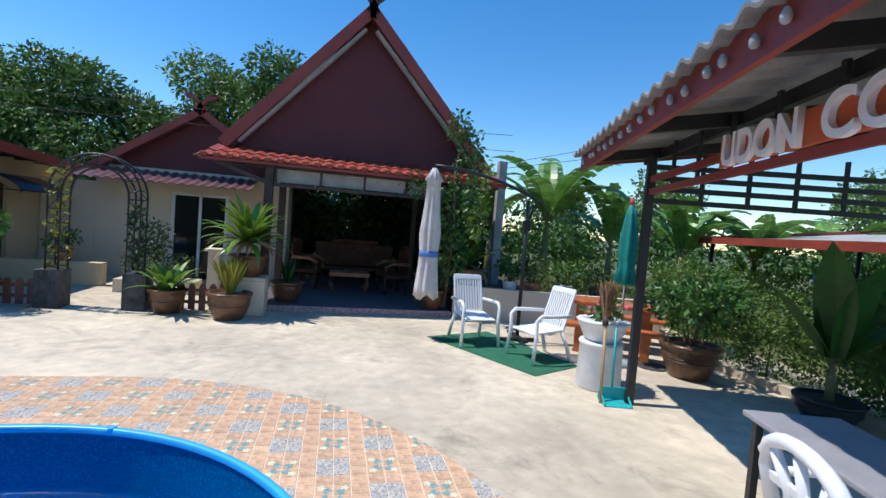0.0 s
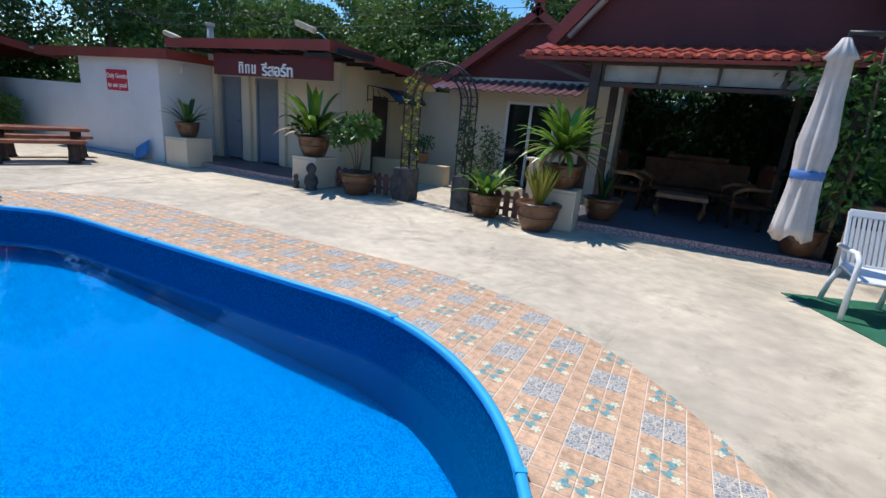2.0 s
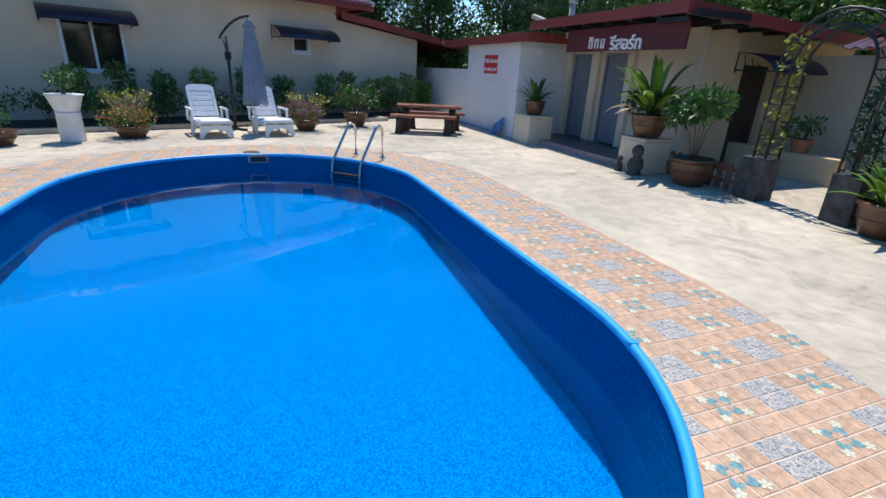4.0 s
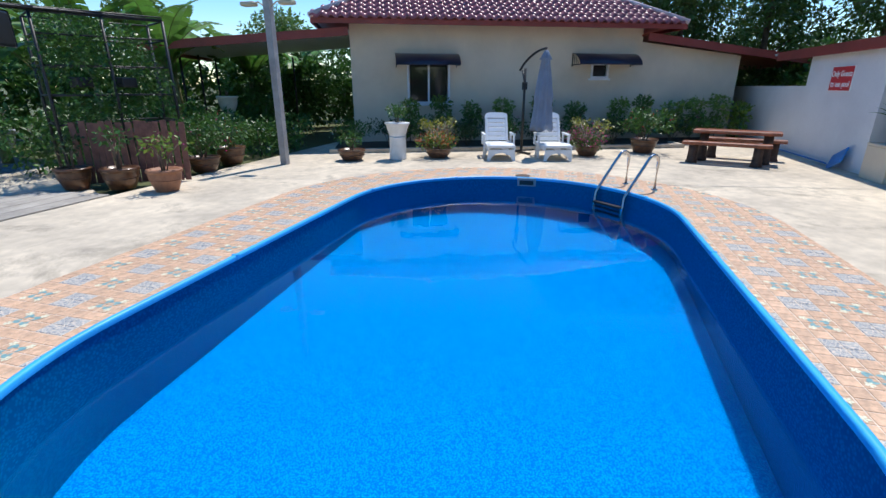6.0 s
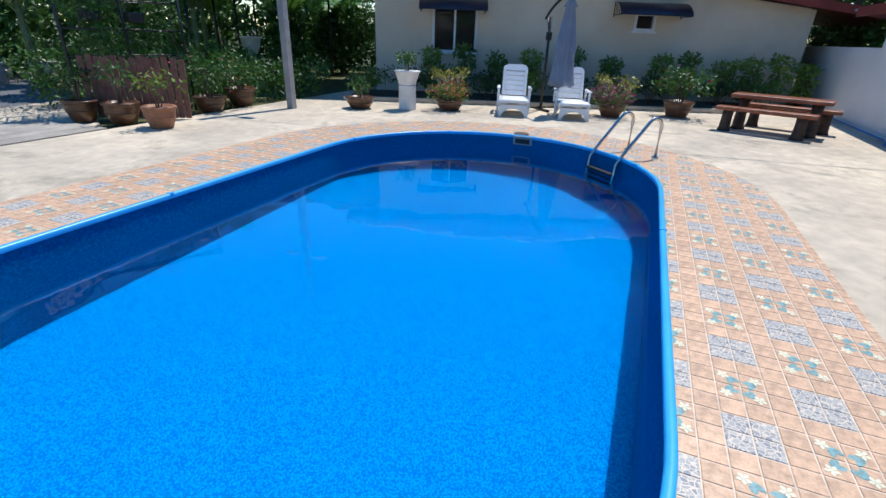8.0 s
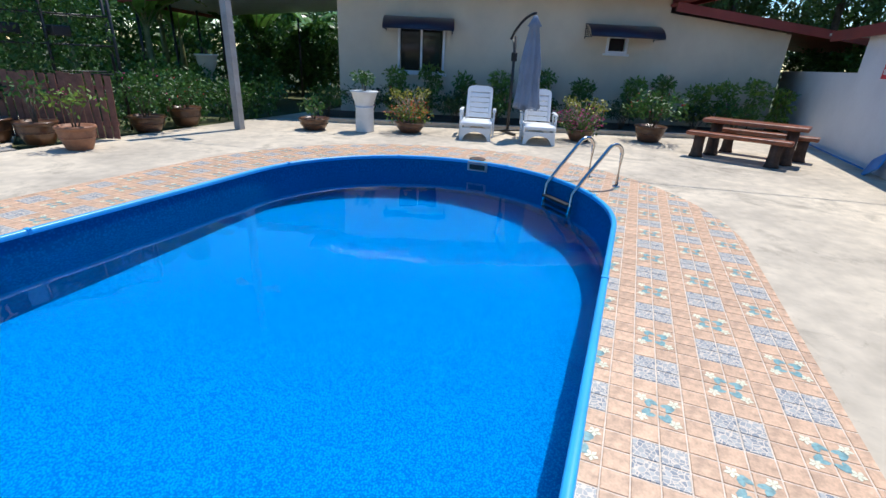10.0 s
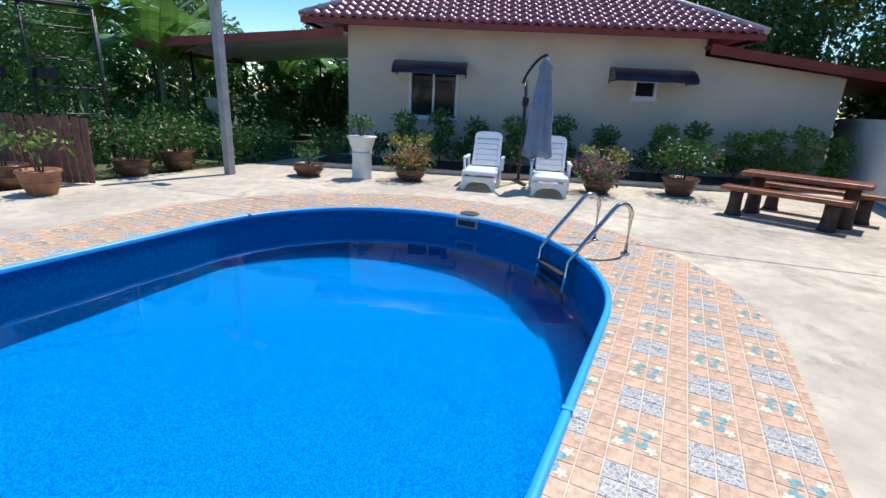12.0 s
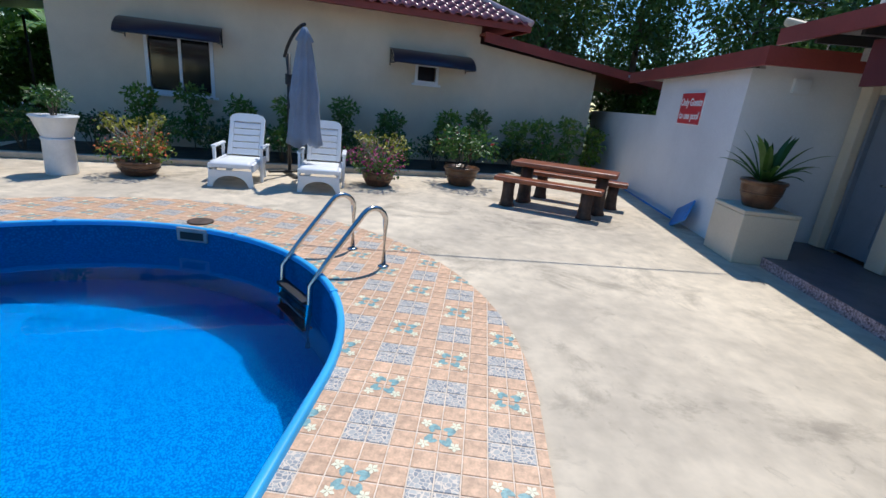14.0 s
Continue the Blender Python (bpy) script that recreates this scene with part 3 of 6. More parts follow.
bmesh.ops.recalc_face_normals(b, faces=b.faces)
part("rim", b, M_RIM, pool, "rounded blue plastic rim")
b = B()
rp = ring_pts(1, 0)
for k in range(4, len(rp), 12):
    q0, q1 = ring_pts(PR + 0.0135, 0.0)[k], ring_pts(PR + 0.0135, 0.0)[(k + 1) % len(rp)]
    d = (Vector(q1) - Vector(q0)).normalized() * 0.03
    c0 = Vector(q0)
    bj = B()
    beam(bj, c0 + Vector((0, 0, .026)), c0 + d + Vector((0, 0, .026)), 0.056, 0.052)
    part("rim_joint", bj, M_RIM, pool)
b.free()
b = B()
b.faces.new(loop(b, ring_pts(PR - 0.001, -0.2)))
bmesh.ops.recalc_face_normals(b, faces=b.faces)
wat = tagged(part("water", b, M_WATER), "clear still pool water", "water", "", "structure")
wat.visible_shadow = False
b = B()
bx(b, -0.02, -0.16, -0.07, 0.03, 0.16, 0.07, None, 0.01)
sk = part("skimmer", b, M_POLE, pool, "grey skimmer opening")
sk.matrix_basis = pose(PX0 - PR + 0.005, PY + 0.12, -0.035)
b = B()
bx(b, 0.005, -0.12, -0.045, 0.035, 0.12, 0.03)
sv = part("flap", b, M_VOID, sk)

b = B()
lathe(b, [(0.13, 0), (0.13, 0.012), (0.115, 0.018), (0.02, 0.02)], 24)
lid = tagged(part("skimmer_lid", b, M_BENCHLEG), "round brown skimmer lid set in the tiles", "lid")
lid.location = (-8.12, 1.2, 0.011)
b = B()
lathe(b, [(0.21, 0), (0.21, 0.012), (0.19, 0.018), (0.17, 0.014), (0.02, 0.016)], 24)
lid = tagged(part("manhole_cover", b, M_STONE), "round grey manhole cover in the concrete", "manhole cover")
lid.location = (4.5, 5.02, 0.001)

# pool ladder
lad = thing("pool_ladder", "bent stainless steel pool ladder with three treads", "pool ladder", -7.64, 3.12, 0.01, 0)
ldx = Vector((PX0 - (-7.64), PY - 3.12, 0)).normalized()
lsd = Vector((-ldx.y, ldx.x, 0))
for s in (-0.27, 0.27):
    b = B()
    o = lsd * s
    arc = [o + Vector((0, 0, 0)), o + Vector((0, 0, 0.42))]
    for k in range(1, 8):
        a = math.pi * k / 8 * 0.88
        arc.append(o + ldx * (0.13 - 0.13 * math.cos(a)) + Vector((0, 0, 0.42 + 0.13 * math.sin(a))))
    arc += [o + ldx * 0.55 + Vector((0, 0, 0.14)), o + ldx * 0.70 + Vector((0, 0, -0.05)), o + ldx * 0.72 + Vector((0, 0, -0.6)), o + ldx * 0.72 + Vector((0, 0, -1.0))]
    tube(b, arc, 0.024, 12)
    part("rail", b, M_STEEL, lad)
    b = B()
    lathe(b, [(0.05, 0), (0.05, 0.012), (0.03, 0.02)], 16, o)
    part("flange", b, M_STEEL, lad)
for zt in (-0.2, -0.45, -0.7):
    b = B()
    beam(b, ldx * 0.72 - lsd * 0.26 + Vector((0, 0, zt)), ldx * 0.72 + lsd * 0.26 + Vector((0, 0, zt)), 0.09, 0.03)
    part("tread", b, M_VOID, lad, "dark plastic tread")


# ---- cream house across the pool ----
HOUSE = pose(-12.02, -3.685, 0, 0, 0, 21.98)
house = thing("house", "cream rendered house with maroon tiled roof", "house", -12.02, -3.685, 0, 21.98)


def wall_holes(bm, y0, y1, z0, z1, x, t, holes):
    """A wall in the plane x of thickness t (backwards), with rectangular openings (y0, y1, z0, z1)."""
    ys = sorted({y0, y1, *[h[0] for h in holes], *[h[1] for h in holes]})
    zs = sorted({z0, z1, *[h[2] for h in holes], *[h[3] for h in holes]})
    for ya, yb in zip(ys, ys[1:]):
        for za, zb in zip(zs, zs[1:]):
            if not any(h[0] <= ya and yb <= h[1] and h[2] <= za and zb <= h[3] for h in holes):
                bx(bm, x - t, ya, za, x, yb, zb)
    bmesh.ops.remove_doubles(bm, verts=bm.verts, dist=1e-4)
    return bm


b = wall_holes(B(), 0, 8.04, 0, 3.12, 0, 0.15, [(1.38, 2.48, 1.12, 2.12), (6.62, 7.08, 1.8, 2.14)])
part("wall", b, M_CREAM, house)
b = B()
v0 = [(0, 8.04, 0), (0, 11.06, 0), (0, 11.06, 2.42), (0, 8.04, 2.74)]
f0 = [b.verts.new(p) for p in v0]
f1 = [b.verts.new((-0.15, p[1], p[2])) for p in v0]
b.faces.new(f0)
b.faces.new(f1[::-1])
for i in range(4):
    b.faces.new((f0[i], f1[i], f1[(i + 1) % 4], f0[(i + 1) % 4]))
bmesh.ops.recalc_face_normals(b, faces=b.faces)
part("wall", b, M_CREAM, house)
b = B()
bx(b, -5, -0.15, 0, 0, 0, 3.12)
part("wall", b, M_CREAM, house)
b = B()
bx(b, -5, 11.06, 0, -0.02, 11.2, 2.4)
part("wall", b, M_CREAM, house)
b = B()
bx(b, -5.15, 0, 0, -5, 11.0, 3.1)
part("wall", b, M_CREAM, house)


def window(parent, y0, y1, z0, z1, panes):
    w = new("window")
    w.parent = parent
    b = B()
    for a in ((-0.06, y0 - 0.06, z0 - 0.06, 0.03, y1 + 0.06, z0), (-0.06, y0 - 0.06, z1, 0.03, y1 + 0.06, z1 + 0.06), (-0.06, y0 - 0.06, z0, 0.03, y0, z1), (-0.06, y1, z0, 0.03, y1 + 0.06, z1)):
        bx(b, *a)
    part("window_frame", b, M_WFRAME, w)
    b = B()
    bx(b, -0.02, y0 - 0.12, z0 - 0.11, 0.06, y1 + 0.12, z0 - 0.06, None, 0.008)
    part("sill", b, M_WFRAME, w)
    for i in range(panes):
        ya, yb = y0 + (y1 - y0) * i / panes, y0 + (y1 - y0) * (i + 1) / panes
        b = B()
        bx(b, -0.05, ya + 0.02, z0 + 0.002, -0.04, yb - 0.02, z1 - 0.002)
        part("pane", b, M_GLASS, w)
    for i in range(1, panes):
        ya = y0 + (y1 - y0) * i / panes
        b = B()
        bx(b, -0.055, ya - 0.025, z0, 0.0, ya + 0.025, z1)
        part("mullion", b, M_WFRAME, w)


window(house, 1.40, 2.46, 1.14, 2.10, 2)
window(house, 6.64, 7.06, 1.82, 2.12, 1)


def canopy(parent, y0, y1, z, deep, side=True):
    """A curved smoked canopy sheet on two scrolled brackets."""
    c = new("window_canopy")
    c.parent = parent
    b = B()
    prev = None
    for k in range(9):
        a = math.pi / 2 * k / 8
        x, zz = 0.02 + deep * math.sin(a), z + 0.30 * math.cos(a) ** 1.3
        row = [b.verts.new(p) for p in ((x, y0, zz), (x, y1, zz), (x, y1, zz - 0.012), (x, y0, zz - 0.012))]
        if prev:
            for i in range(4):
                b.faces.new((prev[i], row[i], row[(i + 1) % 4], prev[(i + 1) % 4])).smooth = True
        prev = row
    b.faces.new(prev)
    part("sheet", b, M_AWN, c)
    for y in (y0 + 0.03, y1 - 0.03):
        b = B()
        tube(b, [(0.015, y, z - 0.05), (0.015, y, z + 0.28)], 0.012, 6)
        tube(b, [(0.02, y, z), (deep, y, z - 0.01)], 0.012, 6)
        for q in (0.25, 0.5, 0.75):
            tube(b, [(0.02 + q * deep, y, z), (0.02 + q * deep * 0.7, y, z + 0.27 * (1 - q * q))], 0.008, 5)
        part("bracket", b, M_BLACK, c)
    return c


canopy(house, 1.02, 2.72, 2.08, 0.62)
canopy(house, 5.98, 7.78, 2.12, 0.62)

# eaves, fascia and hipped tile roof
EV, EY0, EY1, RZ = 0.65, -1.05, 8.95, 3.14
b = B()
bx(b, -5.4, EY0 + 0.1, RZ - 0.05, EV - 0.05, EY1 - 0.1, RZ - 0.02)
part("soffit", b, M_RED, house)
b = B()
bx(b, EV - 0.06, EY0, RZ - 0.12, EV - 0.02, EY1, RZ + 0.02)
bx(b, -5.4, EY0, RZ - 0.12, EV - 0.06, EY0 + 0.04, RZ + 0.02)
bx(b, -5.4, EY1 - 0.04, RZ - 0.12, EV - 0.06, EY1, RZ + 0.02)
part("fascia", b, M_RED, house, "red-brown fascia boards")
roof = new("roof")
roof.parent = house
b = B()
RX = -2.6
rise = 1.75
R0, R1 = (RX, EY0 + 3.25, RZ + rise), (RX, EY1 - 3.25, RZ + rise)
E00, E10, E01, E11 = (EV, EY0, RZ), (EV, EY1, RZ), (-5.85, EY0, RZ), (-5.85, EY1, RZ)
poly(b, [E00, E10, R1, R0])
poly(b, [E11, E01, R0, R1])
poly(b, [E01, E00, R0])
poly(b, [E10, E11, R1])
part("roof_deck", b, M_ROOFPINK, roof)
b = B()
for a, c in ((R0, R1), (R0, E00), (R1, E10)):
    tube(b, [Vector(a) + Vector((0, 0, .05)), Vector(c) + Vector((0, 0, .05))], 0.07, 8)
part("ridge_cap", b, mat("pale_ridge_cap", (0.66, 0.50, 0.50), 0.45), roof, "pale ridge capping")
# tiles on the slope that faces the pool
tm = bpy.data.meshes.new("roof_tile")
TV, TF = [], []
TW, TL = 0.235, 0.34
for i in range(9):
    t = i / 8
    zz = 0.03 * math.sin(t * 2 * math.pi) + 0.02
    for s in (0, 1):
        drop = 0.02 * math.sin(t * math.pi) if s == 0 else 0
        TV.append((-drop if s == 0 else TL, t * TW, zz + (0.028 if s == 0 else 0.0)))
    TV.append((-0.02 * math.sin(t * math.pi), t * TW, zz - 0.012))
for i in range(8):
    a, c = 3 * i, 3 * i + 3
    TF += [(a, a + 1, c + 1, c), (a + 2, a, c, c + 2)]
tm.from_pydata(TV, [], TF)
tm.materials.append(M_ROOFPINK)
for p_ in tm.polygons:
    p_.use_smooth = True
slope = math.atan2(rise, EV - RX)
rows_n, pitch = 10, 0.30
count = 0
far_v, far_f = [], []
for r in range(rows_n):
    xx = EV + 0.03 - r * pitch * math.cos(slope)
    zz = RZ + 0.012 + r * pitch * math.sin(slope)
    inset = (EV - xx) / (EV - RX) * 3.25
    n0, n1 = math.ceil((EY0 + inset - 0.05 - EY0) / TW), math.floor((EY1 - inset + 0.05 - EY0) / TW)
    for k in range(n0, n1):
        m_ = pose(xx, EY0 + k * TW, zz) @ pose(0, 0, 0, 0, math.degrees(slope), 0) @ Matrix.Diagonal((-1, 1, 1, 1))
        if count < 300:
            tl = new("roof_tile", tm)
            tl.parent = roof
            tl.matrix_basis = m_
            count += 1
        else:
            o_ = len(far_v)
            far_v += [tuple(m_ @ Vector(q)) for q in TV]
            far_f += [tuple(i + o_ for i in f_) for f_ in TF]
if far_v:
    ft = raw("roof_tiles", far_v, far_f, M_ROOFPINK, roof)
    ft["kind"] = "stuff"
# lean-to roof at the far end, carport roof at the near end
b = B()
slab(b, [(0.35, 8.0, 2.93), (0.35, 14.5, 2.2), (-4, 14.5, 2.2), (-4, 8.0, 2.93)], 0.05)
part("lean_to_roof", b, M_RED, house)
b = B()
slab(b, [(0.40, 8.0, 2.95), (0.40, 14.5, 2.22), (0.34, 14.5, 2.22), (0.34, 8.0, 2.95)], 0.2)
part("fascia", b, M_RED, house)
b = B()
slab(b, [(0.35, -0.16, 2.92), (0.35, -5.2, 2.5), (-5, -5.2, 2.5), (-5, -0.16, 2.92)], 0.05)
part("carport_roof", b, M_WFRAME, house, "pale carport ceiling sheet")
b = B()
slab(b, [(0.41, -0.16, 2.97), (0.41, -5.2, 2.55), (0.35, -5.2, 2.55), (0.35, -0.16, 2.97)], 0.2)
slab(b, [(0.35, -5.2, 2.55), (0.35, -5.26, 2.55), (-5, -5.26, 2.55), (-5, -5.2, 2.55)], 0.2)
part("fascia", b, M_RED, house)
for yy, xx in ((-5.0, 0.1), (-5.0, -1.5), (-5.0, -3.0), (-5.0, -4.6), (-2.4, -4.6)):
    b = B()
    tube(b, [(xx, yy, 0), (xx, yy, 2.5)], 0.035, 8)
    part("post", b, M_BLACK, house)
# garden bed and kerb before the house
b = B()
bx(b, 0.0, -0.6, 0.0, 1.75, 8.5, 0.07)
bx(b, 0.0, 8.5, 0.0, 1.2, 11.2, 0.07)
bed = structure("garden_bed", b, M_SOIL, "dark soil bed along the cream house wall", "garden bed")
bed.matrix_world = HOUSE
b = B()
bx(b, 1.75, -0.7, 0, 1.87, 8.6, 0.1, None, 0.015)
bx(b, 1.2, 8.5, 0, 1.74, 8.6, 0.1, None, 0.015)
kb = structure("kerb", b, M_CONC, "low pale concrete kerb of the garden bed", "kerb")
kb.matrix_world = HOUSE


def H(x, y):
    q = HOUSE @ Vector((x, y, 0))
    return q.x, q.y


for i, yy in enumerate((1.35, 2.19, 3.03, 3.92, 5.01, 6.03, 7.31, 8.0, 8.95, 9.58, 10.35, 11.05)):
    x_, y_ = H(0.55, yy)
    s_ = thing("shrub", "clipped leafy shrub against the cream wall", "shrub", x_, y_, 0.06, i * 40, "shrubs along the house")
    rg = np.random.default_rng(100 + i)
    hh = 1.12 + 0.1 * math.sin(i * 2.1)
    tb = B()
    tube(tb, [(0, 0, 0), (0.02, 0.01, 0.5), (0, 0.02, hh - 0.15)], 0.014, 6, 0.006)
    part("stem", tb, M_TRUNK, s_)
    v, f = leaf_cloud(rg, [(0, 0, hh - 0.14, 0.27, 0.27, 0.17), (0.05, 0.08, hh * 0.62, 0.22, 0.24, 0.16), (-0.02, -0.1, hh * 0.35, 0.24, 0.26, 0.18)], 800, 0.05)
    raw("leaves", v, f, L_LIME if i % 3 == 0 or i > 7 else L_HEDGE, s_)
for i in range(11):
    x_, y_ = H(1.35 if i < 8 else 0.9, -0.2 + i * 1.0)
    shrub("low flowering border plant with small white flowers", x_, y_, 0.5, 0.62, 700, 0.042, 130 + i, (L_BUSH, L_DARK)[i % 2], (F_WHITE, F_PINK, F_WHITE)[i % 3], 26, 0.05, "border plants")

# ---- white wall and shower block ----
b = B()
bx(b, -18.5, 7.25, 0, -13.0, 7.4, 1.56)
structure("wall_boundary", b, M_WHITE, "low white rendered boundary wall", "wall")
block = thing("toilet_block", "white and cream toilet block with red-brown roof edge", "building", 0, 0, 0)
b = B()
bx(b, -12.998, 7.25, 0, -9.97, 7.4, 2.2)
part("wall", b, M_WHITE, block, "white rendered front wall")
b = B()
bx(b, -10.12, 7.4, 0, -9.97, 8.6, 2.25)
part("wall", b, M_WHITE, block, "white rendered return wall")
D1, D2 = (-9.68, -8.97), (-8.54, -7.78)
for xa, xb, za in ((-9.97, D1[0], 0), (D1[1], D2[0], 0), (D2[1], -6.12, 0), (D1[0], D1[1], 2.0), (D2[0], D2[1], 2.0)):
    b = B()
    bx(b, xa, 8.6, za, xb, 8.75, 2.4)
    part("wall", b, M_CREAM, block)
for xa, xb in ((D1[0] - 0.2, D1[0] - 0.02), (D1[1] + 0.05, D1[1] + 0.3), (D2[1] + 0.02, D2[1] + 0.2)):
    b = B()
    bx(b, xa, 8.5, 0.12, xb, 8.598, 2.35, None, 0.01)
    part("pilaster", b, M_CREAM, block)
for i, (xa, xb) in enumerate((D1, D2)):
    d_ = new("door")
    d_.parent = block
    b = B()
    for a in ((xa, 8.58, 0.12, xa + 0.05, 8.74, 2.0), (xb - 0.05, 8.58, 0.12, xb, 8.74, 2.0), (xa + 0.05, 8.58, 1.95, xb - 0.05, 8.74, 2.0)):
        bx(b, *a)
    part("frame", b, M_DOOR, d_)
    b = B()
    bx(b, xa + 0.05, 8.64, 0.14, xb - 0.05, 8.68, 1.95)
    if i:
        for k in range(22):
            bx(b, xa + 0.18, 8.625, 0.95 + k * 0.042, xb - 0.18, 8.645, 0.965 + k * 0.042 + 0.008)
    else:
        bx(b, xa + 0.14, 8.63, 0.3, xb - 0.14, 8.645, 0.95)
        bx(b, xa + 0.14, 8.63, 1.1, xb - 0.14, 8.645, 1.8)
    lf = part("leaf", b, M_DOOR, d_, "grey-blue plastic door leaf")
    b = B()
    tube(b, [(xb - 0.11, 8.62, 1.02), (xb - 0.11, 8.56, 1.02), (xb - 0.2, 8.56, 1.02)], 0.012, 6)
    part("handle", b, M_STEEL, lf)
for q in ((-6.27, 8.755, 0, -6.12, 9.75, 2.4), (-6.27, 9.75, 1.85, -6.12, 10.5, 2.4), (-6.27, 10.5, 0, -6.12, 12.6, 2.4), (-12.9, 12.6, 0, -6.12, 12.75, 2.3), (-12.99, 7.4, 0, -12.85, 12.6, 2.2)):
    b = B()
    bx(b, *q)
    part("wall", b, M_YELLOW, block, "yellowish rendered side wall")
b = B()
bx(b, -6.26, 9.75, 0.02, -6.2, 10.5, 1.85)
part("door", b, M_DARKW, block, "dark doorway")
b = B()
bx(b, -12.8, 8.8, 0.0, -6.3, 12.5, 0.04)
part("floor", b, M_CONC, block)
# roof edges
b = B()
slab(b, [(-14.9, 7.12, 2.36), (-9.45, 7.12, 2.36), (-9.45, 12.8, 2.2), (-14.9, 12.8, 2.2)], 0.05)
part("roof_sheet", b, M_ROOFGREY, block)
b = B()
bx(b, -14.6, 7.08, 2.18, -9.4, 7.12, 2.38)
bx(b, -9.445, 7.12, 2.18, -9.4, 8.5, 2.38)
part("fascia", b, M_RED, block)
b = B()
slab(b, [(-9.7, 7.45, 2.60), (-5.45, 7.45, 2.60), (-5.45, 12.9, 2.32), (-9.7, 12.9, 2.32)], 0.04)
part("roof_sheet", b, M_ROOFGREY, block)
b = B()
bx(b, -9.9, 7.4, 2.46, -5.4, 7.445, 2.64)
slab(b, [(-5.445, 7.445, 2.64), (-5.4, 7.445, 2.64), (-5.4, 12.9, 2.36), (-5.445, 12.9, 2.36)], 0.18)
part("fascia", b, M_RED, block)
for k in range(7):
    b = B()
    bx(b, -9.3 + k * 0.66, 7.46, 2.42, -9.25 + k * 0.66, 8.6, 2.52)
    part("rafter", b, M_BLACK, block)
for k in range(9):
    b = B()
    bx(b, -6.1, 7.5 + k * 0.62, 2.36 - 0.002 * k, -5.45, 7.55 + k * 0.62, 2.43 - 0.002 * k)
    part("rafter", b, M_BLACK, block)
# resort sign board
sg = thing("sign_board", "dark red sign board with white raised Thai lettering", "sign", -7.1, 7.62, 2.175)
b = B()
bx(b, -1.58, 0, -0.2, 1.58, 0.04, 0.22, None, 0.006)
part("board", b, M_GABLE, sg)
letters("รีสอร์ท", 0.3, pose(0.24, -0.01, -0.085, 90, 0, 0), sg, M_LETTER, 0.012)
b = B()
for k, w_ in enumerate((0.11, 0.11, 0.1)):
    x_ = -0.81 + k * 0.18
    bx(b, x_, -0.02, -0.15, x_ + 0.025, 0.0, 0.02)
    bx(b, x_ + w_ - 0.025, -0.02, -0.15, x_ + w_, 0.0, 0.02)
    bx(b, x_ + 0.026, -0.02, -0.005 if k < 2 else -0.15, x_ + w_ - 0.026, 0.0, 0.02 if k < 2 else -0.125)
    if k < 1:
        bx(b, x_, -0.02, 0.035, x_ + w_, 0, 0.06)
part("name_marks", b, M_LETTER, sg)
# pool notice
ns = thing("notice", "red pool notice with white lettering and white border", "sign", -11.47, 7.235, 1.70)
b = B()
bx(b, -0.42, 0, -0.245, 0.42, 0.013, 0.245)
part("plate", b, M_LETTER, ns)
b = B()
bx(b, -0.405, -0.004, -0.23, 0.405, -0.0005, 0.23)
part("face", b, M_SIGNRED, ns)
letters("Only Guests", 0.155, pose(0, -0.006, 0.09, 90, 0, 0), ns, M_LETTER, 0.002)
letters("to use pool", 0.155, pose(0, -0.006, -0.11, 90, 0, 0), ns, M_LETTER, 0.002)
# vent box under the eave
b = B()
bx(b, -9.965, 7.75, 1.95, -9.915, 7.95, 2.12, None, 0.01)
for k in range(3):
    bx(b, -9.92, 7.77, 1.98 + k * 0.045, -9.905, 7.93, 2.0 + k * 0.045)
tagged(part("vent", b, M_WFRAME), "small louvred white wall vent", "vent")
# step in front of the toilets
b = B()
bx(b, -8.93, 7.42, 0.0, -6.2, 8.598, 0.108)
bx(b, -9.96, 7.72, 0.0, -8.93, 8.598, 0.108)
structure("step", b, M_SALAFLOOR, "low tiled step before the toilet doors", "step")
b = B()
bx(b, -8.93, 7.405, 0.0, -6.2, 7.419, 0.11)
structure("step_trim", b, M_SPECKLE, "speckled pebble tile edging of the step", "trim")


def pedestal(x0, y0, x1, y1, h, label):
    p = thing("pedestal", label, "pedestal", (x0 + x1) / 2, (y0 + y1) / 2)
    b = B()
    bx(b, -(x1 - x0) / 2, -(y1 - y0) / 2, 0, (x1 - x0) / 2, (y1 - y0) / 2, h - 0.05, None, 0.012)
    part("block", b, M_CREAM, p)
    b = B()
    bx(b, -(x1 - x0) / 2 - 0.004, -(y1 - y0) / 2 - 0.004, h - 0.048, (x1 - x0) / 2 + 0.004, (y1 - y0) / 2 + 0.004, h, None, 0.012)
    part("top_slab", b, M_CREAM, p)
    return p


pedestal(-9.66, 7.08, -8.95, 7.7, 0.62, "cream rendered plinth under a potted plant")
potted("", "brown glazed pot with a dark green strap-leaved plant", -9.3, 7.39, 0.62, 0.24, 0.32, 11, grow_strap(26, 0.62, 0.10, L_BUSH, (25, 85), 60))
pedestal(-6.19, 7.3, -5.6, 7.86, 0.58, "cream rendered plinth beside the toilet step")
potted("", "brown glazed pot with tall variegated bromeliad-like plant", -5.9, 7.58, 0.58, 0.31, 0.38, 12, grow_strap(34, 1.0, 0.17, L_STRAP, (25, 89), 75, 0.05, 6))
shrub("leafy filler round the bromeliad", -5.9, 7.58, 0.36, 0.3, 300, 0.05, 13, L_DARK, None, 0, 0.9)
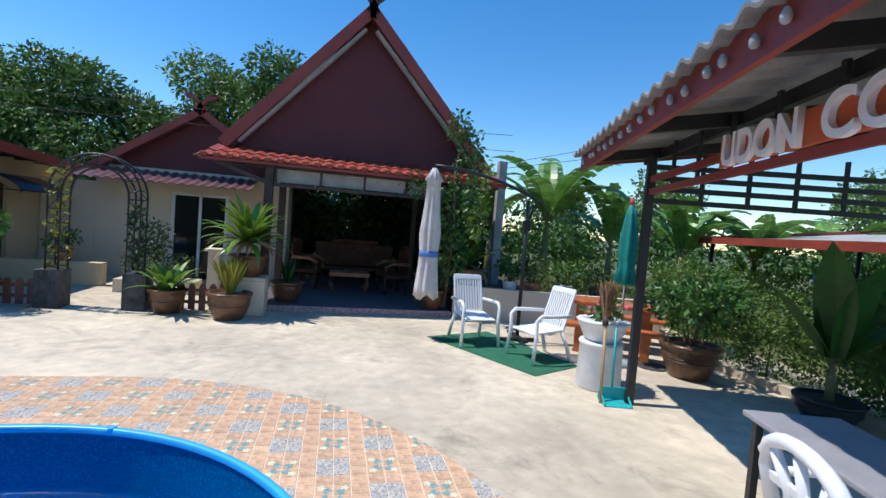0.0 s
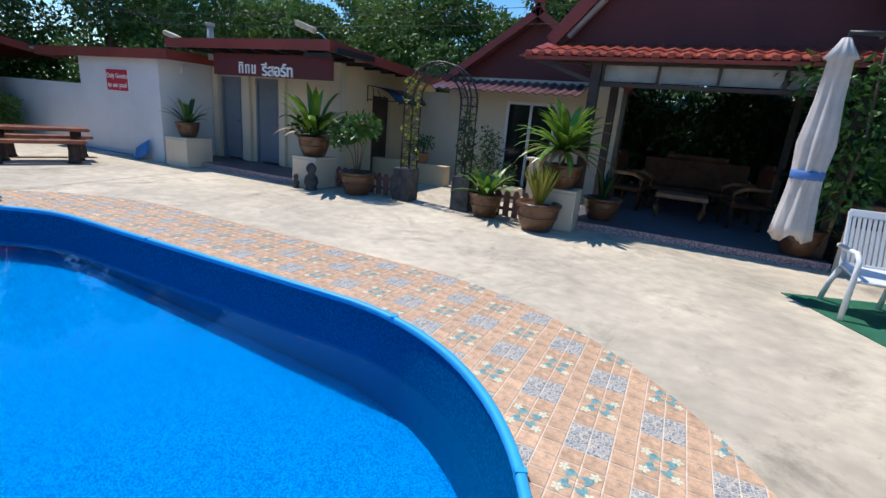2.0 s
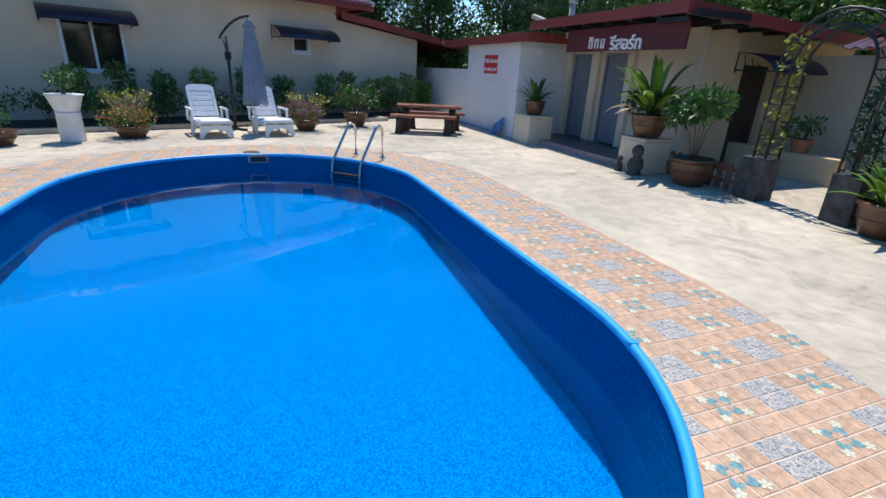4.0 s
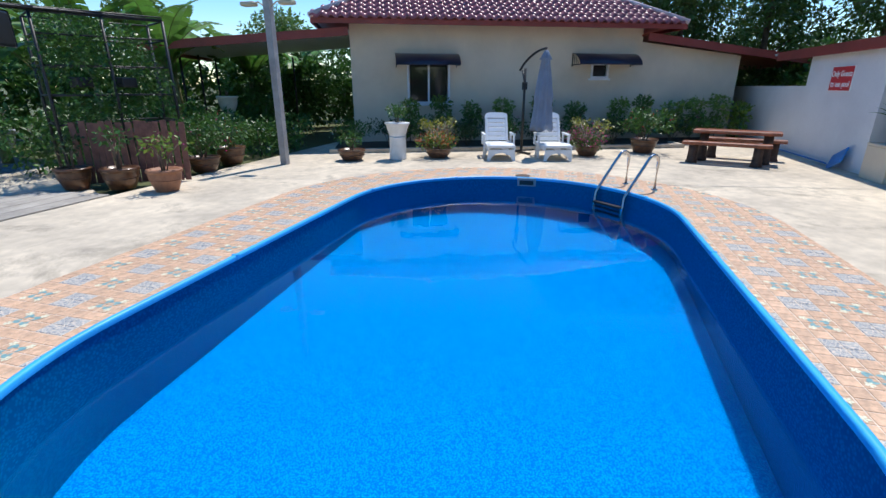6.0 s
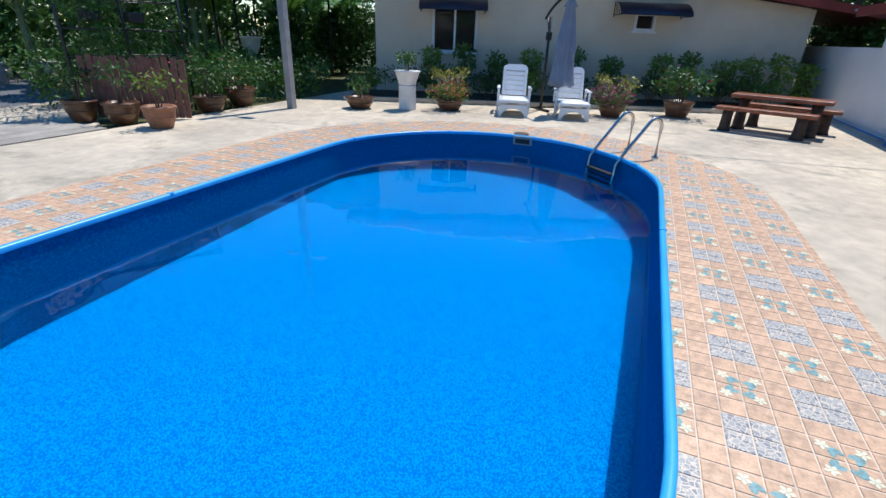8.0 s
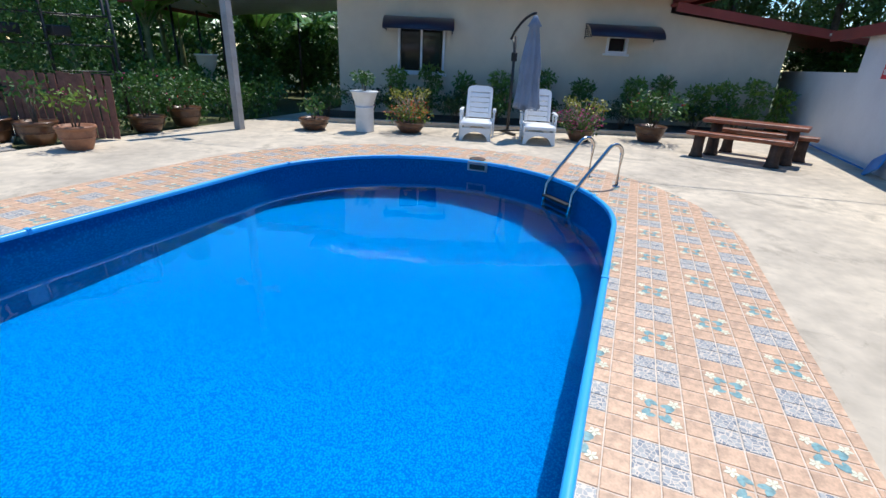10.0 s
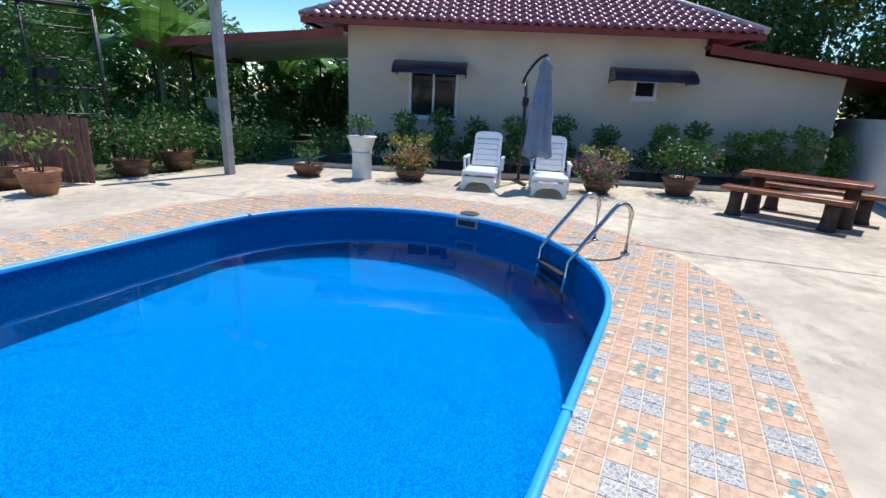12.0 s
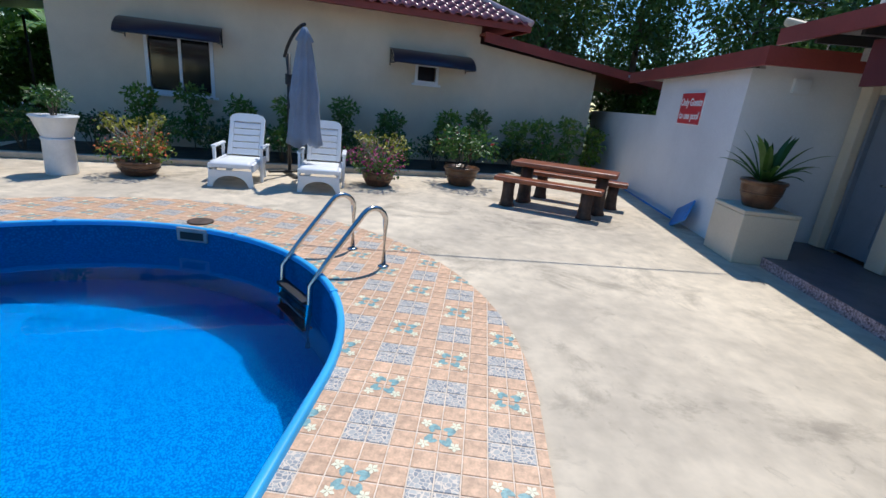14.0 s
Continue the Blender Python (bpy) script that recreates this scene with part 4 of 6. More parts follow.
potted("", "large brown pot with a leafy desert rose and red flowers", -4.83, 7.55, 0, 0.33, 0.42, 14, grow_bush(0.5, 1.05, 800, 0.06, L_BUSH, F_RED, 14, 0.05))
for nm, x_, y_, s_ in (("animal_statue", -5.62, 7.2, 0.5), ("figurine", -5.95, 7.15, 0.27)):
    b = B()
    lathe(b, [(0.22 * s_, 0), (0.24 * s_, 0.05 * s_), (0.18 * s_, 0.1 * s_), (0.26 * s_, 0.3 * s_), (0.22 * s_, 0.5 * s_), (0.11 * s_, 0.6 * s_), (0.17 * s_, 0.7 * s_), (0.19 * s_, 0.82 * s_), (0.12 * s_, 0.95 * s_), (0.03 * s_, s_)], 14, (0, 0, 0), 0.06)
    st = tagged(part(nm, b, M_STONE), "mossy clay garden statue on the terrace", "statue")
    st.location = (x_, y_, 0)
# net on its pole along the white wall
net = thing("pool_net", "blue leaf net on a long blue pole", "pool net", 0, 0, 0)
b = B()
tube(b, [(-14.0, 7.12, 0.05), (-10.9, 7.1, 0.06)], 0.016, 8)
part("pole", b, M_BLUEPL, net)
b = B()
bx(b, -0.27, -0.015, -0.17, 0.27, 0.015, 0.17, pose(-10.55, 7.1, 0.2, -25, -25, 0), 0.012)
part("head", b, M_BLUEPL, net)
# floodlight and poles above the block
for x_, y_, z_, a_ in ((-9.75, 7.9, 2.55, 200), (-5.6, 7.6, 2.66, 200)):
    fl = thing("flood_light", "beige hooded flood light on a bent arm", "lamp", x_, y_, z_ - 0.25, a_)
    b = B()
    tube(b, [(0, 0, 0), (0, 0, 0.2), (0.12, 0, 0.33), (0.3, 0, 0.38)], 0.015, 6)
    part("arm", b, M_STEEL, fl)
    b = B()
    bx(b, -0.05, -0.09, -0.05, 0.32, 0.09, 0.05, pose(0.3, 0, 0.4, 0, -18, 0), 0.035)
    part("hood", b, M_LAMP, fl)
b = B()
tube(b, [(-9.35, 8.1, 2.3), (-9.35, 8.1, 3.0)], 0.07, 10)
tube(b, [(-9.35, 8.1, 3.0), (-9.35, 8.1, 3.06)], 0.1, 10)
tagged(part("vent_pipe", b, M_ROOFGREY), "grey vent pipe above the toilet roof", "pipe")
# side awning of the block
cn = thing("door_canopy", "dark blue canopy on black scrolled brackets", "canopy", -6.12, 0, 0)
canopy(cn, 9.5, 10.9, 1.75, 0.75)

# ---- arch, fences and the gable house behind ----
arch = thing("garden_arch", "black steel garden arch with yellow vine on stone blocks", "garden arch", 0, 0, 0)
for x0, x1 in ((-4.12, -3.78), (-2.95, -2.62)):
    b = B()
    bx(b, x0, 7.64, 0, x1, 7.98, 0.58, None, 0.012)
    part("base_block", b, M_STONE, arch)
for yy in (7.68, 7.94):
    for r_, z_ in ((0.62, 1.75), (0.45, 1.75)):
        b = B()
        cx_ = -3.37
        pts = [(cx_ - r_, yy, 0.58), (cx_ - r_, yy, z_)]
        for k in range(1, 16):
            a = math.pi * (1 - k / 16)
            pts.append((cx_ + r_ * math.cos(a), yy, z_ + r_ * math.sin(a)))
        pts += [(cx_ + r_, yy, z_), (cx_ + r_, yy, 0.58)]
        tube(b, pts, 0.016, 6)
        part("hoop", b, M_BLACK, arch)
for s in (-1, 1):
    for k in range(6):
        z_ = 0.62 + k * 0.22
        for p0, p1, q in [((-3.37 + s * 0.62, yy, z_), (-3.37 + s * 0.45, yy, z_ + h_), w_) for yy in (7.68, 7.94) for h_, w_ in ((0, 0.01), (0.2, 0.006))] + [((-3.37 + s * 0.62, 7.68, z_), (-3.37 + s * 0.62, 7.94, z_), 0.01)]:
            b = B()
            tube(b, [p0, p1], q, 5)
            part("cross_bar", b, M_BLACK, arch)
for k in range(9):
    a = math.pi * (k + 0.5) / 9
    c_, s_ = math.cos(a), math.sin(a)
    for p1 in ((-3.37 + 0.62 * c_, 7.94, 1.75 + 0.62 * s_), (-3.37 + 0.45 * c_, 7.68, 1.75 + 0.45 * s_)):
        b = B()
        tube(b, [(-3.37 + 0.62 * c_, 7.68, 1.75 + 0.62 * s_), p1], 0.009, 5)
        part("cross_bar", b, M_BLACK, arch)
v, f = leaf_cloud(np.random.default_rng(31), [(-3.9, 7.8, 0.75 + k * 0.24, 0.13, 0.16, 0.14) for k in range(6)] + [(-3.85, 7.7, 2.05, 0.12, 0.1, 0.12)], 150, 0.055)
raw("vine", v, f, L_YELLOW, arch, "yellow-green climbing vine")
v, f = leaf_cloud(np.random.default_rng(32), [(-2.85, 7.85, 1.2, 0.14, 0.12, 0.5)], 220, 0.05)
raw("vine", v, f, L_DARK, arch)


def picket(x0, x1, y, h, label):
    p = thing("picket_fence", label, "fence", x0, y)
    n = max(2, round((x1 - x0) / 0.15))
    for k in range(n):
        b = B()
        x_ = (k + 0.5) * (x1 - x0) / n
        prof = [(x_ - 0.05, 0, 0.02), (x_ + 0.05, 0, 0.02), (x_ + 0.05, 0, h - 0.06), (x_ + 0.03, 0, h - 0.015), (x_, 0, h), (x_ - 0.03, 0, h - 0.015), (x_ - 0.05, 0, h - 0.06)]
        r = bmesh.ops.extrude_face_region(b, geom=[poly(b, prof)])
        bmesh.ops.translate(b, vec=(0, 0.02, 0), verts=[g for g in r["geom"] if isinstance(g, bmesh.types.BMVert)])
        part("picket", b, M_FENCE, p)
    for z_ in (0.12, h * 0.68):
        b = B()
        bx(b, 0, 0.022, z_, x1 - x0, 0.045, z_ + 0.05)
        part("rail", b, M_FENCE, p)
    return p


picket(-5.55, -4.14, 7.8, 0.42, "low brown picket fence beside the arch")
picket(-2.55, -1.45, 7.8, 0.46, "low brown picket fence behind clay pots")
gh = thing("house", "cream bungalow with dark red gable and brown metal porch roof", "house", 0, 0, 0)
for q in ((-5.05, 11.5, 0, -3.5, 11.65, 2.5), (-3.5, 11.5, 2.0, -2.3, 11.65, 2.5), (-2.3, 11.5, 0, -0.95, 11.65, 2.5), (-5.05, 11.65, 0, -4.9, 16, 2.5), (-1.1, 11.65, 0, -0.95, 16, 2.5), (-5.05, 16, 0, -0.95, 16.15, 2.5)):
    b = B()
    bx(b, *q)
    part("wall", b, M_CREAM, gh)
b = B()
bx(b, -6.1, 11.5, 0, -5.055, 11.63, 2.1)
structure("wall_yard", b, M_CREAM, "cream rendered yard wall beside the bungalow", "wall")
b = B()
bx(b, -3.5, 11.53, 0.05, -2.3, 11.58, 2.0)
dd = part("sliding_door", b, M_GLASS, gh, "dark glass sliding door")
b = B()
for xa in (-3.5, -2.93, -2.36):
    bx(b, xa, 11.49, 0.05, xa + 0.06, 11.528, 2.0)
bx(b, -3.44, 11.49, 1.94, -2.36, 11.528, 2.0)
part("frame", b, M_WFRAME, dd)
b = B()
wave_sheet(b, (-5.05, 10.55, 2.16), (3.4, 0, 0), (0, 1.2, 0.36), 17, 0.022)
part("porch_roof", b, M_ROOFPURP, gh, "brown corrugated porch roof")
b = B()
v0 = [(-4.82, 11.5, 2.5), (-1.02, 11.5, 2.5), (-2.92, 11.5, 3.76)]
f0 = [b.verts.new(p) for p in v0]
f1 = [b.verts.new((p[0], 11.65, p[2])) for p in v0]
b.faces.new(f0)
b.faces.new(f1[::-1])
for i in range(3):
    b.faces.new((f0[i], f1[i], f1[(i + 1) % 3], f0[(i + 1) % 3]))
bmesh.ops.recalc_face_normals(b, faces=b.faces)
part("gable", b, M_GABLE, gh)
for s in (-1, 1):
    b = B()
    slab(b, [(-2.92, 11.2, 3.86), (-2.92 + s * 2.15, 11.2, 2.38), (-2.92 + s * 2.15, 16.5, 2.38), (-2.92, 16.5, 3.86)], 0.06)
    part("roof", b, M_ROOFPURP, gh)
    b = B()
    beam(b, (-2.92 - s * 0.12, 11.17, 3.93), (-2.92 + s * 2.17, 11.17, 2.36), 0.05, 0.16)
    part("barge_board", b, M_RED, gh)


def finial(parent, x, y, z, s):
    """Crossed carved boards at the top of the gable."""
    for q in (-1, 1):
        b = B()
        pts = [(-0.05, -0.3), (0.08, -0.3), (0.10, 0.0), (0.26, 0.16), (0.44, 0.22), (0.60, 0.36), (0.40, 0.34), (0.28, 0.38), (0.16, 0.24), (0.0, 0.1), (-0.1, -0.05)]
        fc = poly(b, [(x + q * px * s, y, z + pz * s) for px, pz in pts])
        r = bmesh.ops.extrude_face_region(b, geom=[fc])
        bmesh.ops.translate(b, vec=(0, 0.05 + q * 0.02, 0), verts=[g for g in r["geom"] if isinstance(g, bmesh.types.BMVert)])
        bmesh.ops.recalc_face_normals(b, faces=b.faces)
        part("finial", b, M_BENCHLEG if s > .8 else M_RED, parent, "carved crossed gable finial")


finial(gh, -2.92, 11.12, 3.98, 0.62)
b = B()
bx(b, -6.2, 9.95, 0, -4.2, 10.15, 0.45, None, 0.01)
tagged(part("planter_wall", b, M_YELLOW), "low yellow rendered planter wall", "planter")
potted("", "clay pot with a small green plant on the yellow wall", -4.9, 10.05, 0.45, 0.17, 0.24, 15, grow_bush(0.3, 0.35, 200, 0.05), M_CLAY)
b = B()
bx(b, -3.75, 9.3, 0, -2.35, 9.8, 0.25, None, 0.01)
tagged(part("planter_box", b, M_CREAM), "cream planter box with clipped bush", "planter")
hedge("dark clipped bush in the cream planter", [(-3.6, 9.55), (-2.5, 9.55)], 0.45, 0.55, 1100, 0.03, 16, L_DARK, None, 0, 0.25)
hedge("tall dark climber beside the porch", [(-3.6, 10.3), (-3.2, 10.3)], 0.45, 1.7, 900, 0.04, 17, L_DARK, None, 0, 0)
b = B()
bx(b, -2.2, 9.5, 0, -2.0, 9.75, 0.85, None, 0.01)
bx(b, -2.26, 9.44, 0.85, -1.94, 9.81, 0.9, None, 0.01)
tagged(part("gate_pillar", b, M_CREAM), "short cream gate pillar with flat cap", "pillar")


# ---- open pavilion with steep gable ----
sala = thing("pavilion", "open Thai pavilion with steep dark red gable roof", "pavilion", 0, 0, 0)
b = B()
bx(b, -1.1, 7.98, 0.0, 2.4, 12.6, 0.11)
part("platform", b, M_SALAFLOOR, sala, "grey tiled platform")
b = B()
bx(b, -1.1, 7.962, 0.0, 2.4, 7.979, 0.113)
part("edging", b, M_SPECKLE, sala, "speckled pebble tile edging")
for x_ in (-0.98, 2.28):
    for y_ in (8.25, 10.4, 12.4):
        b = B()
        bx(b, x_ - 0.07, y_ - 0.07, 0.11, x_ + 0.07, y_ + 0.07, 2.55 if y_ < 9 else 2.75, None, 0.008)
        part("post", b, M_DARKW, sala)
beams = [(-1.6, y_ - 0.04, z_, 2.95, y_ + 0.04, z_ + 0.12) for y_, z_ in ((8.25, 2.47), (10.4, 2.62), (12.4, 2.62))]
beams += [(x_ - 0.04, 8.34, 2.48, x_ + 0.04, 12.4, 2.6) for x_ in (-0.98, 2.28)]
beams += [(-0.9, 8.22, 2.16, 2.2, 8.28, 2.215)]
beams += [(-0.9 + k * 0.77, 8.235, 2.22, -0.86 + k * 0.77, 8.265, 2.465) for k in range(5)]
for q in beams:
    b = B()
    bx(b, *q)
    part("beam", b, M_DARKW, sala)
b = B()
bx(b, -0.9, 8.3, 2.24, 2.2, 8.31, 2.58)
part("blind", b, M_ROOFGREY, sala, "pale sheet under the eave")
AX, AZ = 0.62, 5.64
b = B()
v0 = [(-1.78, 9.0, 2.82), (3.02, 9.0, 2.82), (AX, 9.0, AZ - 0.14)]
f0 = [b.verts.new(p) for p in v0]
f1 = [b.verts.new((p[0], 9.08, p[2])) for p in v0]
b.faces.new(f0)
b.faces.new(f1[::-1])
for i in range(3):
    b.faces.new((f0[i], f1[i], f1[(i + 1) % 3], f0[(i + 1) % 3]))
bmesh.ops.recalc_face_normals(b, faces=b.faces)
part("gable", b, M_GABLE, sala, "dark red gable boarding")
for s in (-1, 1):
    b = B()
    slab(b, [(AX, 8.73, AZ), (AX + s * 2.48, 8.73, 2.88), (AX + s * 2.48, 13.2, 2.88), (AX, 13.2, AZ)], 0.05)
    part("roof", b, M_ROOFPURP, sala)
    b = B()
    beam(b, (AX - s * 0.05, 8.7, AZ + 0.06), (AX + s * 2.5, 8.7, 2.86), 0.05, 0.2)
    part("barge_board", b, M_RED, sala)
    b = B()
    beam(b, (AX + s * 0.1, 8.85, AZ - 0.32), (AX + s * 2.25, 8.85, 2.95), 0.12, 0.06)
    part("under_board", b, M_ROOFGREY, sala)
finial(sala, AX, 8.62, AZ + 0.1, 0.85)
skirt = new("skirt_roof")
skirt.parent = sala
b = B()
wave_sheet(b, (-2.0, 8.0, 2.59), (5.25, 0, 0), (0, 0.98, 0.26), 26, 0.016, 0.02, 4)
part("sheet", b, M_ROOFRED, skirt, "orange-red pressed metal roof tiles")
for r in range(1, 3):
    b = B()
    wave_sheet(b, (-2.0, 8.0 + r * 0.33, 2.612 + r * 0.0875), (5.25, 0, 0), (0, 0.32, 0.085), 26, 0.016, 0.02, 4)
    part("course", b, M_ROOFRED, skirt)
for k in range(27):
    x_ = -2.0 + k * 0.2019
    b = B()
    bx(b, x_ - 0.055, 7.98, 2.545, x_ + 0.055, 8.02, 2.617, None, 0.014)
    part("eave_tile", b, M_ROOFRED, skirt)
b = B()
slab(b, [(-2.1, 8.06, 2.55), (3.35, 8.06, 2.55), (3.15, 8.97, 2.79), (-1.9, 8.97, 2.79)], 0.02)
part("lining", b, M_ROOFGREY, skirt)
b = B()
bx(b, -2.06, 8.025, 2.495, 3.31, 8.055, 2.545)
part("fascia", b, M_RED, skirt)
for s, x_ in ((-1, -2.0), (1, 3.25)):
    b = B()
    slab(b, [(x_, 8.0, 2.595), (x_ + s * 0.16, 8.03, 2.55), (x_ + s * 0.1, 8.97, 2.79), (x_, 8.97, 2.855)], 0.03)
    part("hip", b, M_ROOFRED, skirt)
for x_ in (-0.98, 2.28):
    b = B()
    beam(b, (x_, 8.2, 2.2), (x_ - 0.9 if x_ < 0 else x_ + 0.9, 8.14, 2.5), 0.05, 0.06)
    part("strut", b, M_DARKW, sala)


# carved furniture inside
def carved_seat(x, y, w, rz, label, name, cat):
    p = thing(name, label, cat, x, y, 0.11, rz)
    b = B()
    bx(b, -w / 2, -0.28, 0.36, w / 2, 0.28, 0.43, None, 0.012)
    part("seat", b, M_CARVED, p)
    b = B()
    bx(b, -w / 2, 0.24, 0.43, w / 2, 0.3, 0.98, None, 0.02)
    bx(b, -w * 0.3, 0.235, 0.98, w * 0.3, 0.3, 1.08, None, 0.02)
    part("backrest", b, M_CARVED, p)
    for s in (-1, 1):
        b = B()
        tube(b, [(s * w / 2, 0.26, 0.68), (s * w / 2, -0.1, 0.68), (s * w / 2, -0.27, 0.6), (s * w / 2, -0.25, 0.43)], 0.035, 8)
        part("armrest", b, M_TABLEWOOD, p)
        for yy in (-0.24, 0.24):
            b = B()
            tube(b, [(s * (w / 2 - 0.05), yy, 0.37), (s * (w / 2 - 0.02), yy, 0.2), (s * (w / 2 - 0.05), yy, 0.0)], 0.04, 8, 0.03)
            part("leg", b, M_CARVED, p)
    return p


carved_seat(0.7, 11.2, 1.9, 0, "carved dark wooden sofa in the shaded pavilion", "sofa", "sofa")
carved_seat(-0.35, 10.4, 0.75, 80, "carved dark wooden armchair in the pavilion", "armchair", "armchair")
carved_seat(1.5, 10.0, 0.75, -80, "carved dark wooden armchair in the pavilion", "armchair", "armchair")
ct = thing("coffee_table", "carved brown wooden coffee table with curved legs", "table", 0.55, 9.9, 0.11)
b = B()
bx(b, -0.42, -0.3, 0.36, 0.42, 0.3, 0.44, None, 0.015)
part("tabletop", b, M_TABLEWOOD, ct)
for sx in (-1, 1):
    for sy in (-1, 1):
        b = B()
        tube(b, [(sx * 0.36, sy * 0.24, 0.37), (sx * 0.40, sy * 0.27, 0.2), (sx * 0.34, sy * 0.23, 0.08), (sx * 0.38, sy * 0.25, 0)], 0.045, 8, 0.03)
        part("leg", b, M_TABLEWOOD, ct)
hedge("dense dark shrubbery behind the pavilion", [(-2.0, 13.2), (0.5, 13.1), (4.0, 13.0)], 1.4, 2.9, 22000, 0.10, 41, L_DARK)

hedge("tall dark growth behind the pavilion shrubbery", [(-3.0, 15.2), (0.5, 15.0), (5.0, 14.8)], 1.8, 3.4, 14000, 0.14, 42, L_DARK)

# pots and planters round the pavilion
potted("", "clay pot with bird's-nest fern on the terrace", -2.3, 7.62, 0, 0.27, 0.38, 21, grow_strap(34, 0.66, 0.11, L_STRAP, (15, 75), 75))
potted("", "large olive-brown pot with upright variegated snake plant", -1.33, 7.3, 0, 0.33, 0.42, 22, grow_strap(110, 0.58, 0.055, L_YELLOW, (62, 90), 14))
pedestal(-1.42, 7.55, -0.86, 8.0, 0.62, "tall cream plinth beside the pavilion")
potted("", "brown pot with big arching green dracaena", -1.16, 7.76, 0.62, 0.29, 0.36, 23, grow_strap(80, 0.85, 0.125, L_STRAP, (-5, 85), 75, 0.22, 12))
potted("", "brown pot with snake plant in the pavilion corner", -0.6, 8.5, 0.11, 0.3, 0.36, 24, grow_strap(26, 0.5, 0.06, L_DARK, (65, 90), 15))
potted("", "brown pot with drooping leaves by the pavilion edge", 2.05, 8.25, 0.11, 0.27, 0.38, 25, grow_strap(26, 0.6, 0.08, L_BUSH, (20, 85), 75, 0.0, 5))
b = B()
slab(b, [(2.42, 7.98, 0.6), (6.2, 7.05, 0.6), (6.2, 7.2, 0.6), (2.46, 8.13, 0.6)], 0.6)
structure("planter_wall", b, M_CREAM, "low cream rendered planter wall", "planter wall")
b = B()
slab(b, [(2.46, 8.135, 0.52), (6.2, 7.205, 0.52), (7.5, 10.0, 0.52), (2.46, 11.5, 0.52)], 0.5)
structure("garden_bed_raised", b, M_SOIL, "raised planting bed behind the cream wall", "garden bed")
potted("", "wide brown pot with broad strap leaves on the planter wall", 2.75, 8.3, 0.52, 0.36, 0.40, 26, grow_strap(34, 0.85, 0.13, L_BUSH, (25, 85), 80, 0.1, 5))
for i, (x_, y_, m_) in enumerate(((3.55, 8.05, M_WHITEPOT), (3.95, 7.95, M_CLAY), (4.6, 7.8, M_GREYPOT), (5.2, 7.65, M_BLACK))):
    potted("", "small pot with a leafy plant on the planter wall", x_, y_, 0.52, 0.15 + 0.03 * (i % 2), 0.22, 60 + i, grow_bush(0.32, 0.4, 220, 0.05, (L_BUSH, L_DARK)[i % 2]), m_, "pots on the planter wall")
vn = thing("climbing_vine", "leafy green climber over the pavilion post and eave", "vine", 2.3, 7.9, 0.5)
b = B()
tube(b, [(0, 0.2, 0), (0.05, 0.1, 1.2), (-.05, 0, 2.1), (0.1, 0.1, 3.2)], 0.025, 6, 0.01)
part("stem", b, M_TRUNK, vn)
v, f = leaf_cloud(np.random.default_rng(27), [(0, 0.1, 0.7, .35, .3, .5), (0.1, 0.05, 1.4, .35, .3, .45), (-.3, 0.2, 1.9, .6, .3, .25), (0.2, -.5, 1.75, .15, .2, .5), (0.2, 0.0, 2.6, .25, .25, .4), (0, .1, 3.0, .22, .2, .3)], 1700, 0.06)
raw("leaves", v, f, L_BUSH, vn)
v, f = leaf_cloud(np.random.default_rng(28), [(0.35, -.75, 1.9, .12, .12, .45), (0.3, -.6, 1.3, .15, .15, .3)], 180, 0.06)
raw("leaves", v, f, L_LIME, vn)


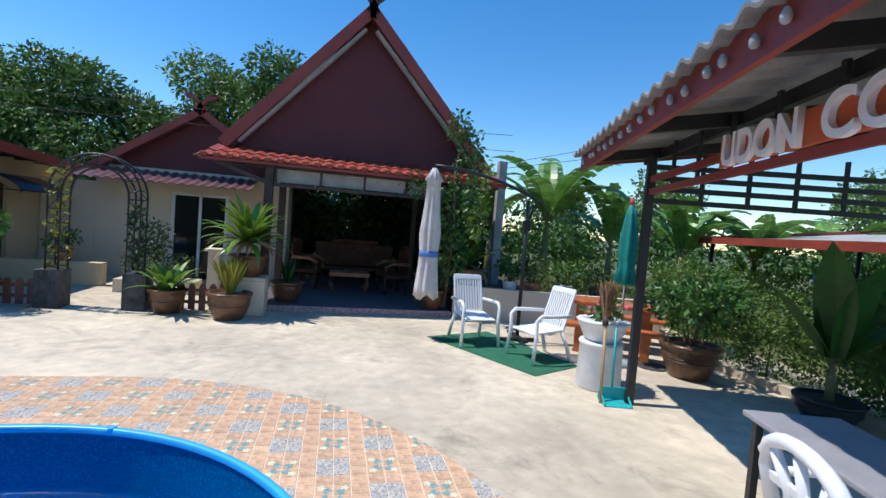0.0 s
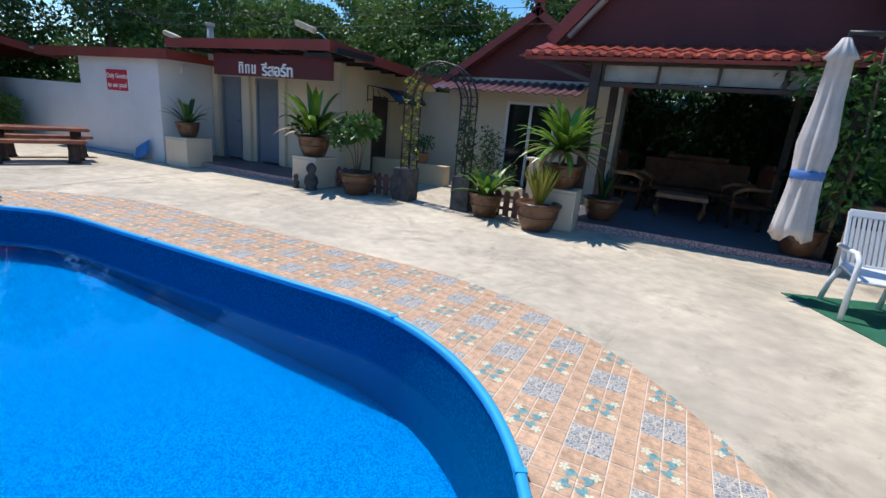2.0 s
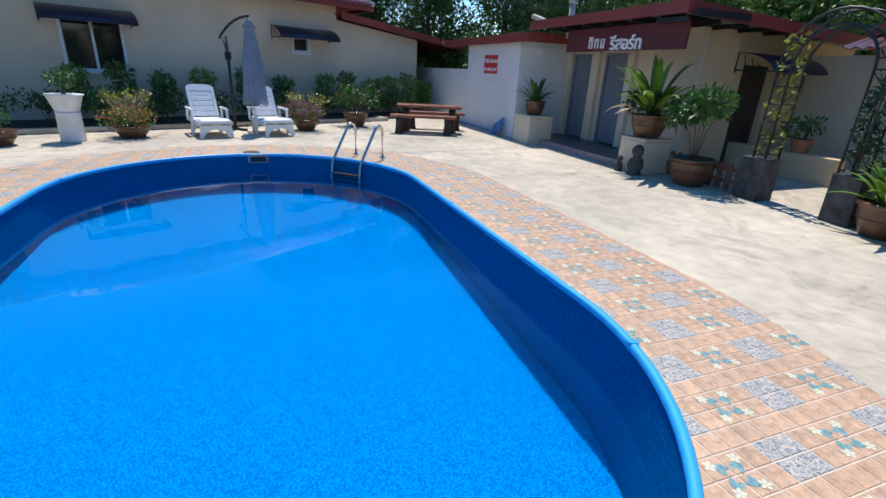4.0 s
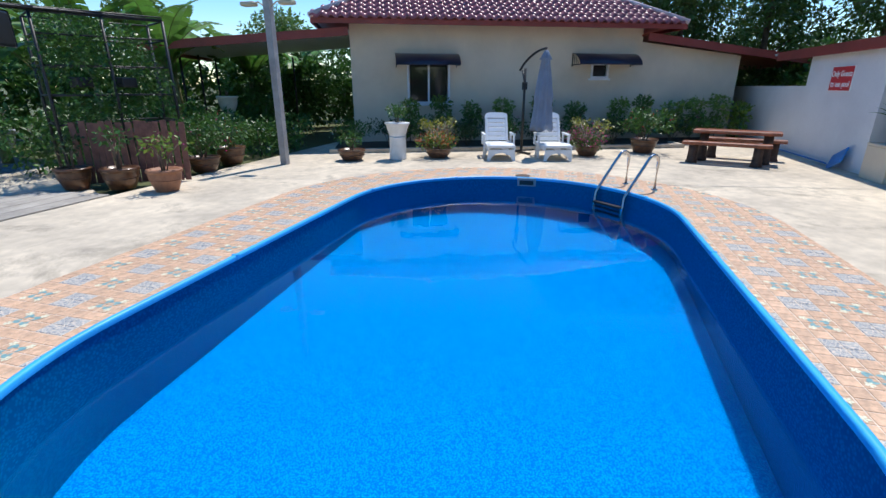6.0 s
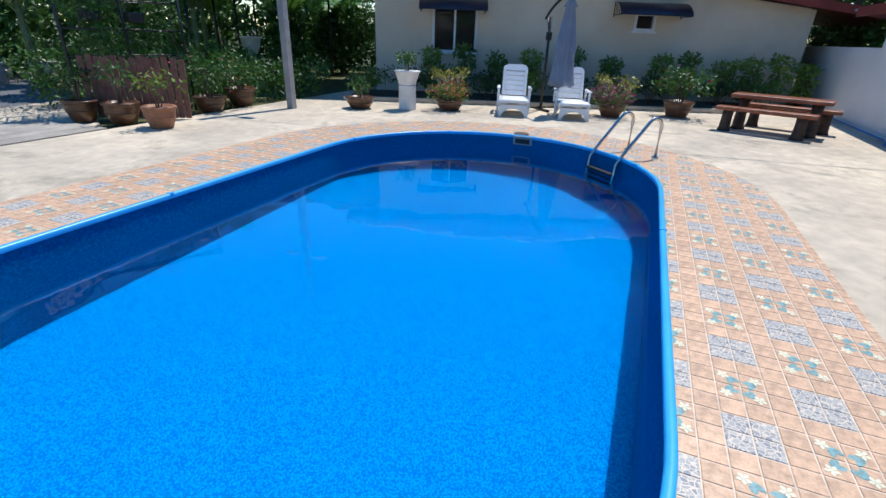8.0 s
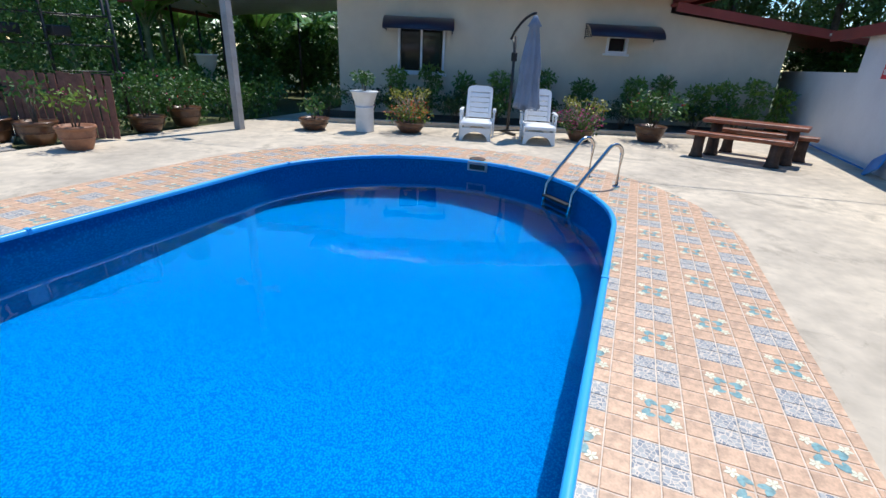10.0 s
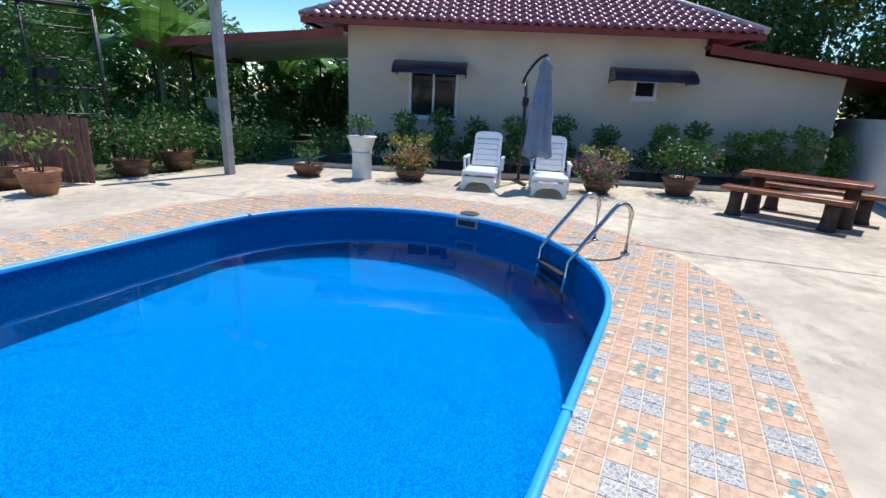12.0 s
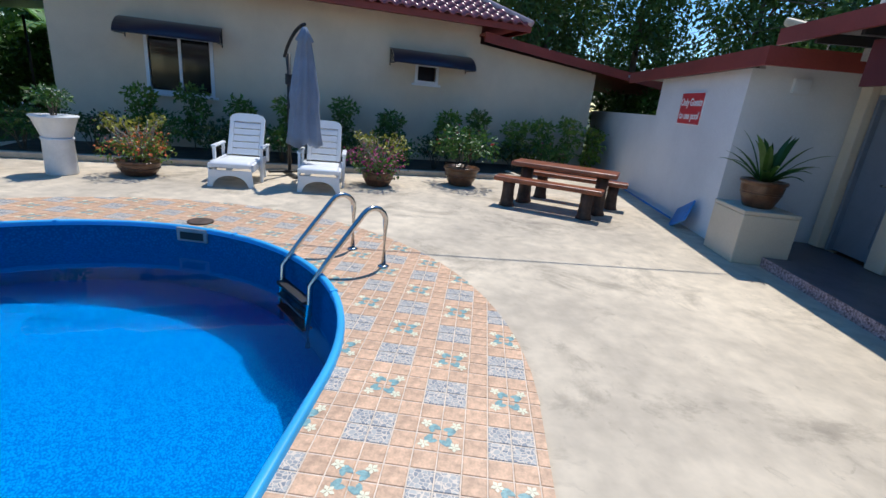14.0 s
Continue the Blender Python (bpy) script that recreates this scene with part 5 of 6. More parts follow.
# cantilever umbrellas, closed
def umbrella(label, x, y, rz, h, reach, cloth, z_low, r, strap=None, tie=0.55):
    u = thing("cantilever_umbrella", label, "umbrella", x, y, 0, rz)
    b = B()
    bx(b, -0.35, -0.04, 0, 0.35, 0.04, 0.05, None, 0.01)
    bx(b, -0.04, -0.35, 0.05, 0.04, 0.35, 0.09, None, 0.01)
    part("base", b, M_BLACK, u)
    b = B()
    tube(b, [(0, 0, 0.05), (0, 0, h - 0.38)], 0.03, 10)
    part("pole", b, M_BLACK, u)
    b = B()
    pts = [(-0.22, 0, h - 0.42)]
    for k in range(9):
        t = k / 8
        pts.append((-0.2 + (reach + 0.2) * t, 0, h - 0.40 + 0.40 * math.sin(t * math.pi / 2) ** 0.8))
    tube(b, pts, 0.026, 8)
    tube(b, [(0, 0, h - 0.75), (-0.12, 0, h - 0.42)], 0.018, 6)
    part("arm", b, M_BLACK, u)
    b = B()
    bx(b, -0.05, -0.05, h - 0.85, 0.05, 0.05, h - 0.68, None, 0.015)
    part("crank_box", b, M_BLACK, u)
    b = B()
    seg, rings = 32, []
    prof = [(0.03, h - 0.04), (0.055, h - 0.1), (0.12, h - 0.22), (0.085, h - 0.24), (r * 0.62, h - 0.6), (r * 0.85, h - 1.0), (r * (0.72 if strap else 0.8), z_low + tie), (r * 0.8 if strap else r * 0.9, z_low + tie - 0.2), (r, z_low + 0.12), (r * 1.05, z_low), (r * 0.5, z_low + 0.02)]
    for i, (rr, z_) in enumerate(prof):
        rings.append([b.verts.new((reach + rr * (1 + 0.22 * math.cos(8 * 2 * math.pi * k / seg + 0.3 * i)) * math.cos(2 * math.pi * k / seg), rr * (1 + 0.22 * math.cos(8 * 2 * math.pi * k / seg + 0.3 * i)) * math.sin(2 * math.pi * k / seg), z_ + (0.05 * math.cos(4 * 2 * math.pi * k / seg) if 8 < i < 10 else 0))) for k in range(seg)])
    for a, c in zip(rings, rings[1:]):
        for k in range(seg):
            b.faces.new((a[k], a[(k + 1) % seg], c[(k + 1) % seg], c[k])).smooth = True
    b.faces.new(rings[0])
    b.faces.new(rings[-1][::-1])
    bmesh.ops.recalc_face_normals(b, faces=b.faces)
    cp = part("canopy", b, cloth, u, "folded cloth canopy")
    if strap:
        b = B()
        lathe(b, [(r * 0.84, z_low + tie - 0.04), (r * 0.92, z_low + tie - 0.02), (r * 0.92, z_low + tie + 0.03), (r * 0.84, z_low + tie + 0.05)], 20, (reach, 0, 0))
        part("strap", b, strap, cp)
    return u


umbrella("closed beige cantilever umbrella with blue tie on black pole", 3.05, 6.3, 180, 2.56, 1.5, M_UMB, 0.64, 0.155, M_BLUECL, 0.62)
umbrella("closed slate-blue cantilever umbrella on black pole", -11.3, 0.86, 40, 2.32, 0.74, M_UMBBLUE, 0.62, 0.22)


# plastic chairs
def slat_chair(x, y, rz, label):
    p = thing("garden_chair", label, "chair", x, y, 0.012, rz, "white chairs on the mat")
    b = B()
    bx(b, -0.23, -0.24, 0.385, 0.23, 0.24, 0.41, pose(0, 0, 0, 5, 0, 0), 0.01)
    part("seat", b, M_PLASTIC, p)
    back = pose(0, 0.22, 0.39, -18, 0, 0)
    b = B()
    bx(b, -0.22, -0.012, 0.0, 0.22, 0.012, 0.06, back, 0.008)
    bx(b, -0.22, -0.012, 0.52, 0.22, 0.012, 0.60, back, 0.01)
    bx(b, -0.23, -0.014, 0.0, -0.195, 0.014, 0.58, back, 0.008)
    bx(b, 0.195, -0.014, 0.0, 0.23, 0.014, 0.58, back, 0.008)
    part("back_frame", b, M_PLASTIC, p)
    for k in range(9):
        b = B()
        bx(b, -0.172 + k * 0.043 - 0.013, -0.008, 0.055, -0.172 + k * 0.043 + 0.013, 0.008, 0.53, back)
        part("slat", b, M_PLASTIC, p)
    for s in (-1, 1):
        b = B()
        tube(b, [(s * 0.25, 0.30, 0.60), (s * 0.28, 0.05, 0.61), (s * 0.28, -0.2, 0.62), (s * 0.275, -0.27, 0.56), (s * 0.27, -0.26, 0.35), (s * 0.29, -0.30, 0.0)], 0.025, 8)
        part("arm", b, M_PLASTIC, p)
        b = B()
        tube(b, [(s * 0.22, 0.2, 0.39), (s * 0.24, 0.3, 0.2), (s * 0.25, 0.36, 0.0)], 0.026, 8)
        part("leg", b, M_PLASTIC, p)
    return p


slat_chair(2.28, 6.15, 5, "white plastic armchair with slatted back")
slat_chair(2.95, 5.35, -75, "reclined white plastic armchair with slatted back")
b = B()
slab(b, [(1.65, 6.42, 0.01), (2.6, 4.6, 0.01), (3.4, 5.0, 0.01), (2.75, 6.86, 0.01)], 0.009)
tagged(part("mat", b, M_GREENMAT), "dark green artificial turf mat on concrete", "mat")


def lounger(x, y, rz, label):
    p = thing("sun_lounger", label, "sun lounger", x, y, 0, rz, "loungers by the pool")
    b = B()
    rows = []
    for k in range(9):
        y_ = -0.58 + k * 0.125
        z_ = 0.33 + 0.025 * math.cos((k - 1) * 0.55) - (0.03 if k == 0 else 0)
        rows.append([b.verts.new(q) for q in ((-0.28, y_, z_ - 0.04), (-0.28, y_, z_), (-0.22, y_, z_ + 0.008), (0.22, y_, z_ + 0.008), (0.28, y_, z_), (0.28, y_, z_ - 0.04))])
    for q0, q1 in zip(rows, rows[1:]):
        for i in range(6):
            b.faces.new((q0[i], q1[i], q1[(i + 1) % 6], q0[(i + 1) % 6])).smooth = True
    b.faces.new(rows[0])
    b.faces.new(rows[-1][::-1])
    bmesh.ops.recalc_face_normals(b, faces=b.faces)
    part("seat", b, M_PLASTIC, p)
    arch_ = [(-0.31, 0.0), (-0.25, 0.0)] + [(-0.23 * math.cos(math.pi * k / 10), 0.02 + 0.15 * math.sin(math.pi * k / 10)) for k in range(1, 10)] + [(0.25, 0.0), (0.31, 0.0), (0.285, 0.24), (-0.285, 0.24)]
    for y_, nm in ((-0.57, "front_panel"), (0.42, "rear_panel")):
        b = B()
        fc = poly(b, [(x_, y_, z_) for x_, z_ in arch_])
        ex = bmesh.ops.extrude_face_region(b, geom=[fc])
        bmesh.ops.translate(b, vec=(0, 0.035, 0), verts=[q for q in ex["geom"] if isinstance(q, bmesh.types.BMVert)])
        bmesh.ops.recalc_face_normals(b, faces=b.faces)
        part(nm, b, M_PLASTIC, p)
    for s in (-1, 1):
        b = B()
        bx(b, s * 0.29 - 0.02, -0.53, 0.22, s * 0.29 + 0.02, 0.5, 0.33, None, 0.015)
        part("side_rail", b, M_PLASTIC, p)
    back = pose(0, 0.40, 0.33, -30, 0, 0)
    b = B()
    bx(b, -0.27, -0.02, 0, -0.20, 0.02, 0.62, back, 0.015)
    bx(b, 0.20, -0.02, 0, 0.27, 0.02, 0.62, back, 0.015)
    top_ = [(-0.27, 0.575), (0.27, 0.575), (0.265, 0.64), (0.23, 0.69), (0.14, 0.715), (-0.14, 0.715), (-0.23, 0.69), (-0.265, 0.64)]
    fc = poly(b, [back @ Vector((x_, -0.021, z_)) for x_, z_ in top_])
    ex = bmesh.ops.extrude_face_region(b, geom=[fc])
    off = back.to_3x3() @ Vector((0, 0.042, 0))
    bmesh.ops.translate(b, vec=off, verts=[q for q in ex["geom"] if isinstance(q, bmesh.types.BMVert)])
    bmesh.ops.recalc_face_normals(b, faces=b.faces)
    part("backrest", b, M_PLASTIC, p)
    for k in range(5):
        b = B()
        bx(b, -0.199, -0.016, 0.01 + k * 0.113, 0.199, 0.014, 0.108 + k * 0.113, back, 0.008)
        part("slat", b, M_PLASTIC, p)
    for s in (-1, 1):
        b = B()
        bx(b, s * 0.335 - 0.035, -0.1, 0.49, s * 0.335 + 0.035, 0.5, 0.53, None, 0.015)
        bx(b, s * 0.335 - 0.02, -0.09, 0.0, s * 0.335 + 0.02, -0.02, 0.49, None, 0.01)
        bx(b, s * 0.335 - 0.02, 0.42, 0.25, s * 0.335 + 0.02, 0.49, 0.49, None, 0.01)
        part("armrest", b, M_PLASTIC, p)
    return p


lounger(-10.45, 0.42, 105, "white plastic sun lounger with raised back")
lounger(-10.72, 1.62, 105, "white plastic sun lounger under the blue umbrella")

# picnic table with two benches
BQ = math.degrees(math.atan2(1.2, 0.4))


def log_bench(x, y, w, h, wide, label, name, cat):
    p = thing(name, label, cat, x, y, 0, BQ)
    b = B()
    bx(b, -w / 2, -wide / 2, h - 0.07, w / 2, wide / 2, h, None, 0.018)
    part("top", b, M_BENCHTOP, p)
    for s in (-1, 1):
        b = B()
        lathe(b, [(0.15, 0), (0.125, 0.06), (0.11, h * 0.5), (0.115, h - 0.075)], 12, (0, 0, 0), 0.08)
        lg = part("leg", b, M_BENCHLEG, p, "bark-textured dark leg")
        lg.matrix_basis = Matrix.Translation((s * (w / 2 - 0.22), 0, 0)) @ Matrix.Diagonal((0.8, max(1, wide / 0.34), 1, 1))
    return p


log_bench(-11.1, 5.42, 1.62, 0.66, 0.55, "varnished red-brown wooden picnic table on stump legs", "picnic_table", "table")
log_bench(-10.62, 5.12, 1.62, 0.45, 0.28, "varnished red-brown bench on stump legs", "bench", "bench")
log_bench(-11.62, 5.75, 1.62, 0.45, 0.28, "varnished red-brown bench on stump legs", "bench", "bench")

# pots along the house kerb
un = thing("planter_urn", "white square-topped planter on a white drum", "planter", -9.62, -1.72, 0)
b = B()
lathe(b, [(0.185, 0), (0.19, 0.02), (0.18, 0.46), (0.195, 0.48), (0.19, 0.5)], 24)
part("drum", b, M_WHITEPOT, un)
b = B()
lathe(b, [(0.17, 0.5), (0.18, 0.52), (0.26, 0.76), (0.28, 0.77), (0.28, 0.79), (0.24, 0.79)], 24)
part("planter", b, M_WHITEPOT, un)
grow_bush(0.3, 0.35, 300, 0.04, L_BUSH, F_WHITE, 40, 0.03)(np.random.default_rng(71), un, 0.78)
potted("", "low brown bowl with sparse cactus and trailing stems", -9.15, -2.62, 0, 0.3, 0.24, 72, grow_bush(0.35, 0.35, 120, 0.05, L_BUSH))
potted("", "low brown pot of orange and red flowers", -10.05, -0.9, 0, 0.3, 0.22, 73, grow_desert_rose(0.48, 0.66, L_LIME, F_ORANGE, 420))
potted("", "brown pot overflowing with pink flowers", -11.25, 2.4, 0, 0.28, 0.25, 74, grow_desert_rose(0.50, 0.62, L_HEDGE, F_PINK, 420))
potted("", "brown pot with leafy desert rose by the kerb", -12.15, 3.75, 0, 0.32, 0.34, 75, grow_bush(0.58, 0.6, 700, 0.05, L_BUSH, F_RED, 22, 0.045, 7))


# ---- covered terrace at the right, with its sign ----
RA = math.degrees(math.atan2(-0.31, 0.95))
rf = thing("canopy_roof", "steel-framed terrace roof with red fascia and black posts", "roof", 3.26, 3.75, 0, RA)
# local x runs along the sign beam, local y towards the pavilion
for x_, y_ in ((0, 0), (3.4, 0), (0, -4.4), (3.4, -4.4)):
    b = B()
    bx(b, x_ - 0.04, y_ - 0.04, 0, x_ + 0.04, y_ + 0.04, 2.55, None, 0.006)
    part("post", b, M_BLACK, rf)
b = B()
wave_sheet(b, (-0.68, 0.66, 2.62), (0, -5.6, 0), (5.2, 0, 0.75), 28, 0.022)
part("roof_sheet", b, M_SHEET, rf, "grey corrugated roof sheet")
b = B()
bx(b, -0.59, -4.95, 2.435, -0.55, 0.6, 2.615)
part("fascia", b, M_RED, rf, "red-brown fascia board")
b = B()
slab(b, [(-0.55, 0.55, 2.61), (4.4, 0.55, 3.3), (4.4, 0.585, 3.3), (-0.55, 0.585, 2.61)], 0.12)
part("fascia", b, M_RED, rf)
for k in range(5):
    b = B()
    beam(b, (0.1 + k * 1.0, 0.5, 2.58 + 0.144 * k), (0.1 + k * 1.0, -4.9, 2.58 + 0.144 * k), 0.05, 0.09)
    part("purlin", b, M_BLACK, rf)
for y_ in (0.02, -1.4, -2.9, -4.4):
    b = B()
    beam(b, (-0.58, y_, 2.5), (4.4, y_, 3.2), 0.06, 0.1)
    part("rafter", b, M_BLACK, rf)
for z_ in (2.16, 2.285):
    b = B()
    bx(b, -0.02, -4.36, z_, 0.02, -0.045, z_ + 0.055)
    part("rail", b, M_RED, rf)
for z_ in (2.08, 2.2, 2.31, 2.42):
    b = B()
    bx(b, 0.045, -0.02, z_, 3.36, 0.02, z_ + 0.05)
    part("lattice_rail", b, M_BLACK, rf)
for k in range(7):
    b = B()
    bx(b, 0.5 + k * 0.45, 0.022, 2.08, 0.54 + k * 0.45, 0.045, 2.62)
    part("stud", b, M_BLACK, rf)
for k in range(8):
    b = B()
    bx(b, 0.022, -0.5 - k * 0.5, 2.2, 0.045, -0.46 - k * 0.5, 2.62)
    part("stud", b, M_BLACK, rf)
rg = np.random.default_rng(80)
for k in range(16):
    b = B()
    lathe(b, [(0.010, 0.0), (0.020, 0.012), (0.022, 0.03), (0.014, 0.05), (0.008, 0.06)], 8, (-0.615, 0.3 - k * 0.23 + rg.uniform(-.07, .07), 2.49 + rg.uniform(-.02, .02)))
    part("bulb", b, M_ROOFGREY, rf)
sb = thing("sign_board", "orange sign with white block letters under the roof", "sign", 0, 0, 0)
sb.matrix_world = pose(3.26, 3.75, 0, 0, 0, RA) @ pose(-0.05, -2.5, 2.31, 0, 0, -90)
b = B()
bx(b, -1.0, 0, -0.09, 1.6, 0.025, 0.10, None, 0.006)
part("board", b, M_SIGNOR, sb)
letters("UDON", 0.29, pose(-0.52, -0.02, 0.0, 90, 0, 0) @ Matrix.Diagonal((0.88, 1, 1, 1)), sb, M_LETTER, 0.018)
letters("CO", 0.31, pose(0.26, -0.02, 0.0, 90, 0, 0), sb, M_LETTER, 0.018)
# far open shed with red roof edge
sh = thing("shed", "low open shed with red roof edge beyond the hedge", "shed", 9.2, 6.2, 0, RA)
b = B()
slab(b, [(-1.5, -3, 1.85), (-1.5, 2.5, 1.85), (5, 2.5, 2.6), (5, -3, 2.6)], 0.05)
part("roof", b, M_ROOFGREY, sh)
b = B()
slab(b, [(-1.5, 2.5, 1.92), (-1.5, 2.55, 1.92), (5, 2.55, 2.67), (5, 2.5, 2.67)], 0.14)
bx(b, -1.55, -3, 1.78, -1.505, 2.55, 1.92)
part("fascia", b, M_ROOFRED, sh)
for x_ in (-1.2, 2.0, 4.6):
    for y_ in (-2.7, 2.3):
        b = B()
        tube(b, [(x_, y_, -0.05), (x_, y_, 1.85 + (x_ + 1.5) * 0.115)], 0.045, 8)
        part("post", b, M_BLACK, sh)

# things round the post
bn = thing("planter_drum", "white planter standing on a white drum with pink flowers", "planter", 3.22, 4.28)
b = B()
lathe(b, [(0.24, 0), (0.25, 0.02), (0.235, 0.48), (0.25, 0.5), (0.24, 0.53)], 28)
part("drum", b, M_WHITEPOT, bn)
b = B()
lathe(b, [(0.16, 0.53), (0.19, 0.55), (0.25, 0.68), (0.275, 0.74), (0.29, 0.745), (0.285, 0.77), (0.25, 0.765)], 32, (0, 0, 0), 0.03)
part("planter", b, M_WHITEPOT, bn)
grow_bush(0.26, 0.2, 150, 0.05, L_BUSH, F_PINK, 24, 0.045)(np.random.default_rng(81), bn, 0.72)
br = thing("broom", "straw broom with bamboo handle leaning upside down", "broom", 2.95, 3.78)
b = B()
tube(b, [(0, 0, 0.0), (0.12, 0.22, 0.85)], 0.016, 8)
part("handle", b, M_BAMBOO, br)
V, F = [], []
rg = np.random.default_rng(82)
for k in range(150):
    a = rg.uniform(0, 6.283)
    q = rg.uniform(0.3, 1) * 0.13
    p0 = Vector((0.12 + 0.02 * math.cos(a), 0.22 + 0.02 * math.sin(a), 0.80))
    p1 = Vector((0.16 + q * math.cos(a), 0.29 + q * math.sin(a), 1.12 + rg.uniform(0, 0.12)))
    sd = Vector((-math.sin(a), math.cos(a), 0)) * 0.004
    o_ = len(V)
    V += [tuple(p0 - sd), tuple(p0 + sd), tuple(p1 + sd), tuple(p1 - sd)]
    F.append((o_, o_ + 1, o_ + 2, o_ + 3))
raw("bristles", V, F, M_STRAW, br)
b = B()
tube(b, [(0.105, 0.2, 0.76), (0.125, 0.23, 0.86)], 0.032, 10)
part("binding", b, M_BENCHLEG, br)
dp = thing("dustpan", "turquoise plastic long-handled dustpan", "dustpan", 3.1, 3.76, 0, -15)
b = B()
bx(b, -0.14, -0.12, 0.0, 0.14, 0.12, 0.012, None, 0.004)
bx(b, -0.14, 0.1, 0.012, 0.14, 0.12, 0.14, None, 0.004)
for s in (-1, 1):
    slab(b, [(s * 0.14, 0.1, 0.14), (s * 0.14, -0.12, 0.03), (s * 0.13, -0.12, 0.03), (s * 0.13, 0.1, 0.14)], 0.03)
part("pan", b, M_TEALPL, dp)
b = B()
tube(b, [(0, 0.11, 0.1), (0.02, 0.2, 0.75)], 0.013, 8)
part("handle", b, M_TEALPL, dp)
ps = thing("parasol", "closed teal parasol with red tip standing by the wall", "parasol", 4.05, 5.15)
b = B()
lathe(b, [(0.22, 0), (0.22, 0.05), (0.05, 0.08)], 20)
part("base", b, M_GREYPOT, ps)
b = B()
tube(b, [(0, 0, 0.06), (0, 0, 2.2)], 0.018, 8)
part("pole", b, M_STEEL, ps)
b = B()
seg, rings = 24, []
for rr, z_ in ((0.03, 2.17), (0.07, 2.02), (0.11, 1.7), (0.11, 1.45), (0.095, 1.33), (0.15, 1.12), (0.09, 1.09)):
    rings.append([b.verts.new((rr * (1 + .2 * math.cos(6 * 2 * math.pi * k / seg)) * math.cos(2 * math.pi * k / seg), rr * (1 + .2 * math.cos(6 * 2 * math.pi * k / seg)) * math.sin(2 * math.pi * k / seg), z_)) for k in range(seg)])
for a, c in zip(rings, rings[1:]):
    for k in range(seg):
        b.faces.new((a[k], a[(k + 1) % seg], c[(k + 1) % seg], c[k])).smooth = True
b.faces.new(rings[0])
b.faces.new(rings[-1][::-1])
bmesh.ops.recalc_face_normals(b, faces=b.faces)
part("canopy", b, M_TEALCL, ps)
b = B()
lathe(b, [(0.03, 2.17), (0.035, 2.2), (0.015, 2.26)], 12)
part("tip", b, M_SIGNRED, ps)


def cement_table(x, y, rz, w, d, h, label, name, cat):
    p = thing(name, label, cat, x, y, 0, rz)
    b = B()
    bx(b, -w / 2, -d / 2, h - 0.06, w / 2, d / 2, h, None, 0.015)
    part("top", b, M_ORANGE, p)
    for s in (-1, 1):
        b = B()
        slab(b, [(s * w * 0.32 - 0.06, -d * 0.35, h - 0.065), (s * w * 0.32 + 0.06, -d * 0.35, h - 0.065), (s * w * 0.32 + 0.06, d * 0.35, h - 0.065), (s * w * 0.32 - 0.06, d * 0.35, h - 0.065)], h - 0.066)
        part("leg", b, M_ORANGE, p)
    return p


cement_table(4.55, 6.1, -35, 1.5, 0.6, 0.7, "orange varnished garden table by the planter", "garden_table", "table")
cement_table(4.2, 5.55, -35, 1.4, 0.3, 0.42, "orange varnished garden bench", "garden_bench", "bench")
cement_table(5.0, 6.55, -35, 1.4, 0.3, 0.42, "orange varnished garden bench", "garden_bench", "bench")
potted("", "large dark brown pot with flowering leafy bush", 4.72, 4.62, 0, 0.36, 0.44, 83, grow_bush(0.72, 0.8, 1300, 0.06, L_BUSH, F_PINK, 16, 0.05))
b = B()
slab(b, [(5.35, 5.6, 0.11), (5.47, 5.62, 0.11), (5.72, 2.4, 0.11), (5.6, 2.4, 0.11)], 0.11)
structure("kerb_side", b, M_CONC, "pale concrete kerb below the hedge", "kerb")
hedge("dense green hedge with small leaves and pink flowers", [(5.9, 2.3), (6.1, 4.2), (5.9, 5.6), (6.6, 7.0)], 1.2, 1.35, 20000, 0.034, 84, L_HEDGE, F_PINK, 20)
hedge("bright green hedge in the raised bed", [(4.6, 8.6), (6.0, 8.3), (8.0, 7.4), (10.5, 6.6)], 1.1, 1.25, 12000, 0.04, 85, L_LIME)
tb = thing("plant_tub", "black tub with a broad-leaved plant", "plant pot", 5.15, 3.2)
b = pot_bm(0.3, 0.26)
part("pot", b, M_BLACK, tb)
b = B()
tube(b, [(0, 0, 0.2), (0.02, 0.02, 0.45), (0, 0, 0.7)], 0.05, 10, 0.035)
part("stem", b, M_STEMG, tb)
v, f = strap_leaves(np.random.default_rng(86), 7, 1.25, 0.50, (40, 84), 45, 0.03, 0.66, 8, 0.2)
raw("leaves", v, f, L_BUSH, tb)
# dark table and white chair at the near corner
dt = thing("dining_table", "dark grey rectangular table under the roof", "table", 2.68, 1.07, 0, 73.7)
b = B()
bx(b, -0.7, -0.28, 0.70, 0.7, 0.28, 0.735, None, 0.01)
part("tabletop", b, M_LAMINATE, dt)
for sx in (-1, 1):
    for sy in (-1, 1):
        b = B()
        bx(b, sx * 0.62 - 0.02, sy * 0.23 - 0.02, 0, sx * 0.62 + 0.02, sy * 0.23 + 0.02, 0.70)
        part("leg", b, M_BLACK, dt)
wc = thing("plastic_chair", "white plastic armchair with pierced back", "chair", 2.5, 1.05, 0, 73.7)
b = B()
bx(b, -0.24, -0.24, 0.38, 0.24, 0.24, 0.41, None, 0.012)
part("seat", b, M_PLASTIC, wc)
bk = pose(0, 0.23, 0.4, -12, 0, 0)
b = B()
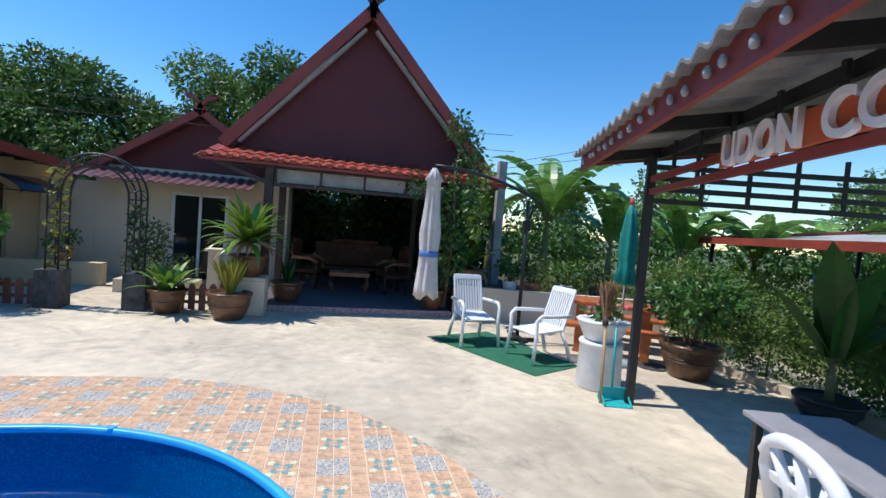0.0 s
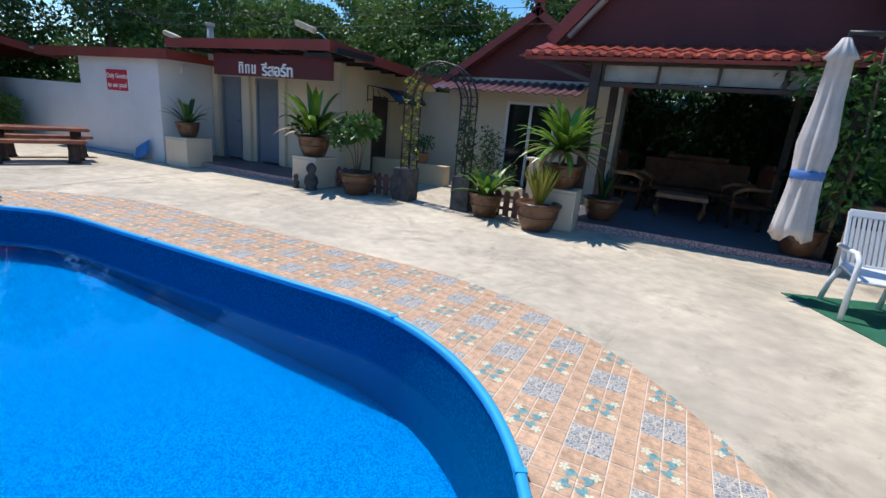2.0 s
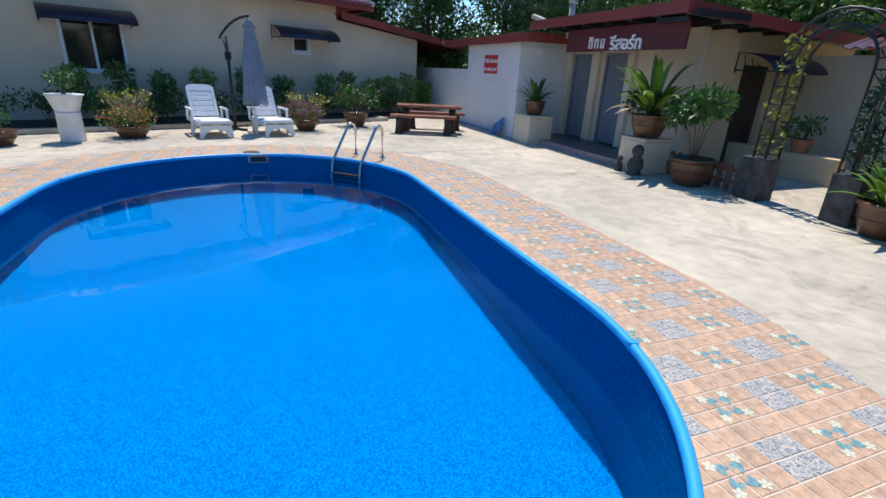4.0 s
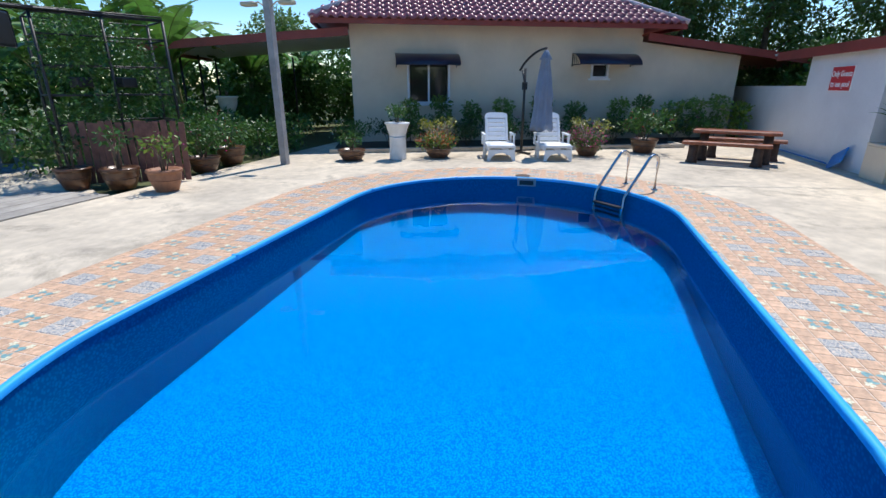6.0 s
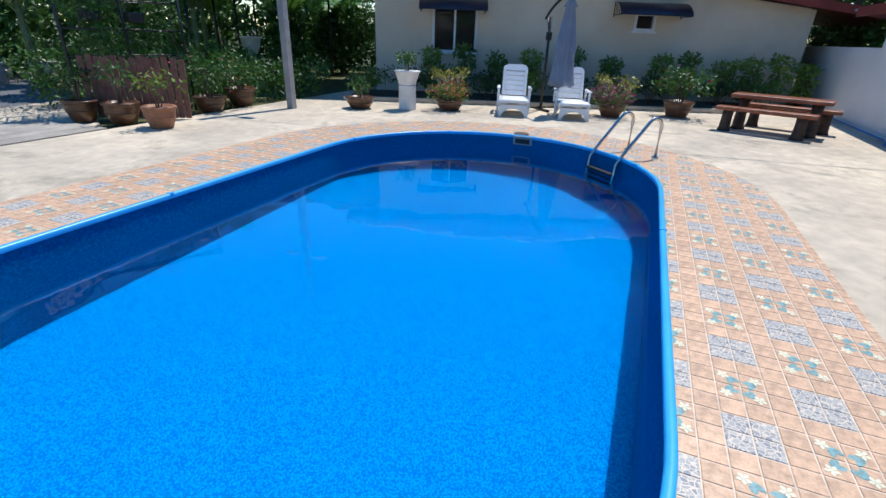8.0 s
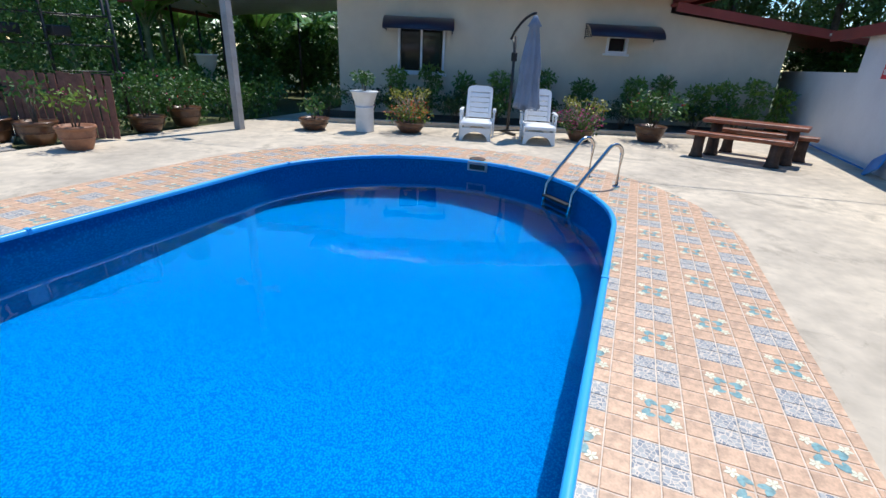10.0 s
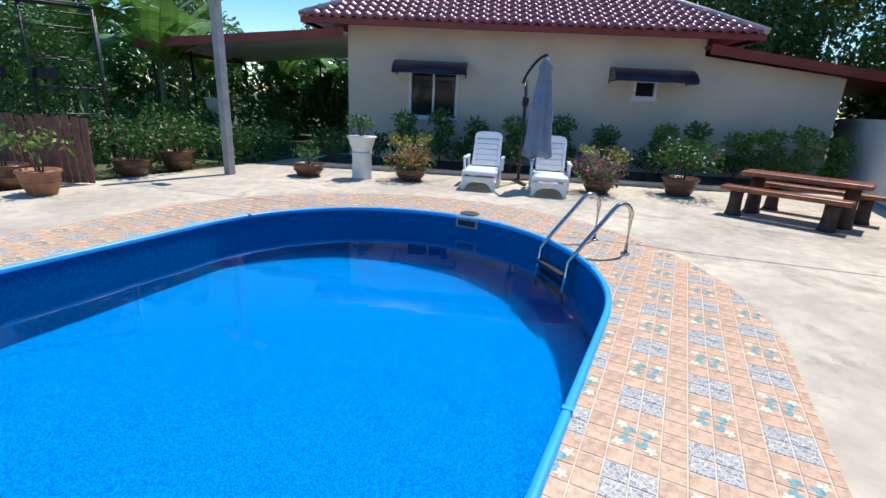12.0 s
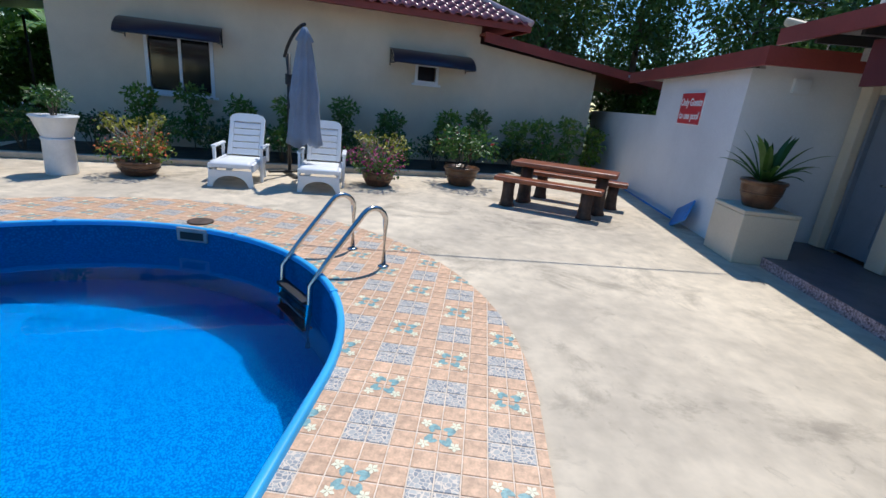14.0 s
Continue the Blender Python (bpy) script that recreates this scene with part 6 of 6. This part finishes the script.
arc_ = [bk @ Vector((-0.235, 0, 0.0)), bk @ Vector((-0.25, 0, 0.25))] + [bk @ Vector((-0.25 * math.cos(math.pi * k / 10), 0, 0.28 + 0.17 * math.sin(math.pi * k / 10))) for k in range(1, 10)] + [bk @ Vector((0.25, 0, 0.25)), bk @ Vector((0.235, 0, 0.0))]
tube(b, arc_, 0.036, 8)
for x_, t_ in ((-0.12, -0.06), (0.0, 0.0), (0.12, 0.06)):
    tube(b, [bk @ Vector((x_, 0, 0.0)), bk @ Vector((x_ * 0.8, 0, 0.2)), bk @ Vector((x_ + t_, 0, 0.40))], 0.026, 8)
bx(b, -0.24, -0.012, 0.19, 0.24, 0.012, 0.25, bk, 0.01)
part("backrest", b, M_PLASTIC, wc)
for s in (-1, 1):
    for yy in (-0.22, 0.24):
        b = B()
        tube(b, [(s * 0.22, yy * 0.9, 0.39), (s * 0.25, yy * 1.1, 0)], 0.025, 8)
        part("leg", b, M_PLASTIC, wc)
    b = B()
    tube(b, [(s * 0.25, 0.26, 0.62), (s * 0.28, -0.1, 0.62), (s * 0.27, -0.24, 0.55), (s * 0.24, -0.22, 0.39)], 0.024, 8)
    part("armrest", b, M_PLASTIC, wc)

# ---- garden on the far left: trellis, pots, gravel ----
b = B()
slab(b, [(1.5, -4.605, -0.018), (-4.9, -4.605, -0.018), (-7.2, -8.5, -0.018), (1.5, -6.6, -0.018)], 0.1)
structure("path_slab", b, M_CONC, "pale concrete path beside the gravel", "path")
pl = thing("slab_path", "grey grooved concrete planks along the terrace edge", "path", 0, 0, 0, 0, "", "structure")
for k in range(5):
    b = B()
    bx(b, -5.0, -6.2 + k * 0.32, -0.017, 2.5, -5.905 + k * 0.32, 0.016, None, 0.005)
    part("plank", b, M_SLAB, pl)
b = B()
slab(b, [(-3.2, -6.62, -0.02), (-6.3, -6.62, -0.02), (-9.5, -15.5, -0.02), (3, -17, -0.02), (3, -6.62, -0.02)], 0.03)
tagged(structure("gravel", b, M_GRAVEL, "dark grey gravel yard", "gravel"), "", "", "", "stuff")
rg = np.random.default_rng(90)
V, F = [], []
for k in range(2600):
    x_, y_, s_ = rg.uniform(-6.5, -1.0), rg.uniform(-11.5, -6.75), rg.uniform(0.012, 0.03)
    o_ = len(V)
    for d in ((1, 0, 0), (0, 1, 0), (-1, 0, 0), (0, -1, 0), (0, 0, 0.8)):
        V.append((x_ + d[0] * s_ * rg.uniform(.7, 1.3), y_ + d[1] * s_ * rg.uniform(.7, 1.3), -0.02 + d[2] * s_))
    F += [(o_, o_ + 1, o_ + 4), (o_ + 1, o_ + 2, o_ + 4), (o_ + 2, o_ + 3, o_ + 4), (o_ + 3, o_, o_ + 4)]
tagged(raw("gravel_stones", V, F, mat("gravel_stone", (0.20, 0.21, 0.24), 0.85, island=0.5)), "loose grey gravel stones", "gravel", "", "stuff")
tr = thing("trellis", "black steel pergola trellis with climbing plants", "trellis", 0, 0, 0)
TA, TB = Vector((-5.5, -5.95, 0)), Vector((-7.05, -5.05, 0))
tn = Vector((-0.5, -0.86, 0)) * 0.9
for p0 in (TA, TB, TA + tn, TB + tn, (TA + TB) / 2):
    b = B()
    tube(b, [p0, p0 + Vector((0, 0, 2.6))], 0.025, 8)
    part("post", b, M_BLACK, tr)
for z_ in (0.95, 1.4, 1.85, 2.3, 2.6):
    for a, c in ((TA, TB), (TA + tn, TB + tn), (TB, TB + tn), (TA, TA + tn)):
        b = B()
        tube(b, [a + Vector((0, 0, z_)), c + Vector((0, 0, z_))], 0.016, 6)
        part("rail", b, M_BLACK, tr)
EX = Vector((2.9, -1.6, 0))
for k in range(6):
    b = B()
    o_ = TA + Vector((0, 0, 2.62)) + (TB - TA) * (k / 5)
    tube(b, [o_, o_ + EX * 1.3 + Vector((0, 0, 0.05))], 0.018, 6)
    part("pergola_bar", b, M_BLACK, tr)
for k in range(5):
    b = B()
    o_ = TA + Vector((0, 0, 2.66)) + EX * (0.26 * k)
    tube(b, [o_, o_ + (TB - TA)], 0.014, 6)
    part("pergola_bar", b, M_BLACK, tr)
v, f = leaf_cloud(np.random.default_rng(91), [(-5.9, -5.9, 2.0, .5, .4, .55), (-6.5, -5.6, 2.2, .6, .4, .4), (-6.3, -5.7, 1.3, .6, .35, .45), (-6.9, -5.4, 1.6, .35, .3, .5), (-6.2, -6.1, 2.5, .6, .4, .25), (-6.0, -6.0, 1.0, .5, .35, .35)], 5200, 0.04)
raw("climber", v, f, L_BUSH, tr)
for k, (q, z_) in enumerate(((0.25, 1.52), (0.6, 1.52))):
    b = B()
    o_ = TA.lerp(TB, q)
    bx(b, o_.x - 0.14, o_.y - 0.1, z_, o_.x + 0.14, o_.y + 0.08, z_ + 0.16, None, 0.02)
    part("hanging_planter", b, M_BLACK, tr)
rs = thing("sign_board", "black sign board with white raised letters on the pergola", "sign", -5.08, -5.81, 2.30, 203.5)
b = B()
bx(b, -2.6, -0.02, -0.24, 0.05, 0.02, 0.24, None, 0.04)
part("board", b, M_BLACK, rs)
letters("RESORT", 0.36, pose(-0.92, -0.03, 0, 90, 0, 0), rs, M_LETTERGREY, 0.012)
b = B()
for x_ in (-2.3, -0.3):
    tube(b, [(x_, 0, 0.24), (x_, 0, 0.36)], 0.015, 6)
part("hanger", b, M_BLACK, rs)
# slatted fence below the trellis
fp = thing("picket_fence", "tall red-brown picket screen behind clay pots", "fence", 0, 0, 0)
FA, FB = Vector((-5.5, -5.75, 0)), Vector((-6.3, -4.3, 0))
fd = (FB - FA).normalized()
for k in range(15):
    b = B()
    m_ = Matrix.Translation(FA.lerp(FB, (k + 0.5) / 15)) @ pose(0, 0, 0, 0, 2.0 * math.sin(k), math.degrees(math.atan2(fd.y, fd.x)))
    bx(b, -0.045, -0.01, 0.02, 0.045, 0.01, 1.0 + 0.02 * math.sin(k * 1.7), m_)
    part("picket", b, M_FENCE, fp)
for z_ in (0.25, 0.8):
    b = B()
    beam(b, FA + Vector((-0.03, -0.02, z_)), FB + Vector((-0.03, -0.02, z_)), 0.03, 0.06)
    part("rail", b, M_FENCE, fp)
for i, (x_, y_, r_) in enumerate(((-5.25, -5.55, 0.25), (-5.45, -4.85, 0.27), (-5.5, -4.05, 0.25))):
    potted("", "terracotta pot with a sparse flowering bush before the picket screen", x_, y_, 0, r_, 0.34, 92 + i, grow_bush(0.36, 0.6, 95, 0.05, (L_DARK, L_BUSH, L_LIME)[i], (None, None, F_PINK)[i], 14), (M_POT, M_POT, M_CLAY)[i], "pots before the picket screen")
for i, (x_, y_) in enumerate(((-7.15, -4.75), (-8.05, -4.85))):
    potted("", "brown pot with a flowering desert rose", x_, y_, 0, 0.3, 0.28 + 0.08 * i, 96 + i, grow_bush(0.55, 0.7, 420, 0.05, L_BUSH, (F_PINK, F_RED)[i], 16))
for i, (x_, y_) in enumerate(((-7.6, -12.6), (-7.0, -13.2), (-8.6, -12.2), (-6.2, -13.8))):
    potted("", "tapered grey planter with a leafy shrub on gravel", x_, y_, -0.02, 0.36, 0.5, 110 + i, grow_bush(0.5, 0.7, 300, 0.06, L_BUSH), M_GREYPOT, "grey planters on gravel")
ur = thing("garden_urn", "cream stone garden urn on a pedestal", "urn", -10.4, -6.6)
b = B()
lathe(b, [(0.28, 0), (0.28, 0.3), (0.2, 0.36), (0.16, 0.5), (0.09, 0.62), (0.08, 0.85), (0.16, 0.95), (0.22, 1.1), (0.24, 1.25), (0.28, 1.28), (0.26, 1.3)], 20)
part("body", b, M_CREAM, ur)
grow_bush(0.2, 0.4, 90, 0.06, L_BUSH)(np.random.default_rng(115), ur, 1.28)
# lamp post
lp = thing("street_lamp", "grey square concrete lamp post with two flood lights", "lamp post", -8.3, -3.75)
b = B()
bx(b, -0.07, -0.07, 0, 0.07, 0.07, 4.2, None, 0.01)
part("post", b, M_POLE, lp)
for s in (-1, 1):
    b = B()
    tube(b, [(0, s * 0.05, 2.95), (0, s * 0.2, 3.05), (0, s * 0.3, 3.03)], 0.014, 6)
    bx(b, -0.09, s * 0.26, 2.98, 0.09, s * 0.56, 3.06, pose(0, 0, 0, 0, 0, 0), 0.03)
    part("flood_light", b, M_LAMP, lp)
# second pole behind the planter
b = B()
bx(b, 3.55, 9.2, 0, 3.73, 9.36, 3.2, None, 0.01)
tagged(part("utility_pole", b, M_POLE), "weathered grey concrete utility pole", "pole")

# ---- plants and trees all round ----
for i, (x_, y_, h_, n_, l_) in enumerate(((5.2, 10.2, 4.0, 11, 1.9), (6.6, 9.6, 3.0, 9, 1.6), (8.3, 9.2, 2.8, 9, 1.6), (9.8, 8.6, 2.7, 8, 1.6), (4.2, 11.5, 3.4, 8, 1.7), (12.0, 8.5, 3.0, 8, 1.7),
                                          (-8.6, -8.6, 3.6, 10, 1.8), (-7.0, -9.6, 3.4, 10, 1.8), (-10.2, -8.2, 3.8, 10, 1.9), (-11.8, -9.6, 4.0, 9, 1.9), (-5.6, -11.0, 3.0, 9, 1.6), (-9.0, -10.8, 3.8, 9, 1.8), (-13.6, -11.0, 3.6, 9, 1.8), (-4.2, -13.5, 3.0, 8, 1.7), (-15.5, -9.5, 3.4, 9, 1.8), (-17.5, -8.6, 3.2, 9, 1.8))):
    banana(x_, y_, h_, n_, l_, 200 + i)
hedge("flowering shrubs along the terrace edge", [(-6.9, -5.6), (-8.5, -5.4), (-9.6, -5.0), (-10.6, -4.6)], 0.9, 0.85, 3800, 0.05, 220, L_BUSH, F_WHITE, 90)
hedge("green garden shrubs below the banana plants", [(-5.8, -7.6), (-8.0, -7.2), (-10.5, -6.6), (-12.0, -6.4)], 1.2, 1.25, 6000, 0.06, 221, L_BUSH)
hedge("dense growth behind the banana plants", [(3.0, -18.0), (-6.0, -15.5), (-13.0, -13.5), (-20.0, -10.5), (-24.0, -6.0)], 2.4, 3.3, 24000, 0.15, 222, L_BUSH)
hedge("dark foliage behind the carport", [(-15.0, -10.0), (-18.5, -6.5), (-19.5, -3.0)], 1.5, 2.4, 9000, 0.11, 223, L_BUSH)
hedge("leafy bushes behind the boundary wall", [(-20.0, 8.2), (-17.0, 9.2), (-14.0, 9.4)], 1.6, 2.6, 12000, 0.07, 224, L_BUSH)
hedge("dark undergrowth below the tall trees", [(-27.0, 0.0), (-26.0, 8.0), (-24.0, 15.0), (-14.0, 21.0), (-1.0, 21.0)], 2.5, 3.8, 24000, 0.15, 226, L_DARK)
hedge("distant green growth beyond the planter", [(3.0, 15.5), (9.0, 14.0), (16.0, 10.0), (20.0, 4.0)], 2.0, 2.6, 11000, 0.12, 225, L_BUSH)
k = 0
rg = np.random.default_rng(300)
for x_ in np.arange(-27, 0, 2.3):
    h_ = 6.1 + rg.uniform(-0.9, 1.2)
    tree("tall leafy tree behind the buildings", float(x_), 18.5 + rg.uniform(-1.5, 1.5), h_, 2.3, 15000, 0.095, 300 + k, (L_TREE, L_TREE2)[k % 3 == 1], 0, 0.2)
    k += 1
for x_, y_, h_ in ((-22, 6, 8.5), (-23, 9.5, 9), (-21, 12.5, 8.5), (-22.5, 2.5, 9), (-24, -1, 8), (-19, 14.5, 9), (-25, 5.5, 9.5)):
    tree("dark dense tree behind the cream house", x_, y_, h_, 2.6, 14000, 0.10, 330 + k, L_TREE, 0, 0.18)
    k += 1
for x_, y_, h_ in ((-12.5, -17, 5.5), (-16, -14.5, 5.0), (14, 17, 4.5), (9.5, 18, 4.2), (19, 12, 4.5), (-20, -11, 4.5)):
    tree("distant leafy green garden tree", x_, y_, h_, 1.9, 6000, 0.10, 340 + k, L_TREE2, 0, 0.25)
    k += 1

# overhead wires
for i, (a, c, sag) in enumerate((((-26, 9.0, 4.0), (4.0, 9.6, 3.5), 0.5), ((-26, 9.2, 4.4), (4.0, 9.8, 3.9), 0.6), ((3.64, 9.28, 3.15), (14, -2.0, 6.0), 0.2), ((3.64, 9.3, 3.05), (15, -2.0, 5.6), 0.25), ((-8.3, -3.75, 3.9), (-22, -8.0, 5.0), 0.3), ((-8.3, -3.75, 4.05), (-22, -7.0, 5.4), 0.3), ((-8.3, -3.75, 3.7), (-9.9, 7.9, 2.9), 0.12), ((-8.34, -3.75, 3.78), (-9.95, 7.9, 2.95), 0.1))):
    b = B()
    A_, C_ = Vector(a), Vector(c)
    tube(b, [A_.lerp(C_, t / 14) - Vector((0, 0, sag * 4 * (t / 14) * (1 - t / 14))) for t in range(15)], 0.006, 5)
    tagged(part("overhead_wire", b, M_WIRE), "thin black overhead cable", "cable", "overhead cables")

# ---- tiled surround of the pool ----
b = B()
skin(b, loop(b, ring_pts(PR + 0.03, 0.007)), loop(b, ring_pts(PO, 0.007)))
bmesh.ops.recalc_face_normals(b, faces=b.faces)
deck = structure("tile_surround", b, M_GROUT, "terracotta tiled pool surround with pebble and flower motifs", "tiled floor")
T, LX, LY = 0.332, -2.04, 3.70
C = T / 3


def pad(bm, x0, y0, x1, y1, mi):
    e = 0.003
    lo = [bm.verts.new(p) for p in ((x0, y0, 0), (x1, y0, 0), (x1, y1, 0), (x0, y1, 0))]
    hi = [bm.verts.new(p) for p in ((x0 + e, y0 + e, 0.003), (x1 - e, y0 + e, 0.003), (x1 - e, y1 - e, 0.003), (x0 + e, y1 - e, 0.003))]
    bm.faces.new(hi).material_index = mi
    for i in range(4):
        bm.faces.new((lo[i], lo[(i + 1) % 4], hi[(i + 1) % 4], hi[i])).material_index = mi


def motif_flower(bm, cx, cy, dx, dy):
    """A teal leaf and a cream five-petalled flower printed on one cell; (dx, dy) points to the tile's corner."""
    z = 0.0038
    d = Vector((dx, dy)).normalized()
    s = Vector((-d.y, d.x))
    c = Vector((cx, cy))

    def leafshape(o, a, l, w):
        ax = d * math.cos(a) + s * math.sin(a)
        sx = Vector((-ax.y, ax.x))
        pts = [o, o + ax * l * .35 + sx * w, o + ax * l * .75 + sx * w * .8, o + ax * l, o + ax * l * .75 - sx * w * .8, o + ax * l * .35 - sx * w]
        poly(bm, [(p.x, p.y, z + a * 0.0005) for p in pts]).material_index = 2
    leafshape(c - d * 0.012 + s * 0.006, 0.3, 0.07, 0.017)
    leafshape(c + s * 0.01, -0.6, 0.055, 0.015)
    o = c - d * 0.022
    for k in range(5):
        a = 2 * math.pi * k / 5
        ax = Vector((math.cos(a), math.sin(a)))
        sx = Vector((-ax.y, ax.x))
        pts = [o, o + ax * 0.018 - sx * 0.010, o + ax * 0.031, o + ax * 0.018 + sx * 0.010]
        poly(bm, [(p.x, p.y, z + 0.0010 + k * 0.0001) for p in pts]).material_index = 3


def tile_bm(par):
    bm = B()
    for i in range(3):
        for j in range(3):
            corner = i != 1 and j != 1
            mos = corner and ((i // 2 + j // 2 + par) % 2 == 0)
            x0, y0 = i * C + 0.003, j * C + 0.003
            pad(bm, x0, y0, x0 + C - 0.006, y0 + C - 0.006, 1 if mos else 0)
            if corner and not mos:
                motif_flower(bm, (i + .5) * C, (j + .5) * C, i - 1, j - 1)
    return bm


base_me = []
for par in (0, 1):
    bm = tile_bm(par)
    me = bpy.data.meshes.new("tile")
    bm.to_mesh(me)
    bm.free()
    for m_ in (M_TERRA, M_MOSAIC, M_TEAL, M_PETAL):
        me.materials.append(m_)
    base_me.append(me)


def sdf(x, y):
    """Distance from the pool's core line, and the outward direction."""
    cx = min(max(x, PX0), PX1)
    d = Vector((x - cx, y - PY))
    return d.length, d.normalized() if d.length else Vector((1, 0))


for i in range(-24, 14):
    for j in range(-20, 6):
        x0, y0 = LX + i * T, LY + j * T
        ds = [sdf(x0 + a * T, y0 + c * T)[0] for a in (0, 1) for c in (0, 1)]
        if max(ds) < PR + 0.04 or min(ds) > PO - 0.02:
            continue
        par = (i + j) % 2
        if min(ds) >= PR + 0.035 and max(ds) <= PO:
            me = base_me[par]
        else:
            dist, dr = sdf(x0 + T / 2, y0 + T / 2)
            bm = tile_bm(par)
            for lim, sign in ((PR + 0.035, -1), (PO, 1)):
                co = Vector((T / 2 + dr.x * (lim - dist), T / 2 + dr.y * (lim - dist), 0))
                bmesh.ops.bisect_plane(bm, geom=bm.verts[:] + bm.edges[:] + bm.faces[:], plane_co=co, plane_no=Vector((dr.x * sign, dr.y * sign, 0)), clear_outer=True)
            if not bm.faces:
                bm.free()
                continue
            me = bpy.data.meshes.new("tile")
            bm.to_mesh(me)
            bm.free()
            for m_ in (M_TERRA, M_MOSAIC, M_TEAL, M_PETAL):
                me.materials.append(m_)
        tl = new("tile", me)
        tl.parent = deck
        tl.location = (x0, y0, 0.0075)
